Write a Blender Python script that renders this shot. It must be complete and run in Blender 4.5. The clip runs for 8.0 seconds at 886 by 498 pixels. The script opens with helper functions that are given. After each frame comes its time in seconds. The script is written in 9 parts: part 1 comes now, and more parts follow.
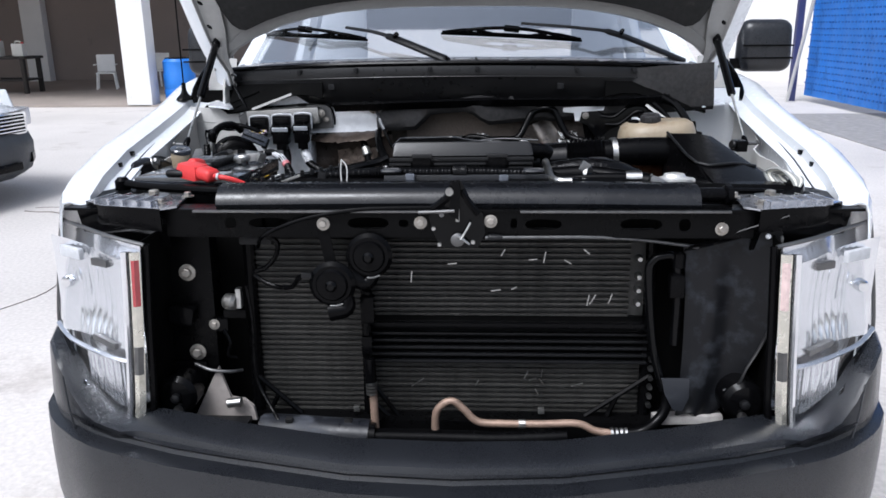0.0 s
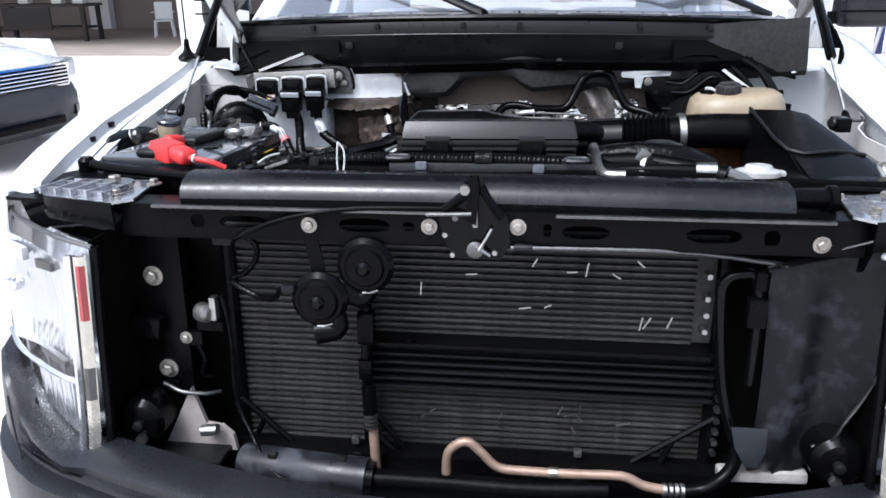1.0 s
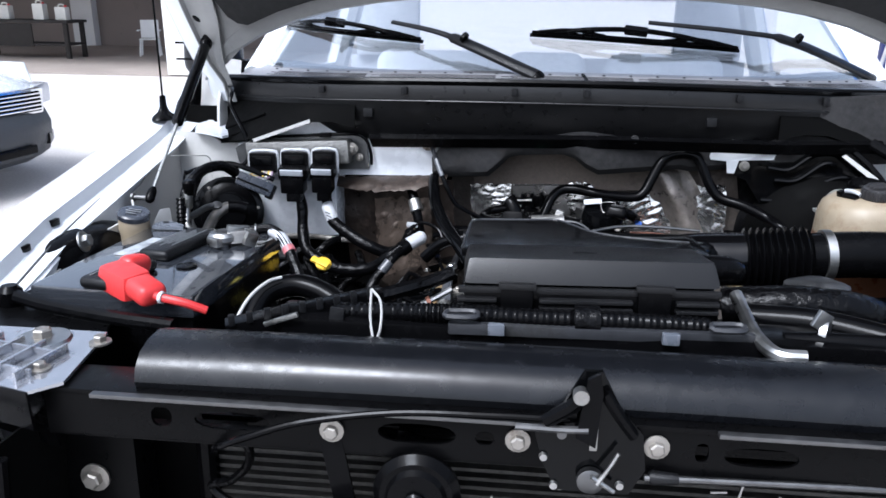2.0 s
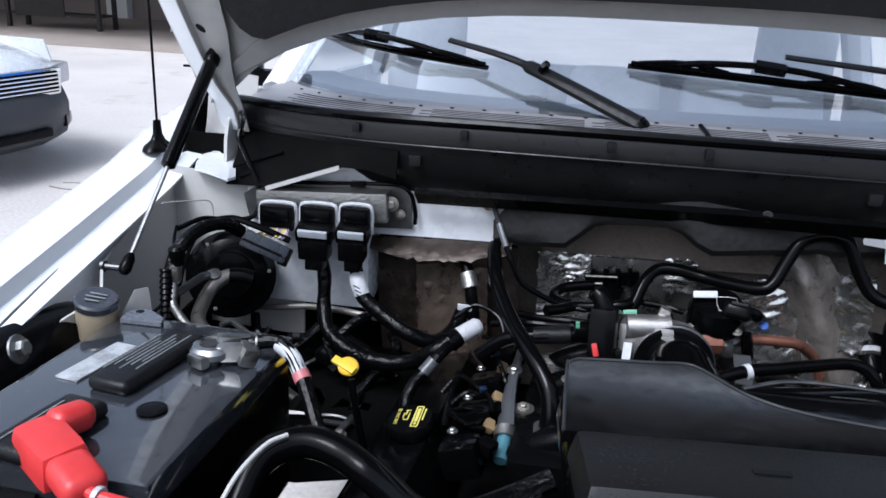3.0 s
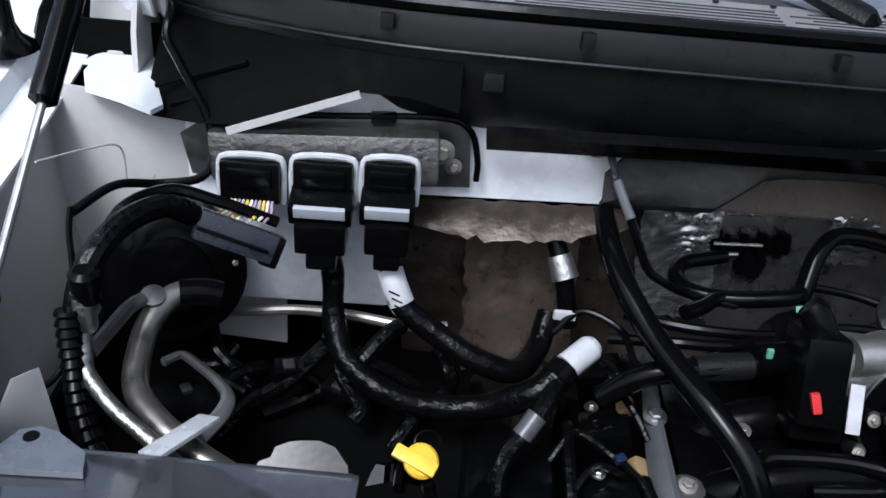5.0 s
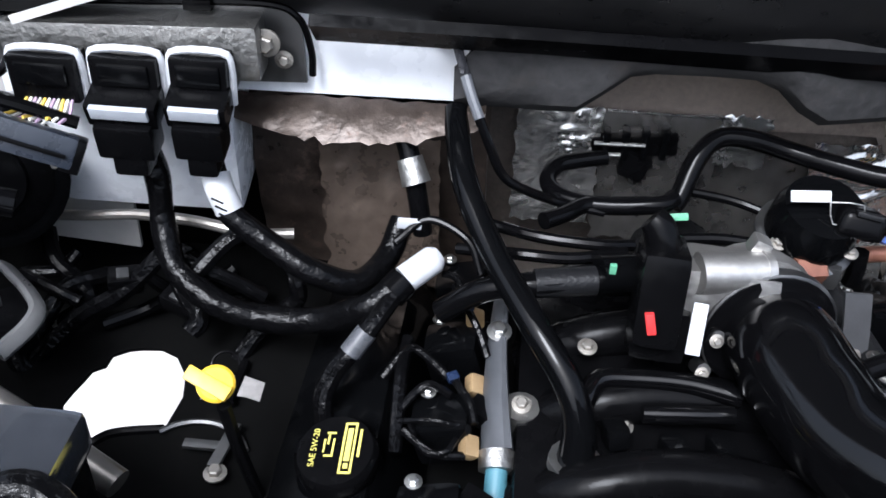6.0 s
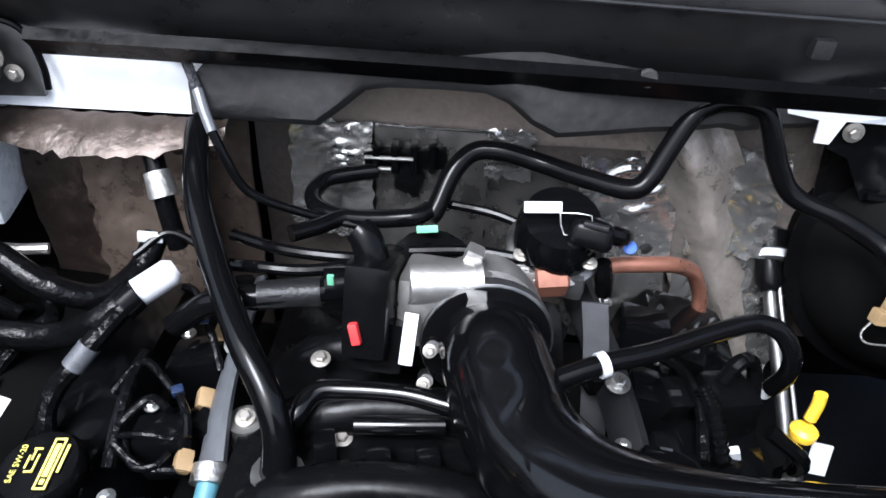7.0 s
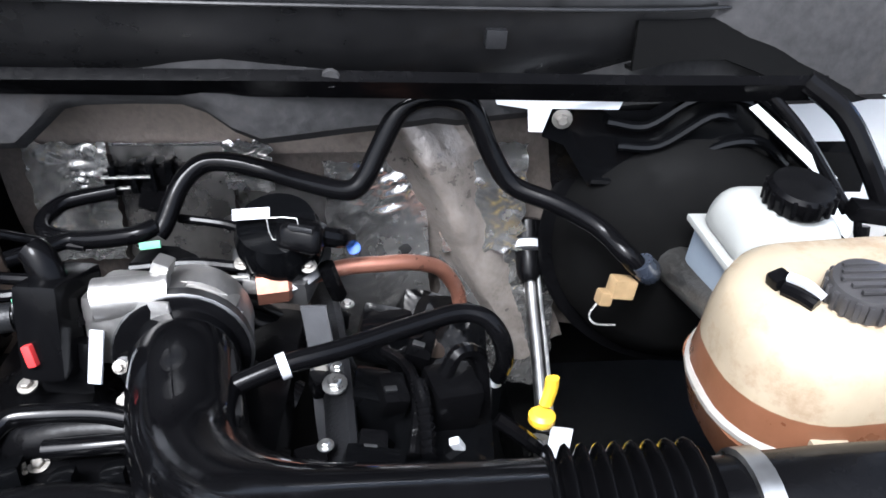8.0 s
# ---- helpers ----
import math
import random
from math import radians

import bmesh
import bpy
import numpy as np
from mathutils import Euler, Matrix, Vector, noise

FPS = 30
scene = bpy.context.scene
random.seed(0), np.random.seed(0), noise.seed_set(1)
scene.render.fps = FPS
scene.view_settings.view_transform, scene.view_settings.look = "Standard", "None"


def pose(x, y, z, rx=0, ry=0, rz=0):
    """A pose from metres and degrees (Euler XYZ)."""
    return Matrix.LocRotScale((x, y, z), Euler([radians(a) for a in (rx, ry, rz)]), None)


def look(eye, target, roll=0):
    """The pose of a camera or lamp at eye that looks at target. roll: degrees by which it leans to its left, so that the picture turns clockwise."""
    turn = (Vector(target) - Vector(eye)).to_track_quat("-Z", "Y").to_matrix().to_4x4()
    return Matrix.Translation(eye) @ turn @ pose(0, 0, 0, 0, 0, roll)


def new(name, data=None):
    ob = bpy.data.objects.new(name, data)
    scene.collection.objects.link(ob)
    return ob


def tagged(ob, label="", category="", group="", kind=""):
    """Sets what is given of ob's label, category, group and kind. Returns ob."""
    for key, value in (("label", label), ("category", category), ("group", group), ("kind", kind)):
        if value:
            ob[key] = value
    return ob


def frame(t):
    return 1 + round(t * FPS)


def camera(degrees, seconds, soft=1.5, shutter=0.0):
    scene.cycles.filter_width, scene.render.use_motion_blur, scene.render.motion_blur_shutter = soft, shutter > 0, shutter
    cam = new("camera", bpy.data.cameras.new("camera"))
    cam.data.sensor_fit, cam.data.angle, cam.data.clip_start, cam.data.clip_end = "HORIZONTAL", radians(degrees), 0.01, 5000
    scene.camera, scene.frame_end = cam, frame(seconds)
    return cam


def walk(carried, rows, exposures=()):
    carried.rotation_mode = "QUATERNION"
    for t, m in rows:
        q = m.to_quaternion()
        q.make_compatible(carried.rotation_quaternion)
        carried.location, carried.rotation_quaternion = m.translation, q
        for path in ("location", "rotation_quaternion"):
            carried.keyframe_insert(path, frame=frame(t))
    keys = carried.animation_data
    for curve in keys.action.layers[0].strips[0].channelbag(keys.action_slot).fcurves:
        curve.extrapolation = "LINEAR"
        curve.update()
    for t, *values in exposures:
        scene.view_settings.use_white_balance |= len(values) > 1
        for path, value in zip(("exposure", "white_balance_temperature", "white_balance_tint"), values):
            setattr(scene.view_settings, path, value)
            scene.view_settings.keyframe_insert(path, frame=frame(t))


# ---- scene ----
cam = camera(60.0, 8.0, soft=1.6)
PATH = [
    (0, (0.039, -1.518, 1.464), (-0.044, 0.401, 0.907), -0.5),
    (0.5, (0.087, -1.369, 1.458), (-0.038, 0.525, 0.829), -0.6),
    (1, (0.094, -1.172, 1.466), (-0.136, 0.696, 0.789), -0.6),
    (1.5, (0.018, -0.973, 1.476), (-0.206, 0.896, 0.798), -1.6),
    (2, (-0.082, -0.712, 1.525), (-0.273, 1.177, 0.896), 0.7),
    (2.2, (-0.101, -0.624, 1.536), (-0.287, 1.266, 0.909), 1.3),
    (3.3, (-0.262, -0.213, 1.576), (-0.517, 1.647, 0.887), 3.2),
    (3.5, (-0.317, -0.157, 1.569), (-0.532, 1.704, 0.869), 2.7),
    (4, (-0.426, -0.025, 1.556), (-0.534, 1.835, 0.828), 3.2),
    (4.2, (-0.453, 0.025, 1.559), (-0.545, 1.882, 0.824), 3.7),
    (5.3, (-0.486, 0.233, 1.496), (-0.343, 1.888, 0.382), 6.3),
    (5.5, (-0.444, 0.248, 1.502), (-0.316, 1.858, 0.323), 6.0),
    (6, (-0.313, 0.259, 1.510), (-0.211, 1.815, 0.259), 6.1),
    (6.5, (-0.197, 0.259, 1.519), (-0.086, 1.828, 0.283), 6.2),
    (7, (-0.080, 0.249, 1.523), (0.075, 1.841, 0.324), 6.8),
    (7.5, (0.035, 0.236, 1.527), (0.237, 1.838, 0.348), 5.4),
    (8, (0.159, 0.223, 1.527), (0.417, 1.841, 0.381), 4.4),
]
# the truck's own frame: x to its left side, y to its tail, z up, raked a little nose up
TRUCK = Matrix.Translation((0, 0, 1.08)) @ Matrix.Rotation(radians(-1.9), 4, "X") @ Matrix.Translation((0, 0, -1.08))
# the engine and the fittings on the firewall sit slightly turned in the bay
ENGINE_SEAT = Matrix(((1.0078, 0.1121, -0.0733, -0.0161), (-0.1148, 1.0095, -0.0351, -0.0051), (0.0689, 0.0430, 1.0134, -0.0317), (0.0000, 0.0000, 0.0000, 1.0000)))
walk(cam, [(t, look(eye, target, roll)) for t, eye, target, roll in PATH],
     exposures=[(0.0, 0.34, 5820, 10), (0.5, 0.47, 5820, 10), (1.0, 0.84, 5740, 10), (2.0, 0.82, 5600, 10), (3.3, 0.22, 5580, 10), (4.2, 0.12, 5620, 10), (5.3, 0.62, 5640, 10), (6.0, 1.28, 5720, 10), (6.5, 1.52, 5720, 10), (7.0, 1.77, 5720, 10), (8.0, 2.02, 5770, 10)])

# ---------------------------------------------------------------- light
world = bpy.data.worlds.new("overcast")
scene.world = world
world.use_nodes = True
wn, wl = world.node_tree.nodes, world.node_tree.links
sky = wn.new("ShaderNodeTexSky")
sky.sky_type, sky.sun_disc = "NISHITA", False
sky.sun_elevation, sky.sun_rotation = radians(56), radians(213)
sky.dust_density, sky.air_density = 7.0, 1.0
soft_sky = wn.new("ShaderNodeHueSaturation")
soft_sky.inputs["Saturation"].default_value = 0.5
wl.new(sky.outputs["Color"], soft_sky.inputs["Color"])
wl.new(soft_sky.outputs["Color"], wn["Background"].inputs["Color"])
wn["Background"].inputs["Strength"].default_value = 0.15
sun = new("sun", bpy.data.lights.new("sun", "SUN"))
sun.data.energy, sun.data.angle, sun.data.color = 1.5, radians(22), (1.0, 0.985, 0.97)
sun.matrix_world = look((-2.72, -4.18, 7.4), (0, 0, 0))


# ---------------------------------------------------------------- materials
def mat(name, color, rough=0.5, metal=0.0, vary=0.15, grain=60.0, bump=0.1, dirt=None, dirt_amount=0.0, coat=0.0,
        spec=0.5, blotch=6.0, per_piece=0.0):
    """A surface with blotches and grain in colour, gloss and relief; dirt is a second colour in patches."""
    m = bpy.data.materials.new(name)
    m.use_nodes = True
    nt = m.node_tree
    n, l = nt.nodes, nt.links
    b = n["Principled BSDF"]
    b.inputs["Metallic"].default_value = metal
    b.inputs["Coat Weight"].default_value = coat
    b.inputs["Specular IOR Level"].default_value = spec
    tc = n.new("ShaderNodeTexCoord")
    big, small = n.new("ShaderNodeTexNoise"), n.new("ShaderNodeTexNoise")
    big.inputs["Scale"].default_value, small.inputs["Scale"].default_value = blotch, grain
    big.inputs["Detail"].default_value = small.inputs["Detail"].default_value = 5.0
    for q in (big, small):
        l.new(tc.outputs["Object"], q.inputs["Vector"])
    add = n.new("ShaderNodeMath")
    add.operation = "ADD"
    l.new(big.outputs["Fac"], add.inputs[0])
    l.new(small.outputs["Fac"], add.inputs[1])
    ramp = n.new("ShaderNodeMapRange")
    ramp.inputs["From Min"].default_value, ramp.inputs["From Max"].default_value = 0.6, 1.4
    ramp.inputs["To Min"].default_value, ramp.inputs["To Max"].default_value = 1 - vary, 1 + vary
    l.new(add.outputs[0], ramp.inputs["Value"])
    tint = n.new("ShaderNodeMixRGB")
    tint.blend_type, tint.inputs["Fac"].default_value = "MULTIPLY", 1.0
    tint.inputs["Color1"].default_value = (*color, 1)
    l.new(ramp.outputs["Result"], tint.inputs["Color2"])
    out = tint.outputs["Color"]
    if per_piece:
        info = n.new("ShaderNodeObjectInfo")
        pr = n.new("ShaderNodeMapRange")
        pr.inputs["To Min"].default_value, pr.inputs["To Max"].default_value = 1 - per_piece, 1 + per_piece
        l.new(info.outputs["Random"], pr.inputs["Value"])
        t2 = n.new("ShaderNodeMixRGB")
        t2.blend_type, t2.inputs["Fac"].default_value = "MULTIPLY", 1.0
        l.new(out, t2.inputs["Color1"])
        l.new(pr.outputs["Result"], t2.inputs["Color2"])
        out = t2.outputs["Color"]
    rr = n.new("ShaderNodeMapRange")
    rr.inputs["From Min"].default_value, rr.inputs["From Max"].default_value = 0.7, 1.3
    rr.inputs["To Min"].default_value, rr.inputs["To Max"].default_value = max(0.02, rough - 0.12), min(1, rough + 0.12)
    l.new(add.outputs[0], rr.inputs["Value"])
    rough_out = rr.outputs["Result"]
    if dirt:
        dn = n.new("ShaderNodeTexNoise")
        dn.inputs["Scale"].default_value, dn.inputs["Detail"].default_value, dn.inputs["Roughness"].default_value = blotch * 2.3, 8.0, 0.7
        l.new(tc.outputs["Object"], dn.inputs["Vector"])
        dr = n.new("ShaderNodeMapRange")
        dr.inputs["From Min"].default_value, dr.inputs["From Max"].default_value = 0.75 - dirt_amount * 0.5, 0.95 - dirt_amount * 0.5
        l.new(dn.outputs["Fac"], dr.inputs["Value"])
        dm = n.new("ShaderNodeMixRGB")
        l.new(dr.outputs["Result"], dm.inputs["Fac"])
        l.new(out, dm.inputs["Color1"])
        dm.inputs["Color2"].default_value = (*dirt, 1)
        out = dm.outputs["Color"]
        rm = n.new("ShaderNodeMixRGB")
        l.new(dr.outputs["Result"], rm.inputs["Fac"])
        l.new(rough_out, rm.inputs["Color1"])
        rm.inputs["Color2"].default_value = (0.85, 0.85, 0.85, 1)
        rough_out = rm.outputs["Color"]
    l.new(out, b.inputs["Base Color"])
    l.new(rough_out, b.inputs["Roughness"])
    if bump:
        bp = n.new("ShaderNodeBump")
        bp.inputs["Strength"].default_value, bp.inputs["Distance"].default_value = bump, 0.004
        l.new(add.outputs[0], bp.inputs["Height"])
        l.new(bp.outputs["Normal"], b.inputs["Normal"])
    return m


def thin_clear(name, gloss=0.05):
    """Thin clear plastic: lets light straight through, with a glossy skin."""
    m = bpy.data.materials.new(name)
    m.use_nodes = True
    n, l = m.node_tree.nodes, m.node_tree.links
    tr, gl, mx = n.new("ShaderNodeBsdfTransparent"), n.new("ShaderNodeBsdfGlossy"), n.new("ShaderNodeMixShader")
    mx.inputs["Fac"].default_value = gloss
    tr.inputs["Color"].default_value = (0.97, 0.975, 0.98, 1)
    gl.inputs["Roughness"].default_value = 0.03
    l.new(tr.outputs["BSDF"], mx.inputs[1])
    l.new(gl.outputs["BSDF"], mx.inputs[2])
    l.new(mx.outputs["Shader"], n["Material Output"].inputs["Surface"])
    n.remove(n["Principled BSDF"])
    return m


def clear(name, color=(1, 1, 1), rough=0.02, ior=1.45):
    m = bpy.data.materials.new(name)
    m.use_nodes = True
    b = m.node_tree.nodes["Principled BSDF"]
    b.inputs["Base Color"].default_value = (*color, 1)
    b.inputs["Transmission Weight"].default_value = 1.0
    b.inputs["Roughness"].default_value, b.inputs["IOR"].default_value = rough, ior
    return m


DUST = (0.03, 0.027, 0.025)
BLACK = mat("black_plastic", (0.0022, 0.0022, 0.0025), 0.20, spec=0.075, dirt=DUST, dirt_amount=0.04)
GLOSS = mat("black_satin_paint", (0.0018, 0.0019, 0.0022), 0.10, spec=0.16, bump=0.03, dirt=DUST, dirt_amount=0.03)
RUBBER = mat("black_rubber", (0.0020, 0.0020, 0.0023), 0.13, spec=0.10, bump=0.06, dirt=DUST, dirt_amount=0.03)
TAPE = mat("black_tape", (0.0020, 0.0020, 0.0023), 0.15, spec=0.14, bump=0.9, grain=70, blotch=22)
SATIN = mat("blue_black_satin", (0.0045, 0.0050, 0.0064), 0.24, spec=0.38, bump=0.02, dirt=DUST, dirt_amount=0.04)
SHINE = mat("polished_black_rubber", (0.0018, 0.0018, 0.0021), 0.12, spec=0.30, bump=0.02, dirt=DUST, dirt_amount=0.04)
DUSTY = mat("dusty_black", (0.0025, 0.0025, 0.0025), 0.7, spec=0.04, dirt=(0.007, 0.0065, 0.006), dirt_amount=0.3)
GREYP = mat("dark_grey_plastic", (0.007, 0.0072, 0.008), 0.40, spec=0.22, bump=0.2, grain=300)
FUSE = mat("grey_black_lid", (0.0075, 0.0075, 0.008), 0.38, spec=0.36, bump=0.04, grain=400)
WHITE = mat("white_car_paint", (0.75, 0.775, 0.805), 0.22, vary=0.02, bump=0.0, coat=0.4, blotch=2.0)
PANELW = mat("bright_white_panel", (0.78, 0.80, 0.83), 0.3, vary=0.05, bump=0.0, dirt=(0.55, 0.53, 0.50), dirt_amount=0.15)
PRIMER = mat("grey_white_primer", (0.46, 0.455, 0.44), 0.5, vary=0.08, bump=0.03, dirt=(0.30, 0.27, 0.235), dirt_amount=0.25)
STEEL = mat("zinc_steel", (0.42, 0.42, 0.41), 0.36, 1.0, vary=0.25)
ALU = mat("cast_aluminium", (0.34, 0.335, 0.32), 0.42, 1.0, vary=0.15, bump=0.3, grain=200)
ALU_DARK = mat("dull_aluminium", (0.15, 0.15, 0.15), 0.45, 1.0, vary=0.25)
CHROME = mat("chrome", (0.75, 0.76, 0.78), 0.12, 1.0, vary=0.03, bump=0.0)
FIN = mat("condenser_fin", (0.048, 0.0465, 0.043), 0.55, 0.5, vary=0.6, grain=120, per_piece=0.25, dirt=(0.026, 0.025, 0.023), dirt_amount=0.5, blotch=7)
FOIL = mat("silver_foil", (0.62, 0.61, 0.59), 0.20, 0.92, vary=0.12, bump=0.0, dirt=(0.26, 0.22, 0.185), dirt_amount=0.28, blotch=11)
FOIL_SOILED = mat("soiled_foil", (0.15, 0.115, 0.092), 0.34, 0.6, vary=0.4, bump=0.0, dirt=(0.07, 0.055, 0.045), dirt_amount=0.4, blotch=12)
FELT = mat("grey_brown_felt", (0.088, 0.074, 0.064), 0.9, vary=0.35, bump=0.5, grain=150, dirt=(0.055, 0.046, 0.038), dirt_amount=0.4, blotch=9)
FELT_DARK = mat("dark_dash_mat", (0.033, 0.0325, 0.033), 0.85, spec=0.10, vary=0.4, bump=0.4, grain=90, dirt=(0.036, 0.033, 0.031), dirt_amount=0.4, blotch=9)
BROWN = mat("rusty_shield", (0.050, 0.038, 0.031), 0.38, 0.5, vary=0.5, bump=0.5, dirt=(0.145, 0.10, 0.08), dirt_amount=0.36, blotch=14)
COPPER = mat("brown_copper_pipe", (0.26, 0.115, 0.078), 0.35, 0.6, vary=0.3, dirt=(0.30, 0.19, 0.15), dirt_amount=0.35, blotch=12)
PIPE_TAN = mat("tan_aluminium_pipe", (0.30, 0.21, 0.16), 0.5, 0.4, vary=0.25)
RED = mat("red_plastic", (0.55, 0.035, 0.035), 0.4, vary=0.15, dirt=(0.4, 0.2, 0.18), dirt_amount=0.1)
YELLOW = mat("yellow_plastic", (0.75, 0.48, 0.03), 0.45, vary=0.15)
LABELW = mat("white_label", (0.45, 0.46, 0.48), 0.5, vary=0.15, dirt=(0.22, 0.22, 0.22), dirt_amount=0.3, blotch=30)
YELLOW_INK = mat("yellow_ink", (0.62, 0.55, 0.12), 0.6, vary=0.1)
GREEN = mat("green_tape", (0.11, 0.33, 0.20), 0.5)
BLUEP = mat("blue_clip", (0.03, 0.10, 0.40), 0.45)
GREYBLUE = mat("grey_connector", (0.018, 0.022, 0.031), 0.32, spec=0.6, vary=0.2)
TANP = mat("tan_connector", (0.24, 0.165, 0.085), 0.45, vary=0.3, dirt=(0.10, 0.07, 0.04), dirt_amount=0.3, blotch=40)
TANK = mat("cream_tank", (0.27, 0.222, 0.155), 0.4, vary=0.12, dirt=(0.19, 0.130, 0.078), dirt_amount=0.5, blotch=9)
FLUID = mat("brown_coolant", (0.13, 0.055, 0.028), 0.35, vary=0.2)
TANKW = mat("white_reservoir", (0.245, 0.25, 0.238), 0.4, vary=0.08, dirt=(0.19, 0.18, 0.155), dirt_amount=0.25)
TANKG = mat("blue_grey_reservoir", (0.17, 0.20, 0.235), 0.45, vary=0.1)
GLASS = clear("clear_glass", (0.93, 0.97, 1), 0.01, 3.6)
LENS = thin_clear("lens_plastic")
AMBER = mat("red_reflector", (0.30, 0.03, 0.035), 0.2, coat=0.6)
INSUL = mat("hood_liner", (0.008, 0.0078, 0.0075), 0.9, bump=0.4, dirt=(0.05, 0.045, 0.04), dirt_amount=0.3)
TEXB = mat("textured_black_bumper", (0.010, 0.011, 0.0135), 0.30, spec=0.5, bump=0.12, grain=500, dirt=(0.022, 0.022, 0.024), dirt_amount=0.15)
CONCRETE = mat("pale_concrete", (0.50, 0.472, 0.448), 0.85, vary=0.24, grain=45, bump=0.6, dirt=(0.30, 0.265, 0.24), dirt_amount=0.38, blotch=0.5)


# ---------------------------------------------------------------- mesh helpers
BASE = {}


def finish(bm, smooth_angle=35):
    bmesh.ops.recalc_face_normals(bm, faces=bm.faces)
    for f in bm.faces:
        f.smooth = True
    lim = radians(smooth_angle)
    for e in bm.edges:
        e.smooth = len(e.link_faces) == 2 and e.calc_face_angle(0) < lim


def part(name, bm, material, parent, label=""):
    """Links a bmesh (in the truck's frame) as one mesh object under a thing or a part."""
    finish(bm)
    base = BASE[parent.name]
    bmesh.ops.translate(bm, verts=bm.verts, vec=-base)
    me = bpy.data.meshes.new(name)
    bm.to_mesh(me)
    bm.free()
    me.materials.append(material)
    ob = new(name, me)
    ob.parent = parent
    BASE[ob.name] = base
    if label:
        tagged(ob, label)
    return ob


SEAT = Matrix()


def thing(name, base, label, category, group="", kind="", world_frame=False, shift=(0, 0, 0)):
    """An Empty at its base that parents its parts; shift moves the finished thing as a whole."""
    ob = new(name)
    ob.empty_display_size = 0.05
    base = Vector(base)
    ob.matrix_world = (Matrix() if world_frame else TRUCK @ SEAT) @ Matrix.Translation(base + Vector(shift))
    BASE[ob.name] = base
    return tagged(ob, label, category, group, kind)


def solo(name, bm, material, label, category, group="", kind="", world_frame=False):
    """A thing that is one mesh."""
    finish(bm)
    lo = Vector([min(v.co[i] for v in bm.verts) for i in range(3)])
    hi = Vector([max(v.co[i] for v in bm.verts) for i in range(3)])
    base = Vector(((lo.x + hi.x) / 2, (lo.y + hi.y) / 2, lo.z))
    bmesh.ops.translate(bm, verts=bm.verts, vec=-base)
    me = bpy.data.meshes.new(name)
    bm.to_mesh(me)
    bm.free()
    me.materials.append(material)
    ob = new(name, me)
    ob.matrix_world = (Matrix() if world_frame else TRUCK @ SEAT) @ Matrix.Translation(base)
    BASE[ob.name] = base
    return tagged(ob, label, category, group, kind)


def box(c, size, bevel=0.0, turn=(0, 0, 0), bm=None, taper=None, seg=2):
    """A box at centre c; taper scales its top face."""
    tmp = bmesh.new()
    bmesh.ops.create_cube(tmp, size=1.0)
    for v in tmp.verts:
        k = taper if taper and v.co.z > 0 else (1, 1)
        v.co = Vector((v.co.x * size[0] * k[0], v.co.y * size[1] * k[1], v.co.z * size[2]))
    if bevel:
        bmesh.ops.bevel(tmp, geom=tmp.edges[:], offset=bevel, segments=seg, affect="EDGES", profile=0.7 if seg < 3 else 0.5)
    m = Matrix.Translation(c) @ Euler([radians(a) for a in turn]).to_matrix().to_4x4()
    bmesh.ops.transform(tmp, matrix=m, verts=tmp.verts)
    return join(bm, tmp)


def join(bm, tmp):
    if bm is None:
        return tmp
    me = bpy.data.meshes.new("tmp")
    tmp.to_mesh(me)
    tmp.free()
    bm.from_mesh(me)
    bpy.data.meshes.remove(me)
    return bm


def spline(pts, n=6):
    """Points of a smooth curve through pts."""
    p = [Vector(q) for q in pts]
    if len(p) < 3:
        return p
    p = [p[0] * 2 - p[1], *p, p[-1] * 2 - p[-2]]
    out = []
    for i in range(1, len(p) - 2):
        for k in range(n):
            t = k / n
            a, b, c, d = p[i - 1], p[i], p[i + 1], p[i + 2]
            out.append(0.5 * (2 * b + (c - a) * t + (2 * a - 5 * b + 4 * c - d) * t * t + (3 * b - a - 3 * c + d) * t ** 3))
    out.append(p[-2])
    return out


def tube(pts, r, seg=10, n=6, bm=None, flat=1.0, cap=True):
    """A hose along pts; r is a radius or a function of the way along (0 to 1)."""
    bm = bm or bmesh.new()
    p = spline(pts, n)
    up = None
    rings = []
    for i, q in enumerate(p):
        t = (p[min(i + 1, len(p) - 1)] - p[max(i - 1, 0)]).normalized()
        if up is None:
            up = t.orthogonal().normalized()
        up = (up - t * up.dot(t)).normalized()
        side = t.cross(up)
        rad = r(i / (len(p) - 1)) if callable(r) else r
        rings.append([bm.verts.new(q + (up * math.cos(a) + side * math.sin(a) * flat) * rad)
                      for a in (2 * math.pi * k / seg for k in range(seg))])
    for a, b in zip(rings, rings[1:]):
        for k in range(seg):
            bm.faces.new((a[k], a[(k + 1) % seg], b[(k + 1) % seg], b[k]))
    if cap:
        bm.faces.new(rings[0][::-1])
        bm.faces.new(rings[-1])
    return bm


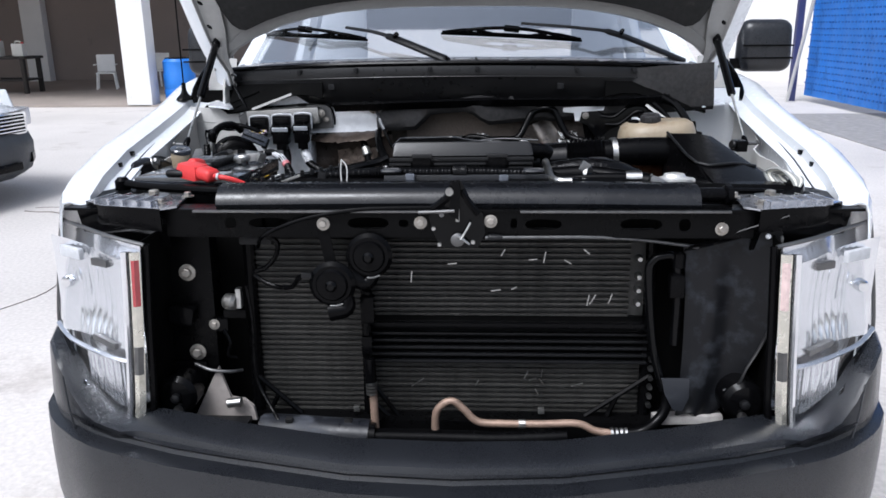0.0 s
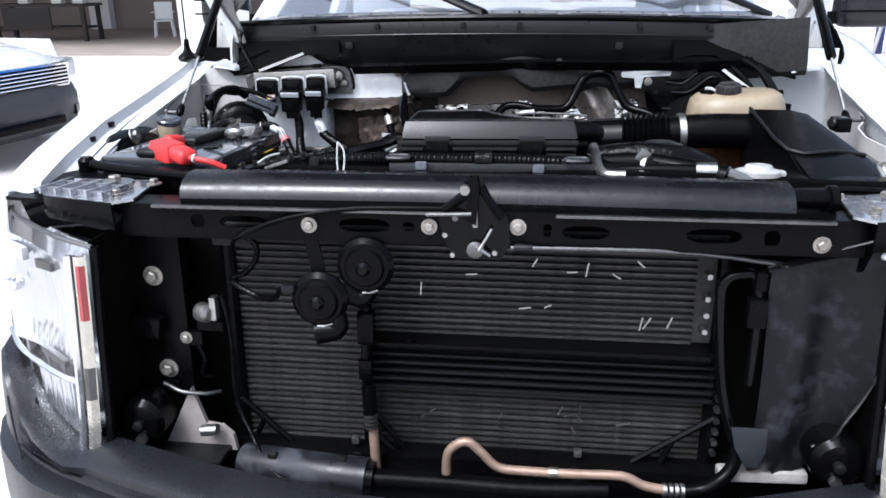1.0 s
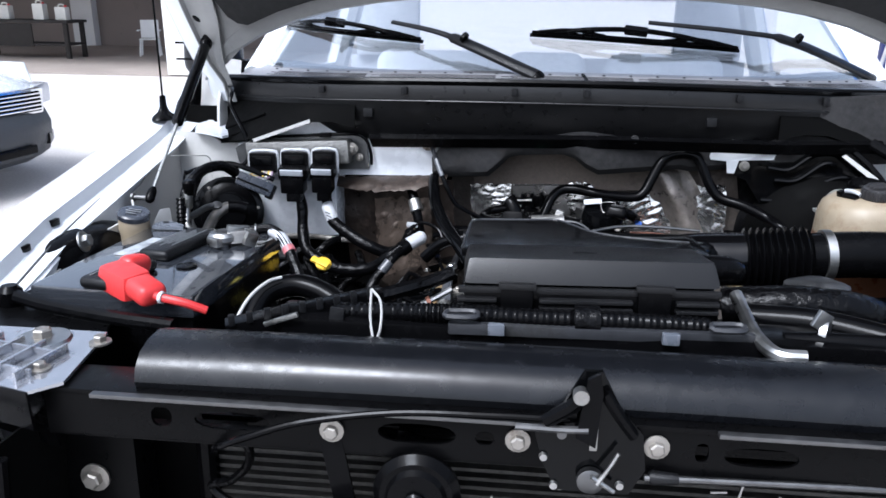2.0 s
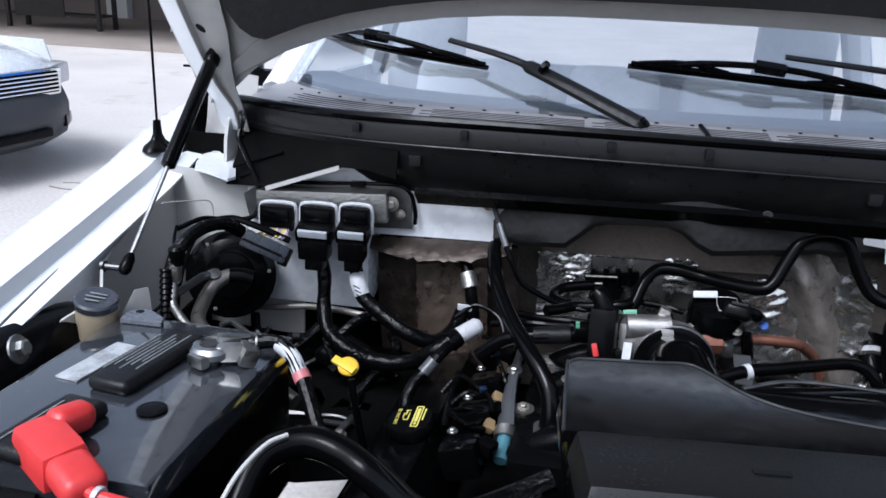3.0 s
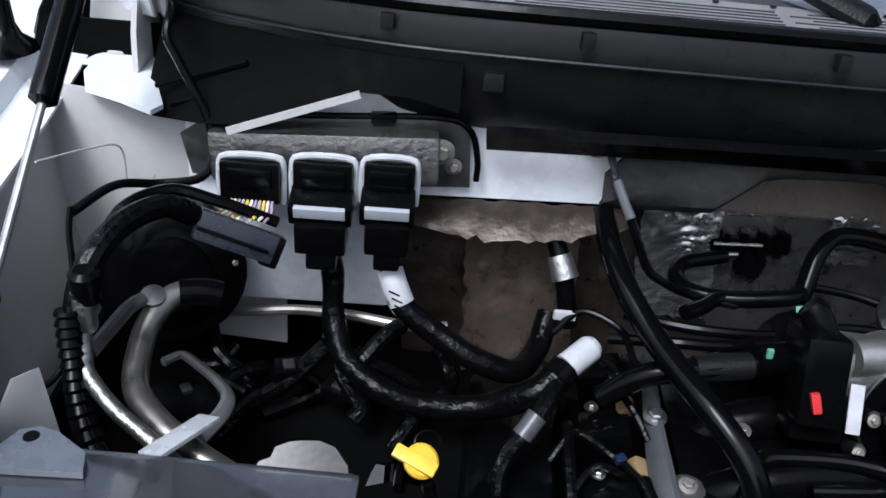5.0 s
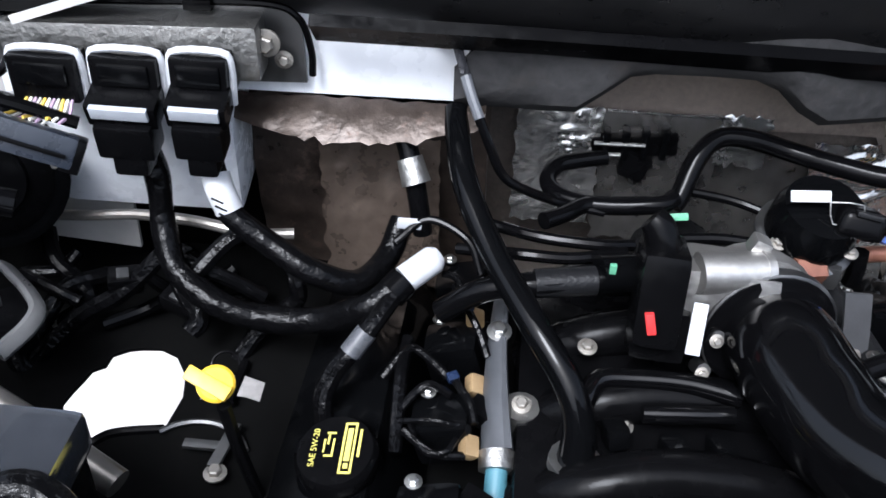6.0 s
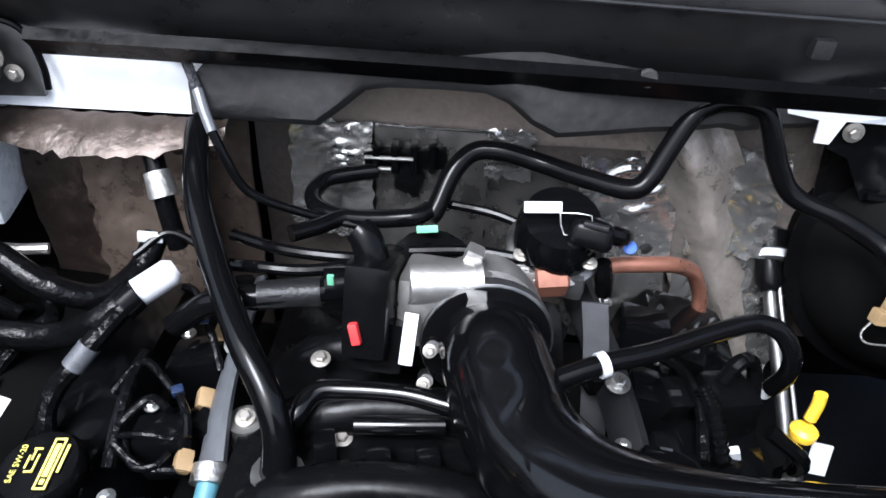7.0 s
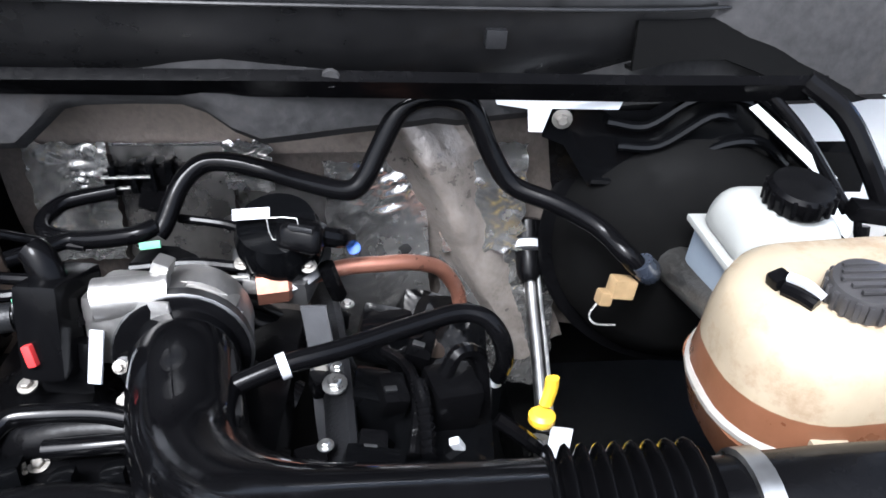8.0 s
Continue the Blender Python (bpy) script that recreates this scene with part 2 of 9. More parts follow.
def lathe(c, axis, profile, seg=24, bm=None, spread=(1, 1)):
    """Turned shape: profile of (radius, height along axis) from c."""
    bm = bm or bmesh.new()
    ax = Vector(axis).normalized()
    u = ax.orthogonal().normalized() if abs(ax.z) < 0.95 else Vector((1, 0, 0))
    u = (u - ax * u.dot(ax)).normalized()
    v = ax.cross(u)
    c = Vector(c)
    rings = [[bm.verts.new(c + ax * h + (u * math.cos(a) * spread[0] + v * math.sin(a) * spread[1]) * max(r, 1e-4))
              for a in (2 * math.pi * k / seg for k in range(seg))] for r, h in profile]
    for a, b in zip(rings, rings[1:]):
        for k in range(seg):
            bm.faces.new((a[k], a[(k + 1) % seg], b[(k + 1) % seg], b[k]))
    bm.faces.new(rings[0][::-1])
    bm.faces.new(rings[-1])
    return bm


BOLT = mat("dull_zinc", (0.34, 0.32, 0.29), 0.5, 0.85, vary=0.3, dirt=(0.12, 0.09, 0.07), dirt_amount=0.3)


def bolt(c, axis=(0, -1, 0), r=0.011, bm=None):
    """A flanged hex bolt head."""
    bm = lathe(c, axis, [(r * 1.5, 0), (r * 1.5, r * 0.25), (r, r * 0.35)], 14, bm)
    return lathe(Vector(c) + Vector(axis).normalized() * r * 0.3, axis, [(r * 0.9, 0), (r * 0.9, r * 0.7), (r * 0.7, r * 0.85)], 6, bm)


def plate(outline, thick, holes=(), bm=None):
    """A flat sheet: outline and holes are closed runs of points in one plane, thick a vector."""
    tmp = bmesh.new()
    edges = []
    for ring in (outline, *holes):
        vs = [tmp.verts.new(Vector(q)) for q in ring]
        edges += [tmp.edges.new((vs[i], vs[(i + 1) % len(vs)])) for i in range(len(vs))]
    if holes:
        bmesh.ops.triangle_fill(tmp, use_beauty=True, use_dissolve=False, edges=edges)
    else:
        tmp.faces.new(tmp.verts[:])
    ex = bmesh.ops.extrude_face_region(tmp, geom=tmp.faces[:])
    bmesh.ops.translate(tmp, verts=[g for g in ex["geom"] if isinstance(g, bmesh.types.BMVert)], vec=Vector(thick))
    return join(bm, tmp)


def oval(cx, cz, w, h, y, seg=16):
    return [(cx + w / 2 * math.copysign(abs(math.cos(a)) ** 0.6, math.cos(a)), y, cz + h / 2 * math.sin(a))
            for a in (2 * math.pi * k / seg for k in range(seg))]


def sheet(rows, bm=None, thick=0.0):
    """A skin through rows of points; thick turns it into a solid sheet."""
    tmp = bmesh.new()
    grid = [[tmp.verts.new(Vector(q)) for q in row] for row in rows]
    for a, b in zip(grid, grid[1:]):
        for k in range(len(a) - 1):
            tmp.faces.new((a[k], a[k + 1], b[k + 1], b[k]))
    if thick:
        bmesh.ops.recalc_face_normals(tmp, faces=tmp.faces)
        bmesh.ops.solidify(tmp, geom=tmp.faces[:], thickness=thick)
    return join(bm, tmp)


def eased(rows, n=5):
    """Rows of points drawn through a smooth curve in both directions."""
    def line(ps):
        ps = [Vector(p) for p in ps]
        out = []
        for i in range(len(ps) - 1):
            a, b, c, d = ps[max(0, i - 1)], ps[i], ps[i + 1], ps[min(len(ps) - 1, i + 2)]
            for k in range(n):
                t = k / n
                out.append(0.5 * (2 * b + (c - a) * t + (2 * a - 5 * b + 4 * c - d) * t ** 2 + (3 * b - a - 3 * c + d) * t ** 3))
        return out + [ps[-1]]
    rows = [line(r) for r in rows]
    return [list(r) for r in zip(*[line(c) for c in zip(*rows)])]


# ---------------------------------------------------------------- setting
def flat_box(name, c, size, material, label, category="", kind="structure", bevel=0.0, turn=(0, 0, 0)):
    return solo(name, box(c, size, bevel, turn), material, label, category, kind=kind, world_frame=True)


ground_bm = bmesh.new()
step = [-400, -120, -40, -20, -12, -8, -5, -3, -1, 1, 3, 5, 8, 12, 20, 40, 120, 400]
sheet([[(x, y, 0) for x in step] for y in step], ground_bm)
solo("ground", ground_bm, CONCRETE, "pale worn concrete yard with cracks and stains", "ground", kind="structure", world_frame=True)

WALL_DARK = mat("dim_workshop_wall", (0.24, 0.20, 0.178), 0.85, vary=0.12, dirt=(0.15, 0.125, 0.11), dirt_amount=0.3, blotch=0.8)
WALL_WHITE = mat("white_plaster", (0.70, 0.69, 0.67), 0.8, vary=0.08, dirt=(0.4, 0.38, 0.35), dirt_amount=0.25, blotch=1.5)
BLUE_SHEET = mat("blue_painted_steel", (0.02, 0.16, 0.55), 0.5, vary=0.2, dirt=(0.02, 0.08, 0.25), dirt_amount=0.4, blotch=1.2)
NAVY = mat("navy_post_paint", (0.035, 0.04, 0.12), 0.5)
PATCH_GREY = mat("grey_patch", (0.25, 0.24, 0.23), 0.9, vary=0.25, grain=12, bump=0.4)

CRACK = mat("dark_crack", (0.16, 0.14, 0.125), 0.9, vary=0.3)
for pts, w in (([(-3.75, 4.62), (-3.61, 4.585), (-3.50, 4.586), (-3.37, 4.53), (-3.27, 4.57), (-3.13, 4.55), (-3.02, 4.58)], 0.010), ([(-3.72, 4.74), (-3.617, 4.765), (-3.475, 4.76)], 0.007), ([(-3.60, 5.73), (-3.52, 5.735)], 0.012),
               ([(-2.6, 2.2), (-2.45, 2.6), (-2.52, 3.1), (-2.38, 3.6), (-2.44, 4.1)], 0.007)):
    solo("ground_crack", tube([(x, y, 0.0) for x, y in pts], w, 6, 5, None, 0.3), CRACK, "dark crack in the worn concrete", "crack", kind="structure", world_frame=True)

# open workshop behind on the far side of the yard
workshop = thing("workshop_building", (-12, 18, 0), "open workshop with dim walls and white corner column", "building", kind="structure", world_frame=True)
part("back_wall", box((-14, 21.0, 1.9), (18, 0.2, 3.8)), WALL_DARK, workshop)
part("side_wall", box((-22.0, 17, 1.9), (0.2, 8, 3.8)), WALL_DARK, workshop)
part("column", box((-6.5, 13.6, 1.8), (0.5, 0.4, 3.6), 0.02), WALL_WHITE, workshop, "white plaster column")
part("column", box((-12.5, 20.75, 1.8), (0.62, 0.3, 3.6), 0.02), WALL_WHITE, workshop, "grey-white wall pier")
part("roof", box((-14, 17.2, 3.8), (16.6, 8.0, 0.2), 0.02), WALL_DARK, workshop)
flat_box("workshop_floor", (-14, 17.2, 0.02), (16, 7.6, 0.04), mat("stained_floor", (0.30, 0.26, 0.23), 0.8, vary=0.25, blotch=0.8), "stained concrete workshop floor", "floor")

# blue wall on the other side: profiled sheet between posts
blue = thing("blue_wall", (6.4, 12, 0), "bright blue profiled steel wall with dimpled rows", "wall", kind="structure", world_frame=True)
pan = []
for i in range(81):
    yy = 4.0 + i * 0.125
    off = (0, 0.012, 0.012, 0)[i % 4]
    pan.append([(6.45 + off, yy, z) for z in (0.12, 1.6, 3.6)])
part("profiled_sheet", sheet(pan), BLUE_SHEET, blue)
# darker blue dashes put the shade of the dimples into the colour
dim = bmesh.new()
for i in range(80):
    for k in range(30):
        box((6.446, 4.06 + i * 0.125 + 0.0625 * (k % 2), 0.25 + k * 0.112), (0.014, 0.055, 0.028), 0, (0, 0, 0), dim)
tagged(part("dimple_rows", dim, mat("blue_dimple_shade", (0.012, 0.09, 0.34), 0.5), blue), kind="stuff")
for yy in (14.1,):
    part("post", box((6.25, yy, 1.9), (0.12, 0.12, 3.8), 0.01), NAVY, blue, "navy steel post")
part("brace", tube([(6.1, 13.9, 0), (6.15, 12.6, 3.8)], 0.035, 8), PRIMER, blue, "pale steel brace pole")
far_r = bmesh.new()
box((9.5, 21, 1.6), (6, 0.25, 3.2), 0, (0, 0, 0), far_r)
solo("far_wall", far_r, WALL_WHITE, "bright white far yard wall", "wall", kind="structure", world_frame=True)
flat_box("ground_patch", (6.6, 9.6, 0.006), (3.4, 4.2, 0.012), PATCH_GREY, "darker grey patch of ground by the wall", "ground")


# ---------------------------------------------------------------- truck body
def fender(side):
    """Front fender with its rain gutter; side -1 or 1."""
    name = "front_fender"
    th = thing(name, (side * 0.88, 0.5, 0.6), "white painted front fender with open hood gutter", "fender", "front fenders")
    rows = []
    for y, cz, cx, k in ((0.055, 1.112, 0.842, 0.30), (0.10, 1.128, 0.862, 0.40), (0.25, 1.150, 0.902, 0.75), (0.45, 1.186, 0.930, 1),
                         (0.70, 1.222, 0.950, 1), (0.95, 1.262, 0.968, 1), (1.15, 1.315, 0.975, 1), (1.35, 1.34, 0.98, 1)):
        rows.append([(side * x, y, z) for x, z in (
            (cx - 0.105, cz - 0.040), (cx - 0.085, cz - 0.038), (cx - 0.062, cz - 0.034), (cx - 0.056, cz - 0.012), (cx - 0.03, cz - 0.006),
            (cx - 0.012, cz), (cx + 0.012 * k, cz - 0.004), (cx + 0.035 * k, cz - 0.022), (cx + 0.055 * k, cz - 0.07), (cx + 0.062 * k, cz - 0.18),
            (cx + 0.066 * k, cz - 0.36))])
    part("outer_panel", sheet(rows, None, 0.004), WHITE, th)
    lip = []
    for y, z, w, o in ((0.055, 1.074, 0.765, 0.752), (0.10, 1.089, 0.770, 0.764), (0.25, 1.111, 0.788, 0.803), (0.45, 1.147, 0.826, 0.828), (0.70, 1.183, 0.858, 0.850), (0.95, 1.223, 0.880, 0.868), (1.04, 1.245, 0.886, 0.875)):
        lip.append([(side * w, y, z - 0.05), (side * w, y, z - 0.008), (side * (w + 0.012), y, z - 0.002), (side * max(o + 0.01, w + 0.02), y, z)])
    part("gutter_ledge", sheet(lip, None, 0.004), WHITE, th)
    part("gutter_seam", tube([(r[-1][0] + side * 0.001, r[-1][1], r[-1][2] + 0.001) for r in lip], 0.0022, 6, 4), ALU_DARK, th, "dull grey line along the gutter joint")
    for yy in (0.37, 0.47):
        part("slot_clip", box((side * (0.862 + (yy - 0.37) * 0.1), yy, 1.146 + (yy - 0.37) * 0.17), (0.01, 0.022, 0.012), 0.002), BLACK, th, "black slot in the ledge")
    return th


for s in (-1, 1):
    fender(s)


def apron(side):
    th = thing("inner_fender_apron", (side * 0.76, 0.6, 0.75), "dusty pale grey inner fender panel", "body panel", "inner fender aprons")
    rows = []
    for y, x in ((0.10, 0.770), (0.3, 0.797), (0.42, 0.815), (0.50, 0.815), (0.56, 0.800), (0.62, 0.805), (0.68, 0.84), (0.8, 0.866), (0.95, 0.880), (1.04, 0.886)):
        top = 1.070 + max(0.0, y - 0.1) * 0.160
        rows.append([(side * (x + 0.003), y, top), (side * (x + 0.001), y, top - 0.06), (side * (x - 0.02), y, 1.0), (side * (x - 0.06), y, 0.88)])
    part("panel", sheet(rows, None, 0.004), PRIMER, th)
    liner = []
    for k in range(7):
        a = math.pi * k / 8
        y, z = 0.62 - 0.5 * math.cos(a), 0.55 + 0.40 * math.sin(a)
        liner.append([(side * 0.80, y, z), (side * 0.66, y, z - 0.03)])
    part("wheel_liner", sheet(liner, None, 0.006), DUSTY, th, "black wheel arch liner")
    # added black panel closes the gap where bright ground would show
    part("inner_liner", plate([(side * 0.775, 0.14, 0.60), (side * 0.775, 0.14, 0.98), (side * 0.79, 0.55, 1.02), (side * 0.82, 1.08, 1.02), (side * 0.82, 1.08, 0.60)], (side * 0.006, 0, 0)), DUSTY, th, "black panel added to hide the ground below the apron")
    return th


for s in (-1, 1):
    apron(s)
solo("apron_seam", tube([(-0.835, 0.86, 1.215), (-0.815, 0.925, 1.205), (-0.795, 0.962, 1.195), (-0.792, 0.966, 1.150), (-0.775, 0.968, 1.146), (-0.762, 0.968, 1.165)], 0.0012, 6), PRIMER, "pressed seam in the pale inner panel", "seam")


def cowl_y(x):
    """Depth of the cowl's front lip across the bay."""
    return 0.868 + 0.18 * x * x + 0.9 * max(0.0, abs(x) - 0.42) ** 2


def glass_y(x):
    """Depth of the windshield's lower edge."""
    return 0.95 + 0.28 * x * x + 1.7 * max(0.0, abs(x) - 0.42) ** 2


def cowl_rows(profile, xs, drop=0.02):
    return [[(x, cowl_y(x) + dy, z - drop * (x / 0.8) ** 2) for dy, z in profile] for x in xs]


XS = [-0.80 + 0.1 * i for i in range(17)]
cowl = thing("windshield_cowl", (0, 0.9, 1.25), "black plastic cowl panel with slotted grille under the windshield", "cowl panel")
COWL = mat("dusty_cowl_plastic", (0.009, 0.009, 0.0095), 0.34, spec=0.3, dirt=(0.020, 0.0195, 0.019), dirt_amount=0.25)
# pale grey carries both the dust and the sky's sheen on the deck
DECK = mat("pale_dusty_deck", (0.23, 0.226, 0.235), 0.40, spec=0.6, bump=0.12, grain=300, dirt=(0.33, 0.325, 0.325), dirt_amount=0.35)
# grey for strips that stand in for the shade inside the slots
SLOTG = mat("shaded_grey_slot", (0.03, 0.03, 0.032), 0.6, spec=0.2)


def deck_at(x, dy, lift=0.0):
    """A place on the grille deck: dy from 0.016 at the front lip to 0.165 under the glass."""
    f = (dy - 0.016) / 0.149
    y0 = cowl_y(x) + 0.016
    return (x, y0 + f * (glass_y(x) + 0.012 - y0), 1.385 + 0.016 * f - 0.02 * (x / 0.8) ** 2 + lift)


part("front_panel", sheet(cowl_rows(((0.055, 1.256), (0.040, 1.270), (0.014, 1.308), (0.003, 1.340), (0.0, 1.364), (0.004, 1.378), (0.016, 1.385)), XS), None, 0.004), COWL, cowl)
part("top_panel", sheet([[deck_at(x, dy) for dy in (0.016, 0.03, 0.045, 0.08, 0.12, 0.165)] for x in XS], None, 0.004), DECK, cowl, "pale dusty grille deck")
part("ridge", tube([(x, cowl_y(x) - 0.001, 1.346 - 0.02 * (x / 0.8) ** 2) for x in XS], 0.0022, 8, 3), COWL, cowl)
part("seal", tube([(x, cowl_y(x) + 0.008, 1.386 - 0.02 * (x / 0.8) ** 2) for x in XS], 0.008, 8, 3), RUBBER, cowl, "rubber hood seal")


for k in range(6):
    dy = 0.044 + 0.014 * k
    for i in range(5):
        x0, x1 = -0.70 + 0.285 * i + 0.02 * (k % 2), -0.70 + 0.285 * (i + 1) - 0.012
        part("grille_slot", tube([deck_at(x0 + (x1 - x0) * j / 8, dy, 0.0002) for j in range(9)], 0.0011, 5, 1, None, 0.7), SLOTG, cowl)
for i in range(26):
    x = -0.70 + 0.056 * i
    part("deck_pip", lathe(deck_at(x, 0.135, 0.001), (0, 0, 1), [(0.0035, 0), (0.003, 0.002)], 6), COWL, cowl)
part("panel_joint", tube([deck_at(0.045, 0.0, 0.003), deck_at(0.045, 0.06, 0.003), deck_at(0.040, 0.13, 0.003)], 0.004, 6), RUBBER, cowl, "rubber joint strip across the deck")
for x, dz in ((0.045, 0), (-0.515, 0), (-0.33, 0), (-0.10, 0), (0.35, 0), (0.53, 0)):
    part("clip", box((x, cowl_y(x) - 0.003, 1.368 + dz - 0.02 * (x / 0.8) ** 2), (0.013, 0.012, 0.016), 0.003), GREYP, cowl)
for x in (-0.41, 0.30):
    part("clip", box((x, cowl_y(x) + 0.006, 1.315), (0.02, 0.014, 0.018), 0.003), GREYP, cowl)
# side shelves of the cowl, over the corners of the firewall
for s in (-1, 1):
    ext = []
    for x, yb, zb in ((0.775, 0.985, 1.226), (0.74, 0.950, 1.236), (0.70, 0.920, 1.244), (0.66, 0.902, 1.252), (0.60, 0.905, 1.272), (0.54, 0.912, 1.291), (0.49, 0.905, 1.292), (0.44, 0.900, 1.282)):
        yt, zt = cowl_y(x) + 0.004, 1.335 - 0.02 * (x / 0.8) ** 2
        ext.append([(s * x, yt + (yb - yt) * k, zt + (zb - zt) * k + 0.004 * math.sin(math.pi * k)) for k in (0, 0.2, 0.4, 0.6, 0.8, 0.93, 1)] + [(s * x, yb + 0.02, zb - 0.004)])
    part("side_shelf", sheet(ext, None, 0.004), DUSTY, cowl, "smooth black side shelf")
    for a, b in (((0.755, 0.975, 1.262), (0.655, 0.955, 1.300)), ((0.735, 0.955, 1.250), (0.625, 0.935, 1.288))):
        part("shelf_rib", tube([(s * a[0], a[1], a[2]), (s * b[0], b[1], b[2])], 0.003, 6), DUSTY, cowl)
# cab
cab = thing("truck_cab", (0, 2.2, 0.5), "white pickup cab with large windshield", "truck cab")


def screen(x, k):
    """A place on the windshield: k from its base (0) to its top (1)."""
    return (x * (1 - 0.13 * k), glass_y(x) + 0.78 * k, 1.398 - 0.02 * (x / 0.8) ** 2 + 0.50 * k)


part("windshield", sheet([[screen(x, k / 6) for x in XS] for k in range(7)], None, 0.005), GLASS, cab, "tinted windshield glass").visible_shadow = False
for s in (-1, 1):
    part("pillar", tube([screen(s * 0.80, -0.05), screen(s * 0.80, 0.5), screen(s * 0.80, 1.02)], 0.035, 8, 3), WHITE, cab)
    part("door", sheet([[(s * 0.92, 1.4, 0.5), (s * 0.98, 1.4, 0.9), (s * 0.95, 1.36, 1.33)], [(s * 0.92, 2.9, 0.5), (s * 0.98, 2.9, 0.9), (s * 0.95, 2.9, 1.33)]], None, 0.03), WHITE, cab)
    part("pillar", tube([(s * 0.93, 2.75, 1.3), (s * 0.72, 2.6, 1.90)], 0.05, 8, 3), WHITE, cab)
SEATG = mat("pale_grey_cloth", (0.60, 0.62, 0.65), 0.8, bump=0.2)
part("roof", box((0, 2.35, 1.93), (1.44, 1.3, 0.06), 0.025), WHITE, cab)
part("rear_wall", box((0, 2.95, 0.95), (1.8, 0.04, 0.8)), SEATG, cab)
# blue-grey tint stands in for sky reflected over the dark dashboard
part("dashboard", sheet([[(x, glass_y(x) + 0.05, 1.392), (x, glass_y(x) + 0.18, 1.385), (x, glass_y(x) + 0.37, 1.375), (x, glass_y(x) + 0.43, 1.0)] for x in XS], None, 0.01),
     mat("dashboard_sky_tint", (0.06, 0.075, 0.10), 0.6, bump=0.15, grain=300), cab, "dark dashboard top tinted blue-grey for reflected sky")
for s in (-1, 0, 1):
    w = 0.50 if s else 0.34
    seat = part("seat_back", box((s * 0.44, 2.28, 1.12), (w, 0.16, 0.56), 0.05, (-14, 0, 0), None, (0.86, 0.8), 3), SEATG, cab, "grey cloth seat back")
    part("cushion", box((s * 0.44, 2.02, 0.88), (w, 0.50, 0.16), 0.05, (4, 0, 0), None, None, 3), SEATG, seat)
for s in (-1, 1):
    part("rear_post", box((s * 0.72, 2.92, 1.63), (0.30, 0.05, 0.56), 0.02), SEATG, cab)
part("rear_header", box((0, 2.92, 1.87), (1.5, 0.05, 0.08), 0.01), SEATG, cab)
part("floor_pan", box((0, 2.2, 0.55), (1.8, 1.6, 0.05)), DUSTY, cab)
# firewall
fw = thing("firewall", (0, 1.06, 0.5), "dusty firewall, white above and insulated below", "body panel", kind="structure")
# near-black panel colour stands in for the shade behind the engine
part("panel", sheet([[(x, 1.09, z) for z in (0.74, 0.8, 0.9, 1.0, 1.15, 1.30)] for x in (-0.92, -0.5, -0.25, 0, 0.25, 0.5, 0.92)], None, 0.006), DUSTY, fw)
part("upper_panel", plate([(-0.722, 0.957, 1.145), (-0.60, 0.957, 1.165), (-0.27, 0.957, 1.172), (-0.20, 0.957, 1.26), (-0.20, 0.957, 1.29), (-0.54, 0.957, 1.29), (-0.60, 0.957, 1.268), (-0.66, 0.957, 1.243), (-0.70, 0.957, 1.236), (-0.722, 0.957, 1.232)], (0, 0.008, 0)), PANELW, fw, "white painted upper panel")
part("footwell_box", box((-0.588, 0.985, 1.098), (0.196, 0.10, 0.135), 0.014, (8, 0, 0)), PANELW, fw, "white pressed footwell box")
part("corner_panel", plate([(0.90, 1.06, 0.95), (0.62, 1.05, 0.95), (0.62, 1.05, 1.30), (0.90, 1.06, 1.30)], (0, 0.006, 0)), WHITE, fw)
part("corner_panel", plate([(-0.90, 1.0, 0.95), (-0.62, 0.967, 0.95), (-0.62, 0.967, 1.24), (-0.77, 0.985, 1.226), (-0.80, 0.988, 1.245), (-0.90, 1.0, 1.25)], (0, 0.006, 0)), PRIMER, fw)

# ---------------------------------------------------------------- hood
def hood_at(x, v, lift=0.0):
    """A place on the raised hood: v metres from the hinge line, lift towards its outer face."""
    a = radians(61)
    return (x, 1.05 - v * math.cos(a) + lift * math.sin(a), 1.365 + v * math.sin(a) + lift * math.cos(a))


def hood_v0(x):
    return 0.22 * (1 - abs(x / 0.81) ** 3.2)


RIMG = mat("grey_painted_rim", (0.27, 0.268, 0.26), 0.45, vary=0.1, bump=0.03, dirt=(0.15, 0.14, 0.13), dirt_amount=0.25)
hood = thing("raised_hood", (0, 1.05, 1.36), "white hood propped open with black liner underneath", "car hood")
HX = [-0.81 + 0.09 * i for i in range(19)]
HV = (-0.05, 0.0, 0.05, 0.1, 0.16, 0.25, 0.36, 0.5, 0.75, 1.0, 1.2)


def hood_w(v):
    """Half width of the hood, v metres from the hinge line."""
    return 0.822 + 0.064 * min(1.0, max(0.0, v) / 0.32) ** 0.6


def hood_on(x, v, lift):
    return hood_at(x / 0.81 * hood_w(v), v, lift)


part("outer_skin", sheet([[hood_on(x, hood_v0(x) * (1 - k) + 1.22 * k, 0.03) for x in HX] for k in (0, 0.05, 0.12, 0.2, 0.35, 0.5, 0.8, 1)], None, 0.004), WHITE, hood)
part("inner_panel", sheet([[hood_on(x * 0.93, (hood_v0(x) + 0.03) * (1 - k) + 1.17 * k, 0.0) for x in HX] for k in (0, 0.08, 0.2, 0.4, 0.7, 1)], None, 0.003), RIMG, hood, "grey inner hood panel")
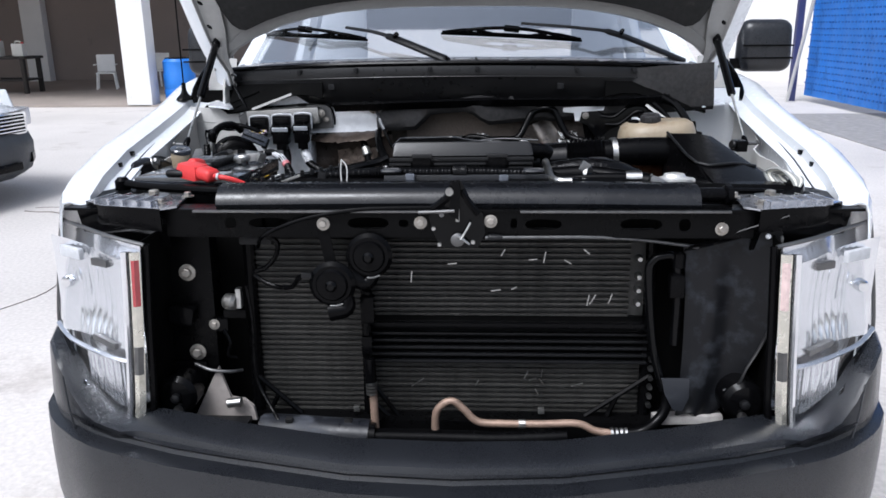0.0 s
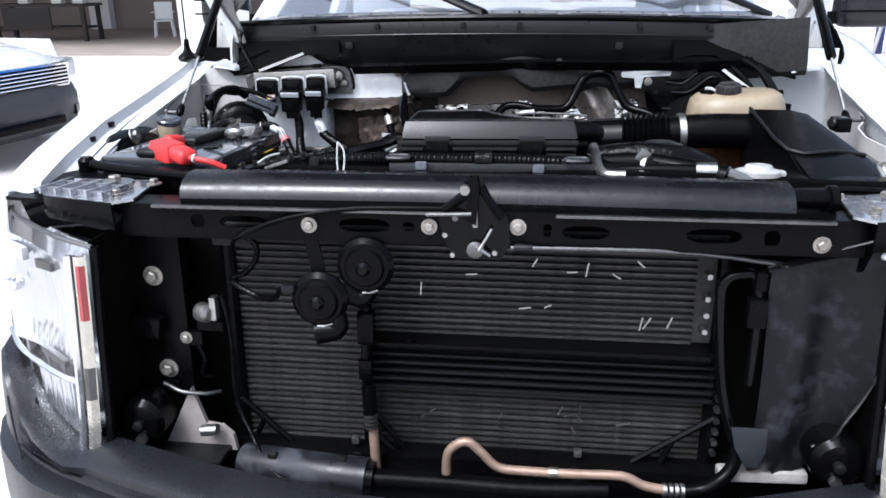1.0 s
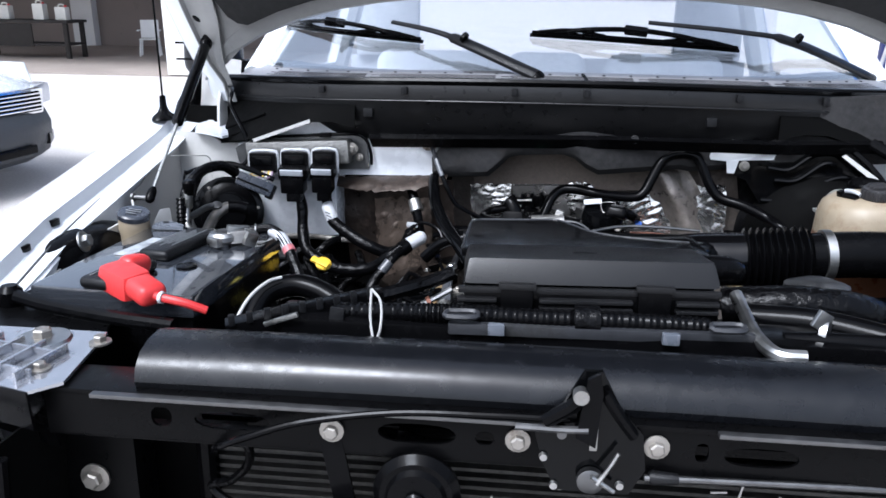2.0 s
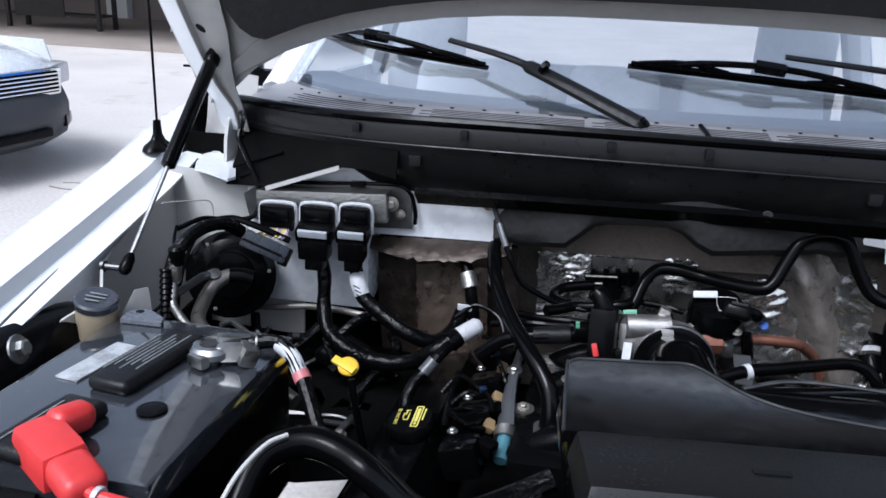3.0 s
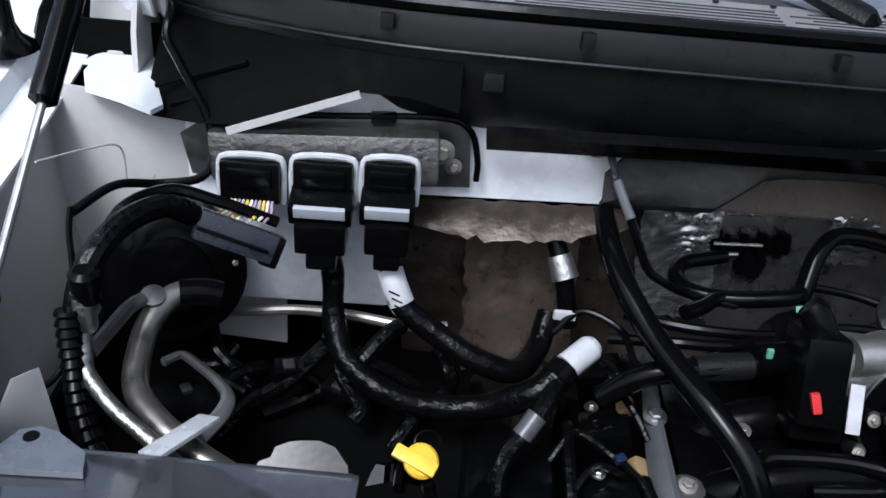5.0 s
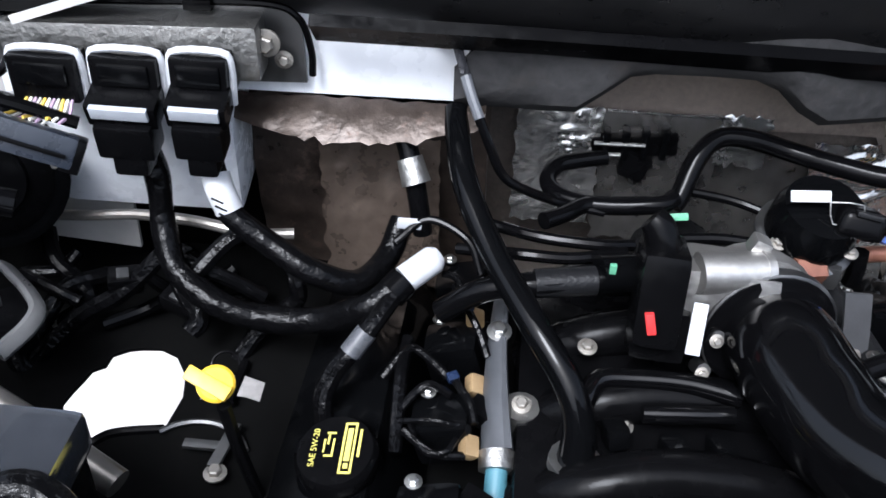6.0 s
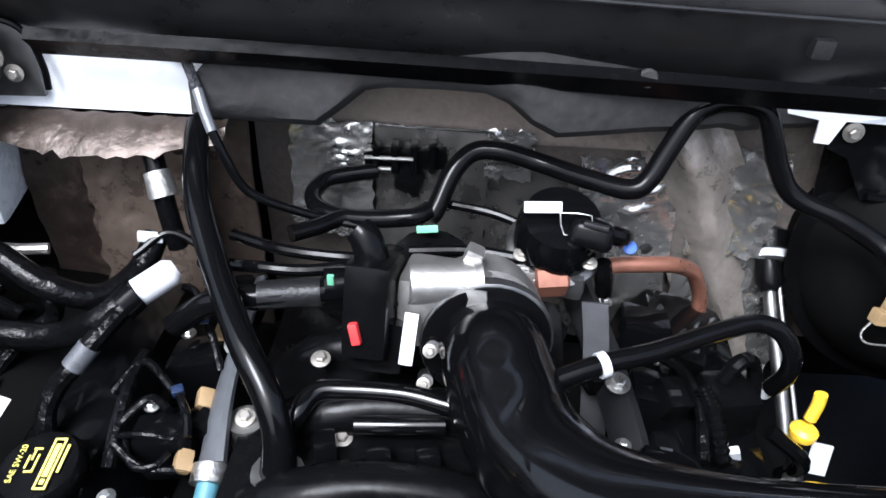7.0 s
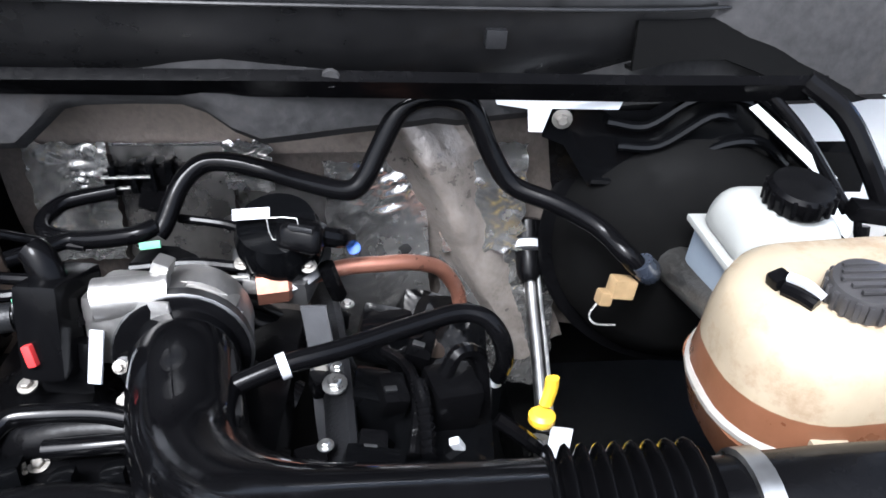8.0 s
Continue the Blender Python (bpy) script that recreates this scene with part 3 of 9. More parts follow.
part("liner", sheet([[hood_on(x * w, (hood_v0(x * w) + 0.040) * (1 - k) + 1.12 * k, -0.014) for x in HX] for k, w in ((0, 0.79), (0.015, 0.815), (0.04, 0.835), (0.08, 0.85), (0.14, 0.865), (0.25, 0.865), (0.4, 0.865), (0.7, 0.865), (1, 0.84))], None, 0.012), INSUL, hood, "black fabric hood liner")
part("rear_rim", sheet([[hood_on(x, hood_v0(x), 0.03), hood_on(x, hood_v0(x) - 0.006, 0.012), hood_on(x, hood_v0(x) + 0.004, -0.004), hood_on(x * 0.93, hood_v0(x) + 0.07, -0.006)] for x in HX], None, 0.003), RIMG, hood, "grey painted rear edge")
for s in (-1, 1):
    part("side_rim", sheet([[hood_at(s * (hood_w(v) + dx), v, dl) for dx, dl in ((0, 0.03), (0.008, 0.012), (-0.01, -0.008), (-0.042, -0.016))] for v in HV], None, 0.003), WHITE, hood, "white painted side lip")
    part("inner_frame", sheet([[hood_at(s * (hood_w(v) + dx), v, dl) for dx, dl in ((-0.042, -0.016), (-0.044 - 0.004 * min(1, v / 0.2), -0.004), (-0.05 - 0.025 * min(1, max(0, v) / 0.2), -0.006), (-0.056 - 0.034 * min(1, max(0, v) / 0.2), -0.014), (-0.064 - 0.061 * min(1, max(0, v) / 0.2), -0.014))] for v in HV], None, 0.003), RIMG, hood, "grey inner hood frame")
    for v in (0.16, 0.24, 0.42):
        part("frame_hole", lathe(hood_at(s * (hood_w(v) - 0.062), v, -0.007), Vector(hood_at(0, 0, -1)) - Vector(hood_at(0, 0, 0)), [(0.008, 0), (0.007, 0.002)], 12, None, (0.8, 1.4)), BLACK, hood, "dark oval hole")
    part("hinge", plate([(s * 0.792, 1.03, 1.258), (s * 0.792, 1.14, 1.262), (s * 0.792, 1.12, 1.31), (s * 0.792, 1.085, 1.38), (s * 0.792, 1.05, 1.45), (s * 0.792, 1.03, 1.44), (s * 0.792, 1.055, 1.35), (s * 0.792, 1.035, 1.30)], (s * 0.006, 0, 0)), PRIMER, hood, "pale steel hinge arm")
    part("hinge_foot", plate([(s * 0.852, 1.03, 1.250), (s * 0.828, 0.972, 1.250), (s * 0.785, 0.949, 1.249), (s * 0.748, 0.930, 1.245), (s * 0.742, 0.952, 1.245), (s * 0.762, 1.00, 1.250), (s * 0.77, 1.13, 1.260), (s * 0.858, 1.13, 1.260)], (0, 0, 0.005)), WHITE, hood, "white hinge foot plate")
    part("hinge_tongue", box((s * 0.832, 1.092, 1.2585), (0.046, 0.085, 0.005), 0.002, (3, 0, s * 14)), WHITE, hood)
    part("hinge_flange", plate([(s * 0.806, 1.048, 1.256), (s * 0.812, 1.14, 1.262), (s * 0.800, 1.10, 1.325), (s * 0.794, 1.05, 1.337)], (s * -0.004, 0, 0)), WHITE, hood)
    part("hinge_washer", lathe((s * 0.836, 1.095, 1.262), (0, 0, 1), [(0.015, 0), (0.014, 0.003), (0.008, 0.004), (0.008, 0.010), (0.005, 0.011)], 16), PRIMER, hood)
    part("corner_seal", sheet([[(s * 0.917, 1.055, 1.228), (s * 0.922, 1.062, 1.268), (s * 0.918, 1.085, 1.305)], [(s * 0.905, 1.075, 1.226), (s * 0.908, 1.085, 1.285), (s * 0.905, 1.115, 1.345)], [(s * 0.885, 1.11, 1.240), (s * 0.885, 1.14, 1.31), (s * 0.885, 1.16, 1.39)]], None, 0.008), RUBBER, hood, "black rubber corner seal")
    part("corner_pan", sheet([[(s * 0.80, 1.16, 1.262), (s * 0.86, 1.15, 1.262), (s * 0.90, 1.14, 1.27)], [(s * 0.80, 1.20, 1.33), (s * 0.86, 1.19, 1.34), (s * 0.90, 1.18, 1.35)], [(s * 0.80, 1.22, 1.40), (s * 0.86, 1.21, 1.41), (s * 0.90, 1.20, 1.42)]], None, 0.004), PRIMER, hood, "dusty pale corner pan")

# gas struts
STRUT_LOW = Vector((0.800, 0.675, 1.163))
STRUT_TOP = Vector((0.790, 0.985, 1.455))
for s in (-1, 1):
    lo = Vector((s * STRUT_LOW.x, STRUT_LOW.y, STRUT_LOW.z))
    hi = Vector((s * STRUT_TOP.x, STRUT_TOP.y, STRUT_TOP.z))
    st = thing("gas_strut", lo, "black gas strut holding the hood up", "gas strut", "hood gas struts")
    d = hi - lo
    part("rod", tube([lo + d * 0.04, lo + d * 0.50], 0.0037, 10), STEEL, st, "thin bright steel rod")
    part("cylinder", lathe(lo + d * 0.435, d, [(0.006, 0), (0.0118, 0.004), (0.0122, 0.022), (0.0118, 0.026), (0.0118, d.length * 0.52), (0.008, d.length * 0.54)], 16), GLOSS, st)
    part("ball_socket", lathe(lo - d * 0.02, d, [(0.006, 0), (0.0095, 0.006), (0.0085, 0.026), (0.005, 0.034)], 12), BLACK, st)
    part("ball_socket", lathe(hi - d * 0.06, d, [(0.009, 0), (0.014, 0.01), (0.012, 0.035)], 12), BLACK, st)
    part("ball_stud", lathe(lo + Vector((-s * 0.004, 0, 0)), (s, 0, 0), [(0.005, 0), (0.005, 0.035), (0.009, 0.036), (0.009, 0.041)], 10), ALU_DARK, st)

# ---------------------------------------------------------------- front end
SUPPORT = mat("black_primed_steel", (0.0020, 0.0020, 0.0022), 0.32, spec=0.08, bump=0.05, dirt=(0.009, 0.0085, 0.008), dirt_amount=0.2)
core = thing("radiator_support", (0, 0.02, 0.55), "black steel radiator support with oval cut-outs and bolts", "radiator support")
HZ = 1.078
cuts = [oval(-0.385, HZ, 0.085, 0.022, 0), oval(-0.18, HZ, 0.085, 0.024, 0), oval(0.178, HZ - 0.002, 0.075, 0.022, 0), oval(0.375, HZ - 0.002, 0.085, 0.024, 0),
        oval(0.462, HZ - 0.003, 0.024, 0.026, 0), oval(-0.465, HZ, 0.024, 0.024, 0), oval(-0.107, HZ, 0.02, 0.016, 0), oval(0.118, HZ, 0.014, 0.022, 0)]
part("front_plate", plate([(-0.60, 0, 1.050), (0.60, 0, 1.050), (0.60, 0, 1.104), (-0.60, 0, 1.104)], (0, 0.004, 0), cuts), SUPPORT, core)
part("top_flange", box((0, 0.028, 1.104), (1.21, 0.062, 0.006), 0.002), SUPPORT, core)
part("bottom_flange", box((0, 0.02, 1.050), (1.2, 0.04, 0.005), 0.002), SUPPORT, core)
# brighter metal on the lip stands in for its highlight line
part("front_lip", box((-0.29, -0.006, 1.104), (0.50, 0.012, 0.005), 0.002), ALU_DARK, core, "front lip in brighter metal for its highlight line")
part("front_lip", box((0.34, -0.006, 1.104), (0.42, 0.012, 0.005), 0.002), ALU_DARK, core, "front lip in brighter metal for its highlight line")
for x, z in ((-0.272, 1.077), (-0.072, 1.080), (0.071, 1.083), (0.535, 1.068)):
    part("bolt", bolt((x, -0.002, z), (0, -1, 0), 0.009), BOLT, core, "zinc plated bolt")
for s in (-1, 1):
    part("side_post", box((s * 0.59, 0.085, 0.83), (0.11, 0.05, 0.44), 0.006), SUPPORT, core)
    part("corner_gusset", plate([(s * 0.60, 0.0, 1.104), (s * 0.83, 0.03, 1.104), (s * 0.83, 0.30, 1.112), (s * 0.66, 0.30, 1.112), (s * 0.60, 0.12, 1.104)], (0, 0, -0.006)), SUPPORT, core)
    part("corner_panel", sheet([[(s * 0.60, 0.0, 1.102), (s * 0.60, 0.02, 1.02)], [(s * 0.80, 0.03, 1.102), (s * 0.80, 0.05, 1.05)]], None, 0.004), BLACK, core)
for x, z in ((-0.588, 0.955), (-0.580, 0.770)):
    part("bolt", bolt((x, 0.058, z), (0, -1, 0), 0.0125), BOLT, core, "large zinc flange bolt")
# added black backing keeps the gap beside the condenser dark
for s in (-1, 1):
    part("side_seal", box((s * 0.55, 0.150, 0.83), (0.22, 0.008, 0.46)), DUSTY, core, "black backing panel added beside the condenser")
part("lower_beam", box((0, 0.10, 0.575), (1.30, 0.09, 0.07), 0.01), SUPPORT, core)

cover = thing("radiator_top_cover", (-0.0, 0.07, 1.105), "smooth black rolled cover over the radiator support", "cover")
prof = [(0.012, 1.108), (0.008, 1.118), (0.012, 1.132), (0.026, 1.146), (0.048, 1.153), (0.075, 1.154), (0.10, 1.146), (0.11, 1.128), (0.11, 1.112)]
part("shell", sheet([[(x, y, z - 0.004 * (x / 0.5) ** 2) for y, z in prof] for x in (-0.497, -0.3, -0.1, 0.1, 0.3, 0.495)], None, 0.003), SATIN, cover)
part("end_tube", tube([(0.49, 0.05, 1.128), (0.56, 0.06, 1.126)], 0.016, 12), BLACK, cover)
part("end_ring", lathe((0.553, 0.058, 1.126), (1, 0.1, 0), [(0.016, 0), (0.022, 0.002), (0.022, 0.014), (0.012, 0.018)], 14), BLACK, cover)

# condenser: frame, two cores of thin slats
cond = thing("condenser", (-0.02, 0.09, 0.60), "dusty dark condenser with bent bright fins", "condenser")
part("backing", box((-0.02, 0.123, 0.81), (0.90, 0.012, 0.46)), mat("dark_core", (0.034, 0.033, 0.031), 0.75, vary=0.6, grain=160, bump=0.3, dirt=(0.062, 0.060, 0.056), dirt_amount=0.4, blotch=9), cond)
for x in (-0.463, 0.425):
    part("side_tank", tube([(x, 0.105, 0.60), (x, 0.105, 1.03)], 0.014, 10), BLACK, cond)
part("centre_post", box((-0.205, 0.085, 0.83), (0.014, 0.03, 0.42), 0.003), BLACK, cond)
part("top_bar", box((-0.02, 0.10, 1.030), (0.92, 0.03, 0.014), 0.003), BLACK, cond)
part("bottom_bar", box((-0.02, 0.10, 0.598), (0.92, 0.04, 0.02), 0.003), BLACK, cond)
part("cooler_frame", box((0.115, 0.07, 0.835), (0.62, 0.02, 0.012), 0.003), BLACK, cond)


def slat_mesh(width):
    bm = box((0, 0, 0), (width, 0.014, 0.0046), 0)
    me = bpy.data.meshes.new("slat")
    finish(bm)
    bm.to_mesh(me)
    bm.free()
    me.materials.append(FIN)
    return me


def lay_slats(me, x, y, zs):
    for z in zs:
        ob = new("slat", me)
        ob.parent = cond
        ob.location = Vector((x, y, z)) - BASE[cond.name]


lay_slats(slat_mesh(0.245), -0.331, 0.114, [0.612 + 0.0126 * i for i in range(33)])
lay_slats(slat_mesh(0.575), 0.092, 0.112, [0.846 + 0.0126 * i for i in range(14)])
lay_slats(slat_mesh(0.615), 0.112, 0.114, [0.612 + 0.0126 * i for i in range(10)])
part("cooler_backing", box((0.112, 0.112, 0.790), (0.62, 0.010, 0.105)), DUSTY, cond)
for i in range(5):
    part("cooler_tube", box((0.112, 0.092, 0.741 + 0.0165 * i), (0.62, 0.018, 0.0065), 0.0025), GREYP, cond, "dark horizontal cooler tube")
for i in range(9):
    part("fitting", lathe((0.432, 0.09, 0.64 + i * 0.022), (0, -1, 0), [(0.006, 0), (0.006, 0.012)], 8), ALU_DARK, cond)
for z in (0.985, 0.945, 0.915, 0.885):
    part("fitting", lathe((0.392, 0.085, z), (0, -1, 0), [(0.008, 0), (0.009, 0.006), (0.005, 0.02)], 10), STEEL, cond, "bright tube fitting")
for x, z, a, L in ((0.287, 0.888, 80, 0.03), (0.297, 0.890, 60, 0.03), (0.335, 0.892, 70, 0.028), (0.085, 0.91, 8, 0.026), (0.125, 0.915, 25, 0.016),
                   (0.10, 0.995, 60, 0.02), (0.19, 0.985, 80, 0.03), (0.165, 0.98, 5, 0.022), (0.24, 0.975, -30, 0.02), (0.28, 0.998, -40, 0.02),
                   (-0.01, 0.97, 5, 0.024), (-0.10, 0.94, 85, 0.03), (0.155, 0.71, 65, 0.022), (0.19, 0.715, 85, 0.022), (0.17, 0.70, 10, 0.02),
                   (0.19, 0.695, -50, 0.02), (0.045, 0.69, 60, 0.018), (-0.09, 0.69, 35, 0.04), (0.27, 0.688, 15, 0.032), (0.18, 0.67, -60, 0.018)):
    part("bent_fin", box((x, 0.083, z), (L * 0.85, 0.003, 0.0024), 0, (0, -a, 0)), STEEL, cond, "bright bent fin")
for x in (-0.23, 0.19):
    part("clip", box((x, 0.075, 0.628), (0.014, 0.012, 0.014), 0.002), ALU, cond)
for pts in (((-0.20, 0.08, 0.70), (-0.13, 0.08, 0.60)), ((-0.20, 0.08, 0.65), (-0.15, 0.08, 0.60)), ((0.43, 0.085, 0.71), (0.29, 0.085, 0.61)), ((0.36, 0.085, 0.66), (0.34, 0.085, 0.61)),
            ((-0.455, 0.085, 0.70), (-0.36, 0.085, 0.61)), ((-0.41, 0.085, 0.66), (-0.43, 0.085, 0.62))):
    part("brace", tube(pts, 0.006, 6), BLACK, cond)


BUMP = ((0, -0.270, 0.680), (0.2, -0.260, 0.680), (0.43, -0.212, 0.685), (0.55, -0.182, 0.690), (0.64, -0.150, 0.686), (0.70, -0.128, 0.670), (0.735, -0.112, 0.674), (0.78, -0.088, 0.690),
        (0.82, -0.060, 0.724), (0.846, -0.040, 0.764), (0.873, -0.012, 0.784), (0.912, 0.045, 0.800), (0.936, 0.12, 0.81), (0.950, 0.30, 0.82), (0.955, 0.50, 0.82))
bump = thing("front_bumper", (0, -0.1, 0.35), "dark textured plastic front bumper with stepped lip", "bumper")
rows = []
for x, y, z in [(-x, y, z) for x, y, z in BUMP[:0:-1]] + list(BUMP):
    side = 1 if x > 0 else -1
    w = min(1, abs(x) / 0.97)
    nx, ny = side * 0.9 * max(0, w - 0.5), -1 + 0.9 * max(0, w - 0.75) / 0.25

    def out(d, zz):
        return (x + nx * d * 0.8, y + ny * d, zz)

    rows.append([out(-0.09, z + 0.004), out(-0.02, z + 0.002), out(-0.004, z - 0.005), out(0.0, z - 0.016), out(0.012, 0.664 + 0.012 * w), out(0.002, 0.654 + 0.012 * w), out(0.006, 0.646 + 0.012 * w), out(0.044, 0.642 + 0.012 * w), out(0.048, 0.628 + 0.01 * w),
                 out(0.050, 0.57), out(0.045, 0.48), out(0.02, 0.40), out(-0.04, 0.33)])
part("fascia", sheet(rows, None, 0.004), TEXB, bump)
for s in (-1, 1):
    part("corner_crease", tube([(s * 0.828, -0.062, 0.760), (s * 0.815, -0.078, 0.70), (s * 0.800, -0.092, 0.655)], 0.002, 6), TEXB, bump)
shelf = []
for x, y, z in ((-0.64, -0.15, 0.692), (-0.55, -0.182, 0.690), (-0.43, -0.212, 0.685), (-0.2, -0.26, 0.68), (0, -0.27, 0.68), (0.2, -0.26, 0.68), (0.43, -0.212, 0.685), (0.55, -0.182, 0.690), (0.64, -0.15, 0.692)):
    shelf.append([(x, y + 0.085, z - 0.004), (x, y + 0.13, z - 0.035), (x, -0.03, 0.595), (x, 0.06, 0.570)])
part("upper_shelf", sheet(shelf, None, 0.004), GLOSS, bump, "glossy black upper shelf")


duct = thing("lower_air_duct", (-0.1, 0.0, 0.60), "black rounded duct with blue-grey sheen under the condenser", "duct")
# blue-grey patches stand in for sky reflected on the black duct
DUCT = mat("black_duct_sky_sheen", (0.010, 0.011, 0.014), 0.38, spec=0.3, bump=0.1, dirt=(0.055, 0.060, 0.072), dirt_amount=0.5, blotch=5)
part("barrel", tube([(-0.43, 0.02, 0.600), (-0.36, 0.005, 0.605), (-0.27, -0.005, 0.605), (-0.19, -0.008, 0.603)], 0.036, 18, 5), DUCT, duct, "rounded end with the painted sheen")
part("collar", tube([(-0.192, -0.008, 0.603), (-0.178, -0.008, 0.602)], 0.030, 18), BLACK, duct)
part("run", tube([(-0.178, -0.006, 0.600), (-0.05, 0.0, 0.596), (0.10, 0.0, 0.594), (0.24, 0.004, 0.600)], 0.019, 16, 5), BLACK, duct, "plain black run")
for x in (-0.365, -0.235):
    part("clip", box((x, -0.012, 0.641), (0.016, 0.012, 0.010), 0.002), ALU_DARK, duct)


STRIP = mat("tarnished_chrome", (0.62, 0.60, 0.53), 0.22, 0.8, vary=0.15, bump=0.02, dirt=(0.46, 0.43, 0.34), dirt_amount=0.35)
MARKW = mat("pale_pink_reflector", (0.55, 0.42, 0.40), 0.3, vary=0.3, coat=0.5)
SILV = mat("bright_reflector", (0.80, 0.81, 0.835), 0.15, 0.9, vary=0.05, bump=0.0)


def headlight(side):
    th = thing("headlight", (side * 0.78, 0.02, 0.66), "large clear headlight with chrome reflector and side strip", "headlight", "headlights")

    def q(x, y, z):
        return (side * x, y, z)

    top = [q(0.632, -0.062, 1.040), q(0.70, -0.045, 1.052), q(0.78, 0.0, 1.062), q(0.84, 0.05, 1.062), q(0.885, 0.115, 1.056)]
    mid = [q(0.640, -0.072, 0.88), q(0.71, -0.06, 0.87), q(0.79, -0.02, 0.86), q(0.86, 0.03, 0.85), q(0.912, 0.10, 0.84)]
    bend = [q(0.645, -0.075, 0.80), q(0.71, -0.065, 0.79), q(0.79, -0.03, 0.785), q(0.85, 0.02, 0.80), q(0.910, 0.10, 0.815)]
    low = [q(0.65, -0.07, 0.668), q(0.69, -0.066, 0.666), q(0.735, -0.054, 0.676), q(0.78, -0.035, 0.700), q(0.835, 0.0, 0.765)]
    part("lens", sheet([top, mid, bend, low], None, 0.003), LENS, th, "clear lens").visible_shadow = False

    def back(p, d=0.05, k=0.94):
        return (side * (0.78 + (abs(p[0]) - 0.78) * k), p[1] + d, 0.87 + (p[2] - 0.87) * k)

    part("housing", sheet([[back(p) for p in r] for r in (top, mid, bend, low)], None, 0.004), SILV, th, "bright silver housing")

    def skin(x):
        pts = ((0.64, -0.072), (0.71, -0.06), (0.79, -0.02), (0.87, 0.03), (0.935, 0.10))
        for (xa, ya), (xb, yb) in zip(pts, pts[1:]):
            if x <= xb:
                return ya + (yb - ya) * (x - xa) / (xb - xa)
        return 0.10

    # fluted main reflector, a concave dish behind the lens
    dish = []
    for i in range(61):
        u = i / 60
        x = 0.678 + 0.195 * u
        flute = 0.0035 * math.cos(2 * math.pi * (x - 0.70) / 0.0165) if 0.16 < u < 0.72 else 0.0
        dish.append([q(x + 0.010 * (k - 0.5) ** 2, skin(x) + 0.014 + 0.030 * (1 - (2 * u - 1) ** 2) * (0.4 + 0.6 * (1 - (2 * k - 1) ** 2)) + flute * (1 if 0.12 < k < 0.9 else 0.2), 0.828 - 0.025 * max(0, 0.5 - u) + (0.195 + 0.02 * u) * k) for k in [n / 14 for n in range(15)]])
    part("reflector", sheet(dish), SILV, th, "fluted chrome reflector")
    turn = []
    for i in range(71):
        u = i / 70
        x = 0.668 + 0.135 * u
        turn.append([q(x, skin(x) + 0.012 + 0.0022 * math.cos(2 * math.pi * u * 15), 0.686 + 0.075 * max(0, u - 0.35) ** 1.2 + (0.100 - 0.03 * max(0, u - 0.35)) * k) for k in (0, 0.25, 0.5, 0.75, 1)])
    part("turn_signal", sheet(turn), SILV, th, "finely ribbed turn signal lamp")
    part("divider", tube([q(0.668, skin(0.668) + 0.006, 0.792), q(0.72, skin(0.72) + 0.006, 0.797), q(0.79, skin(0.79) + 0.006, 0.806), q(0.85, skin(0.85) + 0.004, 0.818), q(0.90, skin(0.90) + 0.010, 0.832)], 0.0055, 8, 5, None, 0.6), CHROME, th, "chrome divider bar")
    part("bulb_shield", lathe(q(0.835, skin(0.835) + 0.022, 0.945), (0, -1, 0), [(0.013, 0), (0.013, 0.016), (0.010, 0.022), (0.004, 0.023)], 16), CHROME, th)
    # grey blocks stand in for dark reflections inside the lamp
    part("shadow_slot", box(q(0.735, skin(0.735) + 0.020, 1.000), (0.050, 0.012, 0.016), 0.003, (0, 0, side * 28)), ALU_DARK, th, "dull grey block for a dark reflection")
    part("shadow_slot", box(q(0.745, skin(0.745) + 0.016, 0.826), (0.070, 0.012, 0.014), 0.003, (0, side * -10, side * 28)), ALU_DARK, th, "dull grey block for a dark reflection")
    # white block stands in for the bright reflection above the dish
    part("top_bar", box(q(0.815, skin(0.815) + 0.016, 1.012), (0.075, 0.012, 0.024), 0.004, (0, 0, side * 33)), LABELW, th, "white block for the bright reflection at the top")
    strip = [(1.034, 0.0), (0.96, 0.003), (0.88, 0.007), (0.80, 0.011), (0.72, 0.016), (0.672, 0.021)]

    def across(z, o, d, a, b):
        return [q(a + o, -0.070 - o * 0.5 - d, z), q((a + b) / 2 + o, -0.077 - o * 0.5 - d, z), q(b + o, -0.074 - o * 0.5 - d, z)]

    part("side_strip", sheet([across(z, o, 0.004, 0.629, 0.650) for z, o in strip], None, 0.006), STRIP, th, "pale chrome edge strip")
    part("strip_gap", sheet([across(z, o, 0.0, 0.650, 0.655) for z, o in strip], None, 0.004), BLACK, th)
    part("bezel", sheet([across(z, o, 0.002, 0.655, 0.668) for z, o in strip], None, 0.005), SILV, th, "silver bezel")
    part("marker", sheet([across(1.018 - 0.024 * k, 0.001 * k, 0.006, 0.632, 0.647) for k in range(5)], None, 0.003), AMBER if side < 0 else MARKW, th, "small reflector on the strip")
    # dark reflection low on the strip, laid in as a grey band
    part("strip_band", sheet([across(z, o, 0.0055, 0.6305, 0.649) for z, o in ((0.835, 0.0085), (0.80, 0.011), (0.775, 0.0125))], None, 0.003), ALU_DARK, th, "dull band for the dark reflection on the strip")
    part("rim", tube([q(0.625, -0.06, 1.045), q(0.70, -0.042, 1.058), q(0.79, 0.01, 1.069), q(0.845, 0.06, 1.068), q(0.888, 0.12, 1.06)], 0.0045, 8), ALU_DARK, th)
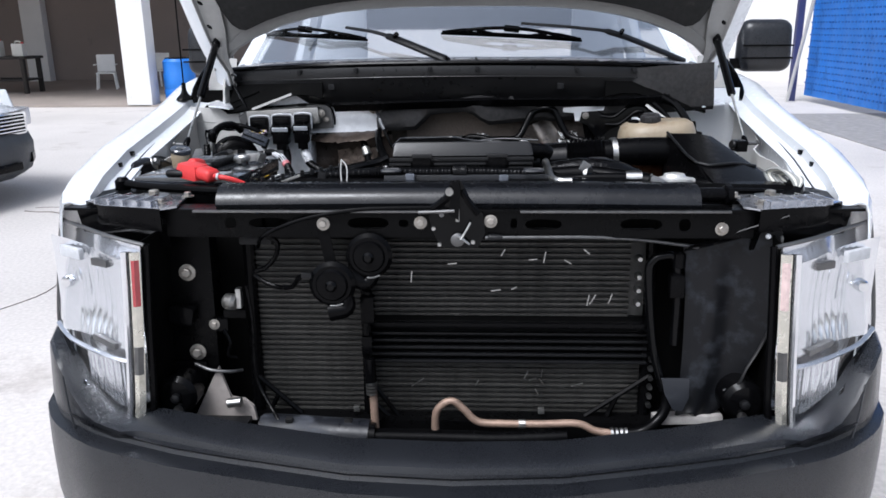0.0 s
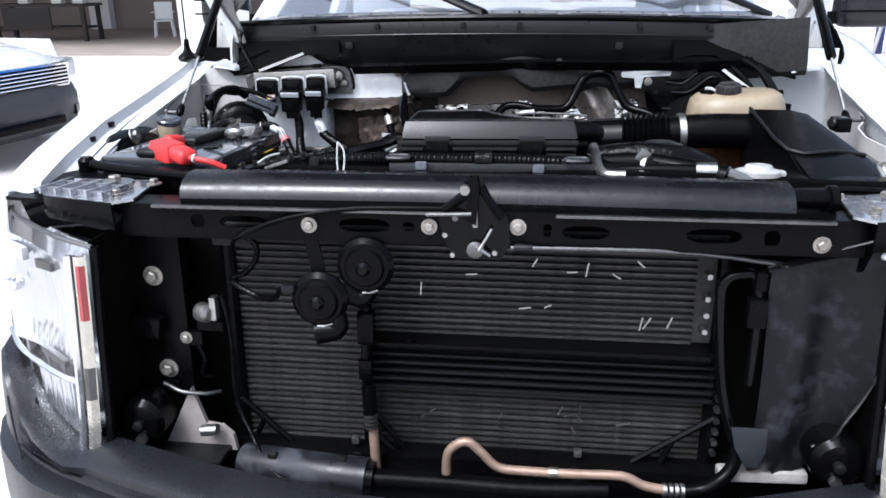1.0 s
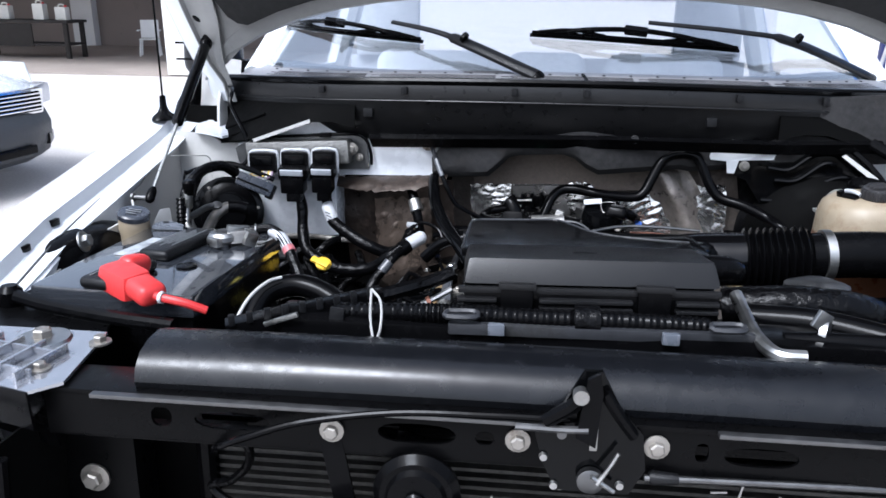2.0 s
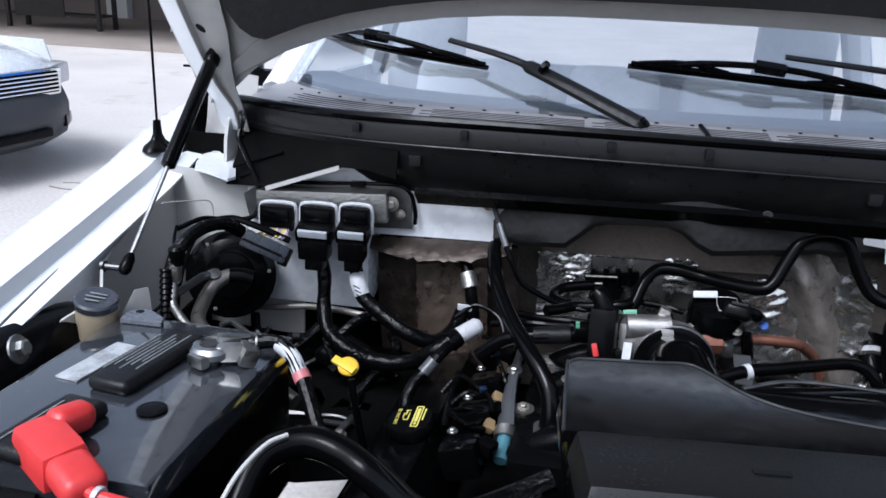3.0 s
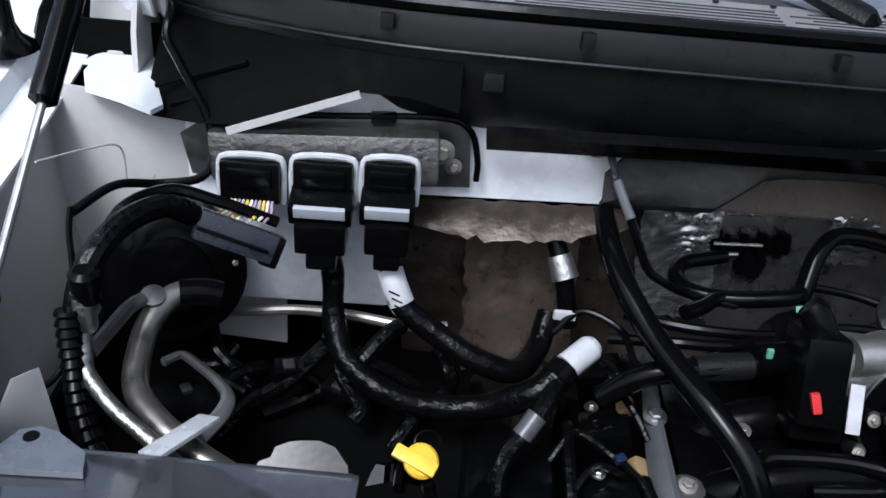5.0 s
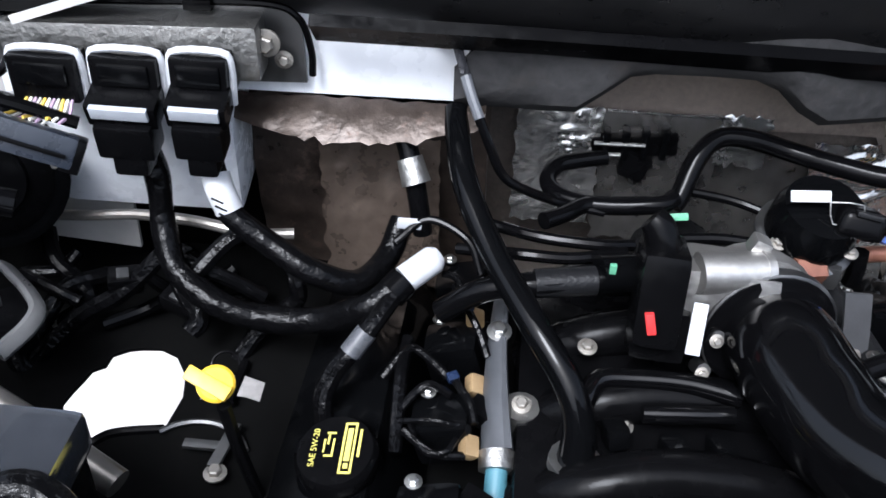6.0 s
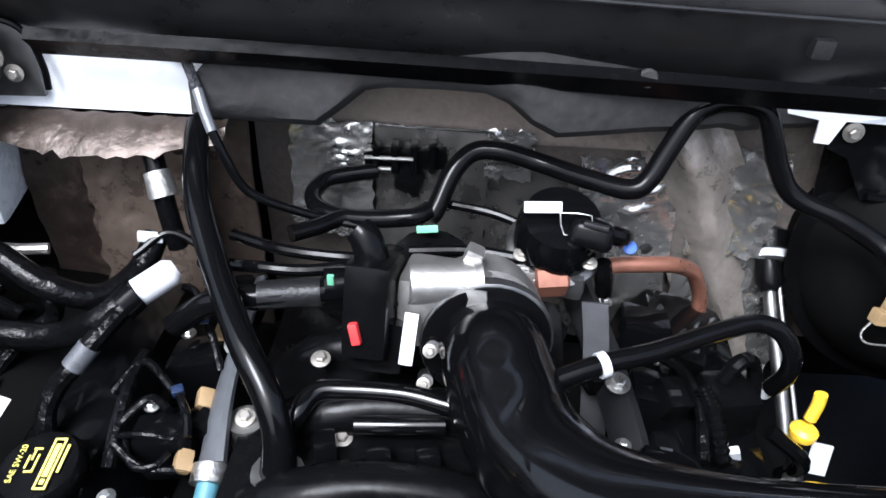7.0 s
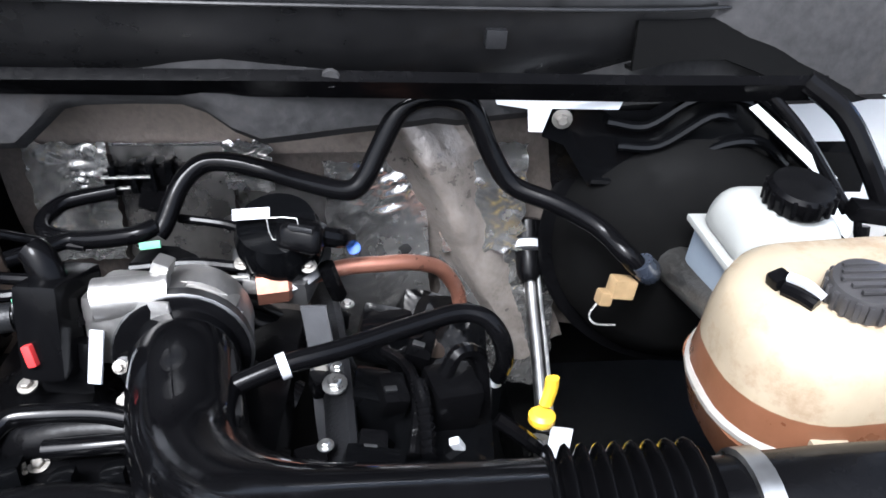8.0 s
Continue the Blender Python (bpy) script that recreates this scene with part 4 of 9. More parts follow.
    part("rim", tube([q(0.622, -0.055, 1.045), q(0.628, -0.065, 0.88), q(0.634, -0.07, 0.72), q(0.645, -0.065, 0.668)], 0.008, 8), BLACK, th)
    part("rim", tube([q(0.645, -0.074, 0.660), q(0.70, -0.066, 0.660), q(0.74, -0.056, 0.670), q(0.785, -0.035, 0.698), q(0.83, 0.0, 0.755), q(0.855, 0.03, 0.788), q(0.914, 0.105, 0.81)], 0.0055, 8), BLACK, th)
    part("rim", tube([q(0.886, 0.112, 1.056), q(0.902, 0.108, 0.95), q(0.914, 0.102, 0.84), q(0.913, 0.104, 0.812)], 0.0045, 8), ALU_DARK, th)
    return th


for s in (-1, 1):
    headlight(s)

# ---------------------------------------------------------------- under the engine
# unseen axle and tyres, added to keep the sun off the ground below
axle = thing("front_axle", (0, 0.62, 0.0), "front axle with black truck tyres on steel rims", "axle")
part("beam", tube([(-0.70, 0.62, 0.37), (-0.3, 0.62, 0.34), (0.3, 0.62, 0.34), (0.70, 0.62, 0.37)], 0.035, 12), DUSTY, axle)
for s in (-1, 1):
    AX = Vector((s, 0, 0))
    tyre = part("tyre", lathe((s * 0.715, 0.62, 0.37), AX, [(0.215, 0.012), (0.26, 0), (0.345, 0.012), (0.372, 0.05), (0.376, 0.125), (0.372, 0.20), (0.345, 0.238), (0.26, 0.25), (0.215, 0.238)], 40), DUSTY, axle)
    part("rim", lathe((s * 0.715, 0.62, 0.37), AX, [(0.215, 0.02), (0.205, 0.06), (0.200, 0.17), (0.215, 0.232), (0.19, 0.225), (0.07, 0.205), (0.03, 0.205)], 32), ALU_DARK, tyre, "dull grey steel rim")

# unseen plate added as a dark floor of the bay, with openings
underside_hole_l = [(-0.88, 0.88, 0.60), (-0.88, 1.235, 0.60), (-0.49, 1.235, 0.60), (-0.49, 0.92, 0.60)]
underside_hole_r = [(0.42, 1.06, 0.60), (0.43, 1.085, 0.60), (0.50, 1.085, 0.60), (0.50, 1.04, 0.60)]
solo("splash_shield", plate([(-0.90, 0.13, 0.60), (0.90, 0.13, 0.60), (0.90, 1.25, 0.60), (-0.90, 1.25, 0.60)], (0, 0, -0.006), (underside_hole_l, underside_hole_r)),
     DUSTY, "flat black plate added to close off the underside", "splash shield")
# flat black sheet stands in for the dark clutter around the ground gaps
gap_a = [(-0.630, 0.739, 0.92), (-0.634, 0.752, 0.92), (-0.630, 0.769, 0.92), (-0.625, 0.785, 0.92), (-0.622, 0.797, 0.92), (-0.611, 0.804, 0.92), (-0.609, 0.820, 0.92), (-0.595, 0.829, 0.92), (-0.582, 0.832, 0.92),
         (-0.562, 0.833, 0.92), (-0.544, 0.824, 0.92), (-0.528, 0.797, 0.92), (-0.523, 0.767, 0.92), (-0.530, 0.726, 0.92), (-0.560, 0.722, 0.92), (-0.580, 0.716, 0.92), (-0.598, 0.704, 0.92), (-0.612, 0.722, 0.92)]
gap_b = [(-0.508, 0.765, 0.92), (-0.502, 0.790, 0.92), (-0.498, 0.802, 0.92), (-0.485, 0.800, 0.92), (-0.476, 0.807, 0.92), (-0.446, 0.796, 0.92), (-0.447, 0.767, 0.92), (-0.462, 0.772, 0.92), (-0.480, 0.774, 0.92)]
ws = thing("dark_gap_sheet", (-0.60, 0.75, 0.91), "black sheet with ragged gaps, standing in for dark clutter beside the engine", "shield")
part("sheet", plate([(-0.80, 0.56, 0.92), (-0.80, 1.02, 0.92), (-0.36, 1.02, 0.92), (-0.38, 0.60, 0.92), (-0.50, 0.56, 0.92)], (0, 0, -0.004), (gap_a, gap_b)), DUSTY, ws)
part("edge_bead", tube(gap_a[13:17] + gap_a[:1], 0.005, 8, 3), RUBBER, ws)
part("cross_strut", tube([(-0.474, 0.755, 0.93), (-0.470, 0.815, 0.925)], 0.005, 8), BLACK, ws)
tbk = part("bracket", box((-0.466, 0.702, 0.932), (0.011, 0.052, 0.006), 0.002, (0, 0, -12)), ALU_DARK, ws, "small grey steel bracket")
part("bracket_arm", box((-0.486, 0.702, 0.931), (0.036, 0.010, 0.005), 0.002, (0, 0, -3)), ALU_DARK, tbk)
part("bracket_nut", bolt((-0.468, 0.672, 0.93), (0, 0, 1), 0.007), BOLT, tbk)
part("pulley_rim", tube([(-0.495 + 0.05 * math.cos(a), 0.690 + 0.045 * math.sin(a), 0.924) for a in [0.3 + 0.35 * k for k in range(7)]], 0.003, 6), ALU_DARK, ws, "dull pulley rim")
for s in (-1, 1):
    solo("frame_rail", box((s * 0.44, 0.68, 0.67), (0.08, 0.8, 0.11), 0.02), DUSTY, "dirty black chassis rail", "frame rail", "chassis rails")


def hose(name, pts, r, material, label, category, group="", seg=10, n=6):
    return solo(name, tube(pts, r, seg, n), material, label, category, group)


def ribbed(r, count, depth):
    """Radius of a corrugated hose."""
    return lambda k: r * (1 + depth * math.sin(2 * math.pi * count * k))


# ---------------------------------------------------------------- battery side of the bay
TABG = mat("slate_grey_tab", (0.105, 0.115, 0.135), 0.30, vary=0.2)
bat = thing("battery", (-0.61, 0.385, 0.92), "black car battery with pale labels and red terminal boot", "battery", shift=(-0.022, 0.014, 0.002))
part("case", box((-0.612, 0.385, 1.01), (0.238, 0.335, 0.19), 0.008, (0, 0, -3)), BLACK, bat)
part("lid", box((-0.612, 0.385, 1.118), (0.246, 0.343, 0.034), 0.007, (0, 0, -3)), mat("battery_lid", (0.028, 0.031, 0.037), 0.13, bump=0.03, spec=1.0, coat=1.0, dirt=(0.10, 0.10, 0.10), dirt_amount=0.22), bat, "glossy slate black lid")
part("cell_cover", box((-0.612, 0.425, 1.143), (0.054, 0.150, 0.018), 0.008, (0, 0, -10), None, None, 3), GREYP, bat, "raised dark cell cover")
part("cell_cover", box((-0.632, 0.265, 1.143), (0.054, 0.11, 0.018), 0.008, (0, 0, -10), None, None, 3), GREYP, bat, "raised dark cell cover")
part("tray_tab", plate([(-0.712, 0.530, 1.136), (-0.716, 0.552, 1.136), (-0.710, 0.566, 1.136), (-0.698, 0.570, 1.136), (-0.685, 0.566, 1.136), (-0.660, 0.548, 1.136), (-0.655, 0.530, 1.136)], (0, 0, 0.005)), TABG, bat, "grey hold-down tab")
part("tab_hole", lathe((-0.700, 0.560, 1.1402), (0, 0, 1), [(0.006, 0), (0.005, 0.0016)], 14), BLACK, bat)
part("label", box((-0.676, 0.42, 1.1365), (0.030, 0.10, 0.002), 0, (0, 0, -10)), mat("worn_silver_label", (0.42, 0.44, 0.46), 0.4, vary=0.3, grain=90, dirt=(0.05, 0.05, 0.06), dirt_amount=0.55), bat, "worn silver label")
PRINT = mat("worn_grey_print", (0.22, 0.23, 0.24), 0.6, vary=0.5, grain=260)
for i in range(7):
    part("print_bar", box((-0.630 + 0.006 * i - 0.004, 0.427 + 0.001 * i, 1.1525), (0.0018, 0.10 - 0.02 * (i % 3), 0.001), 0, (0, 0, -10)), PRINT, bat)
for i in range(4):
    part("print_bar", box((-0.646 + 0.008 * i, 0.262, 1.1525), (0.0018, 0.08 - 0.02 * (i % 2), 0.001), 0, (0, 0, -10)), PRINT, bat)
part("vent_plug", lathe((-0.56, 0.33, 1.134), (0, 0, 1), [(0.016, 0), (0.016, 0.004), (0.01, 0.005)], 16), BLACK, bat)
neg = part("negative_clamp", tube([(-0.55 + 0.0165 * math.cos(a), 0.455 + 0.0165 * math.sin(a), 1.150) for a in [k * math.pi / 4 for k in range(9)]], 0.0095, 8, 3), STEEL, bat, "dull lead battery clamp")
part("post", lathe((-0.55, 0.455, 1.134), (0, 0, 1), [(0.012, 0), (0.011, 0.026)], 14), ALU_DARK, neg)
part("clamp_ear", box((-0.530, 0.472, 1.153), (0.040, 0.016, 0.024), 0.005, (0, 8, 30)), STEEL, neg)
part("clamp_ear", box((-0.522, 0.452, 1.152), (0.036, 0.014, 0.022), 0.005, (0, -6, 5)), STEEL, neg)
part("clamp_lump", box((-0.505, 0.455, 1.150), (0.022, 0.026, 0.026), 0.007, (10, 20, 40)), ALU, neg)
part("clamp_lump", box((-0.556, 0.432, 1.146), (0.026, 0.014, 0.016), 0.005, (0, 0, -25)), STEEL, neg)
part("clamp_bolt", bolt((-0.500, 0.47, 1.158), (1, 0.3, 0), 0.008), STEEL, neg)
part("ground_lead", tube([(-0.515, 0.465, 1.155), (-0.475, 0.475, 1.16), (-0.44, 0.45, 1.14), (-0.40, 0.40, 1.09)], 0.0092, 10), TAPE, bat, "taped black ground lead")
part("lead_sleeve", tube([(-0.472, 0.474, 1.158), (-0.452, 0.462, 1.150), (-0.437, 0.447, 1.137)], 0.0094, 12), LABELW, bat, "white label sleeve")
part("sleeve_tip", tube([(-0.4375, 0.4475, 1.1375), (-0.431, 0.441, 1.131)], 0.0104, 12), mat("faded_red_print", (0.45, 0.14, 0.15), 0.5), bat, "faded red sleeve end")
boot = bmesh.new()
box((-0.600, 0.222, 1.150), (0.080, 0.052, 0.036), 0.012, (4, 4, -34), boot, (0.86, 0.8))
box((-0.606, 0.262, 1.158), (0.030, 0.046, 0.030), 0.012, (-8, 6, -20), boot, None, 4)
box((-0.556, 0.192, 1.146), (0.050, 0.040, 0.030), 0.011, (0, 10, -34), boot, None, 4)
part("terminal_boot", boot, RED, bat, "bright red terminal cover")
part("positive_lead", tube([(-0.540, 0.180, 1.144), (-0.522, 0.176, 1.142), (-0.495, 0.178, 1.136), (-0.470, 0.186, 1.124)], 0.0058, 10), RED, bat, "red positive cable")
part("lead_tie", tube([(-0.529, 0.1775, 1.143), (-0.524, 0.1765, 1.1425)], 0.0085, 10), LABELW, bat)
part("hold_down", tube([(-0.768, 0.212, 1.122), (-0.70, 0.19, 1.118), (-0.60, 0.165, 1.116), (-0.50, 0.15, 1.114)], 0.010, 10), BLACK, bat, "black hold-down bar")
part("hold_down_knob", lathe((-0.768, 0.212, 1.100), (0, 0, 1), [(0.012, 0), (0.017, 0.008), (0.017, 0.028), (0.010, 0.036)], 14), BLACK, bat)

# ribbed corner brackets over the headlights
# pale metal colour stands in for sky reflected in the black pan
PAN = mat("black_pan_sky_sheen", (0.40, 0.41, 0.44), 0.10, 0.7, bump=0.05, coat=1.0, dirt=(0.12, 0.12, 0.13), dirt_amount=0.35, blotch=9)
for s in (-1, 1):
    cb = thing("headlight_bracket", (s * 0.69, 0.06, 1.10), "glossy black ribbed bracket above the headlight", "bracket", "headlight brackets")
    part("pan", plate([(s * 0.575, 0.0, 1.1095), (s * 0.60, -0.028, 1.1095), (s * 0.74, 0.01, 1.1095), (s * 0.795, 0.06, 1.1095), (s * 0.775, 0.14, 1.1095), (s * 0.60, 0.14, 1.1095)], (0, 0, 0.004)), PAN, cb)
    part("skirt", sheet([[(s * 0.60, -0.030, 1.1125), (s * 0.60, -0.026, 1.065)], [(s * 0.68, -0.009, 1.1125), (s * 0.68, -0.005, 1.068)], [(s * 0.74, 0.008, 1.1125), (s * 0.74, 0.012, 1.072)], [(s * 0.797, 0.06, 1.1125), (s * 0.797, 0.064, 1.08)]], None, 0.003), BLACK, cb)
    for i in range(5):
        part("rib", box((s * (0.622 + 0.033 * i), 0.035 + 0.008 * i, 1.118), (0.004, 0.085, 0.012), 0.001, (0, 0, s * 8)), PAN, cb)
    for i in range(2):
        part("rib", box((s * 0.69, 0.025 + i * 0.05, 1.117), (0.15, 0.004, 0.010), 0.001, (0, 0, s * 14)), PAN, cb)
    part("bolt", bolt((s * 0.665, 0.105, 1.114), (0, 0, 1), 0.013), BOLT, cb, "bright flange nut")
    part("bolt", bolt((s * 0.618, 0.025, 1.114), (0, 0, 1), 0.008), BOLT, cb)
    part("bolt", bolt((s * 0.59, 0.105, 1.114), (0, 0, 1), 0.009), BOLT, cb)
    part("nut_seat", lathe((s * 0.665, 0.105, 1.1135), (0, 0, 1), [(0.034, 0), (0.032, 0.004), (0.02, 0.005)], 20), STEEL, cb)

# wheel-house bulge and reservoir
hump = bmesh.new()
bmesh.ops.create_uvsphere(hump, u_segments=28, v_segments=14, radius=1.0)
for v in hump.verts:
    v.co = Vector((-0.840 + 0.060 * v.co.x, 0.490 + 0.175 * v.co.y, 1.060 + 0.092 * math.copysign(abs(v.co.z) ** 0.8, v.co.z)))
solo("wheelhouse_cover", hump, BLACK, "rounded black plastic cover on the inner fender", "cover")
solo("cover_bolt", bolt((-0.797, 0.428, 1.144), (1, 0.1, 0.3), 0.012), STEEL, "steel bolt on black cover", "bolt")
res = thing("steering_fluid_reservoir", (-0.742, 0.525, 1.08), "cream fluid reservoir with black printed cap", "reservoir", shift=(-0.030, 0.029, -0.003))
part("bottle", lathe((-0.742, 0.525, 1.085), (0, 0, 1), [(0.020, 0), (0.024, 0.008), (0.0255, 0.045), (0.0275, 0.055), (0.0265, 0.072), (0.024, 0.078)], 24), TANK, res)
RCAP = mat("worn_slate_cap", (0.030, 0.033, 0.042), 0.22, spec=0.7, vary=0.25, coat=0.4, dirt=(0.11, 0.115, 0.125), dirt_amount=0.35, blotch=14)
rcap = part("cap", lathe((-0.742, 0.525, 1.157), (0.18, -0.16, 1), [(0.0265, 0), (0.0285, 0.002), (0.0285, 0.010), (0.026, 0.013), (0.017, 0.0135)], 26), RCAP, res, "dark slate cap with worn print")
for k, w in ((0.006, 0.022), (-0.002, 0.026), (-0.011, 0.018)):
    part("cap_print", box((-0.7395, 0.5225 + k, 1.1718 + 0.14 * k), (w, 0.0035, 0.001), 0, (-8, 10, 12)), PRINT, rcap)
part("stay", plate([(-0.735, 0.560, 1.120), (-0.722, 0.585, 1.160), (-0.712, 0.597, 1.160), (-0.706, 0.600, 1.080), (-0.735, 0.565, 1.080)], (0.003, 0.003, 0)), PRIMER, res, "pale pressed stay")
part("cap_neck", lathe((-0.742, 0.525, 1.150), (0.18, -0.16, 1), [(0.024, 0), (0.0245, 0.008)], 20), BLACK, res)
for i in range(2):
    part("nipple", lathe((-0.778, 0.515, 1.12 + 0.015 * i), (-1, -0.3, 0), [(0.006, 0), (0.006, 0.015)], 8), TANK, res)

# refrigerant and heater pipes
acp = thing("aircon_pipe", (-0.66, 0.63, 1.05), "bare aluminium air conditioning pipe with black valve cap", "pipe")
part("thin_pipe", tube([(-0.738, 0.705, 1.165), (-0.738, 0.702, 1.140), (-0.737, 0.695, 1.122), (-0.733, 0.686, 1.108), (-0.705, 0.662, 1.094), (-0.668, 0.640, 1.080), (-0.61, 0.600, 1.060), (-0.55, 0.55, 1.03)], 0.0065, 12), ALU, acp)
part("valve_cap", lathe((-0.733, 0.707, 1.166), (0.02, -0.1, 1), [(0.010, 0), (0.010, 0.010), (0.0125, 0.012), (0.0125, 0.026), (0.008, 0.030)], 14), BLACK, acp, "black valve cap")
part("valve_body", lathe((-0.7375, 0.705, 1.138), (0.03, 0, 1), [(0.008, 0), (0.0095, 0.003), (0.0095, 0.022), (0.0085, 0.030)], 12), ALU, acp)
part("branch_pipe", tube([(-0.735, 0.698, 1.120), (-0.729, 0.725, 1.124), (-0.722, 0.757, 1.128), (-0.714, 0.770, 1.129)], 0.0065, 10), ALU_DARK, acp)
part("branch_eye", lathe((-0.708, 0.778, 1.124), (0.2, -0.5, 1), [(0.011, 0), (0.011, 0.008), (0.005, 0.009)], 14), ALU_DARK, acp)
part("large_pipe", tube([(-0.680, 0.800, 1.122), (-0.695, 0.790, 1.121), (-0.706, 0.772, 1.112), (-0.711, 0.752, 1.100), (-0.708, 0.718, 1.085), (-0.696, 0.692, 1.080), (-0.668, 0.664, 1.075), (-0.635, 0.645, 1.064), (-0.575, 0.62, 1.045), (-0.51, 0.59, 1.025)], 0.0112, 14), mat("dull_grey_pipe", (0.24, 0.225, 0.205), 0.36, 0.9, vary=0.3), acp, "thick dull grey pipe")
part("pipe_collar", tube([(-0.655, 0.806, 1.116), (-0.670, 0.802, 1.121), (-0.690, 0.795, 1.122)], 0.0130, 12), RUBBER, acp, "black hose on the pipe end")
part("pipe_clamp", box((-0.646, 0.638, 1.092), (0.022, 0.066, 0.004), 0.0015, (-10, -14, -24)), mat("zinc_strap", (0.55, 0.57, 0.60), 0.3, 0.2, vary=0.15), acp, "bright steel pipe clamp")
part("bracket_tab", box((-0.60, 0.60, 1.075), (0.03, 0.018, 0.006), 0.002, (15, 10, 30)), STEEL, acp)

cu = thing("grey_connector", (-0.665, 0.77, 1.02), "grey oval plastic connector frame", "connector")
part("frame", tube([(-0.721, 0.822, 1.02), (-0.705, 0.835, 1.02), (-0.682, 0.817, 1.02), (-0.661, 0.797, 1.02), (-0.645, 0.775, 1.02), (-0.645, 0.752, 1.018), (-0.658, 0.722, 1.014)], 0.0085, 8, 5, None, 0.6), mat("worn_grey_plastic", (0.10, 0.10, 0.10), 0.35, vary=0.3), cu)
part("core", box((-0.685, 0.775, 1.0), (0.06, 0.06, 0.03), 0.008, (10, 0, 30)), BLACK, cu)
part("latch", box((-0.688, 0.785, 1.017), (0.010, 0.014, 0.006), 0.002, (0, 0, 30)), ALU_DARK, cu)
# dark tangle of taped cables under the computer
tg = thing("cable_tangle", (-0.60, 0.82, 0.9), "tangle of shiny black taped cables and plugs", "cables")
rng = random.Random(5)
for i in range(9):
    x0, y0, z0 = -0.70 + 0.033 * i, 0.925 - 0.012 * (i % 3), 1.0 - 0.02 * (i % 4)
    pts = [(x0, y0, z0)]
    for k in range(4):
        pts.append((pts[-1][0] + rng.uniform(-0.035, 0.045), pts[-1][1] - rng.uniform(0.0, 0.035), pts[-1][2] - rng.uniform(-0.012, 0.03)))
    part("cable", tube(pts, rng.uniform(0.006, 0.012), 10, 6), TAPE if i % 3 else RUBBER, tg)
for x, y, z, a in ((-0.60, 0.865, 0.985, 20), (-0.545, 0.86, 0.965, -25)):
    pb = part("plug", box((x, y, z), (0.035, 0.024, 0.022), 0.004, (10, 5, a)), BLACK, tg)
    part("plug_lock", box((x, y - 0.004, z + 0.012), (0.012, 0.014, 0.004), 0.001, (10, 5, a)), ALU_DARK, pb)


# ---------------------------------------------------------------- engine computer with three plugs
ecm = thing("engine_computer", (-0.57, 0.93, 1.19), "dull aluminium engine computer with three wire plugs", "control unit")
part("mount_plate", plate([(-0.725, 0.946, 1.222), (-0.690, 0.946, 1.245), (-0.445, 0.946, 1.258), (-0.423, 0.946, 1.248), (-0.418, 0.946, 1.185), (-0.655, 0.946, 1.172), (-0.715, 0.946, 1.178)], (0, 0.006, 0)), ALU_DARK, ecm)
part("case", box((-0.570, 0.925, 1.222), (0.23, 0.045, 0.052), 0.006, (0, -3, 0)), ALU, ecm)
part("edge_seal", tube([(-0.69, 0.944, 1.247), (-0.57, 0.942, 1.255), (-0.46, 0.942, 1.262), (-0.425, 0.942, 1.252), (-0.413, 0.942, 1.22), (-0.412, 0.942, 1.195)], 0.0035, 8), BLACK, ecm)
for x, z in ((-0.514, 1.259), (-0.645, 1.251)):
    part("clip", box((x, 0.938, z), (0.026, 0.014, 0.01), 0.002, (0, -3, 0)), BLACK, ecm)
part("bolt", bolt((-0.452, 0.925, 1.232), (0, -1, 0), 0.009), BOLT, ecm)
part("bolt", bolt((-0.438, 0.936, 1.212), (0, -1, 0), 0.006), BOLT, ecm)
for i, x in enumerate((-0.639, -0.568, -0.503)):
    w = 0.062 if i < 2 else 0.054
    z = 1.203 + (x + 0.639) * 0.06
    pl = part("plug_shroud", tube([(x - w / 2, 0.885, z - 0.024), (x - w / 2, 0.885, z + 0.012), (x - w / 2 + 0.008, 0.885, z + 0.024), (x + w / 2 - 0.008, 0.885, z + 0.025), (x + w / 2, 0.885, z + 0.014), (x + w / 2, 0.885, z - 0.024)], 0.0036, 8, 3), LABELW, ecm, "pale metal plug bail")
    part("socket", box((x, 0.898, z), (w - 0.004, 0.05, 0.042), 0.003), BLACK, pl)
    part("lever", box((x, 0.876, z + 0.006), (w * 0.72, 0.012, 0.02), 0.003), GLOSS, pl)
    if i:
        part("plug_cover", box((x, 0.868, z - 0.020), (w, 0.034, 0.024), 0.004, (18, 0, 0)), BLACK, pl)
        part("plug_body", box((x + 0.001, 0.862, z - 0.046), (w * 0.82, 0.034, 0.034), 0.005, (8, 0, 0)), BLACK, pl)
        part("plug_neck", box((x + 0.002, 0.864, z - 0.068), (w * 0.5, 0.03, 0.03), 0.005, (0, 0, 0)), BLACK, pl)
        part("pale_band", box((x, 0.8495, z - 0.019), (w * 0.8, 0.006, 0.012), 0.001, (18, 0, 0)), mat("pale_band_%d" % i, (0.35, 0.37, 0.40), 0.3), pl, "pale band on the plug")
WIRES = [mat("wire_yellow", (0.65, 0.45, 0.06), 0.5), mat("wire_white", (0.7, 0.68, 0.6), 0.5), mat("wire_violet", (0.35, 0.25, 0.35), 0.5), mat("wire_grey", (0.4, 0.4, 0.38), 0.5)]
for i in range(11):
    x = -0.656 + i * 0.0040
    part("wire", tube([(x, 0.884, 1.190), (x - 0.001, 0.872, 1.184), (x - 0.006 + 0.0006 * i, 0.860, 1.179 - 0.0015 * (i % 3)), (x - 0.014 + 0.001 * i, 0.846, 1.180 - 0.002 * (i % 4))], 0.0016, 6, 4), WIRES[i % 4], ecm)

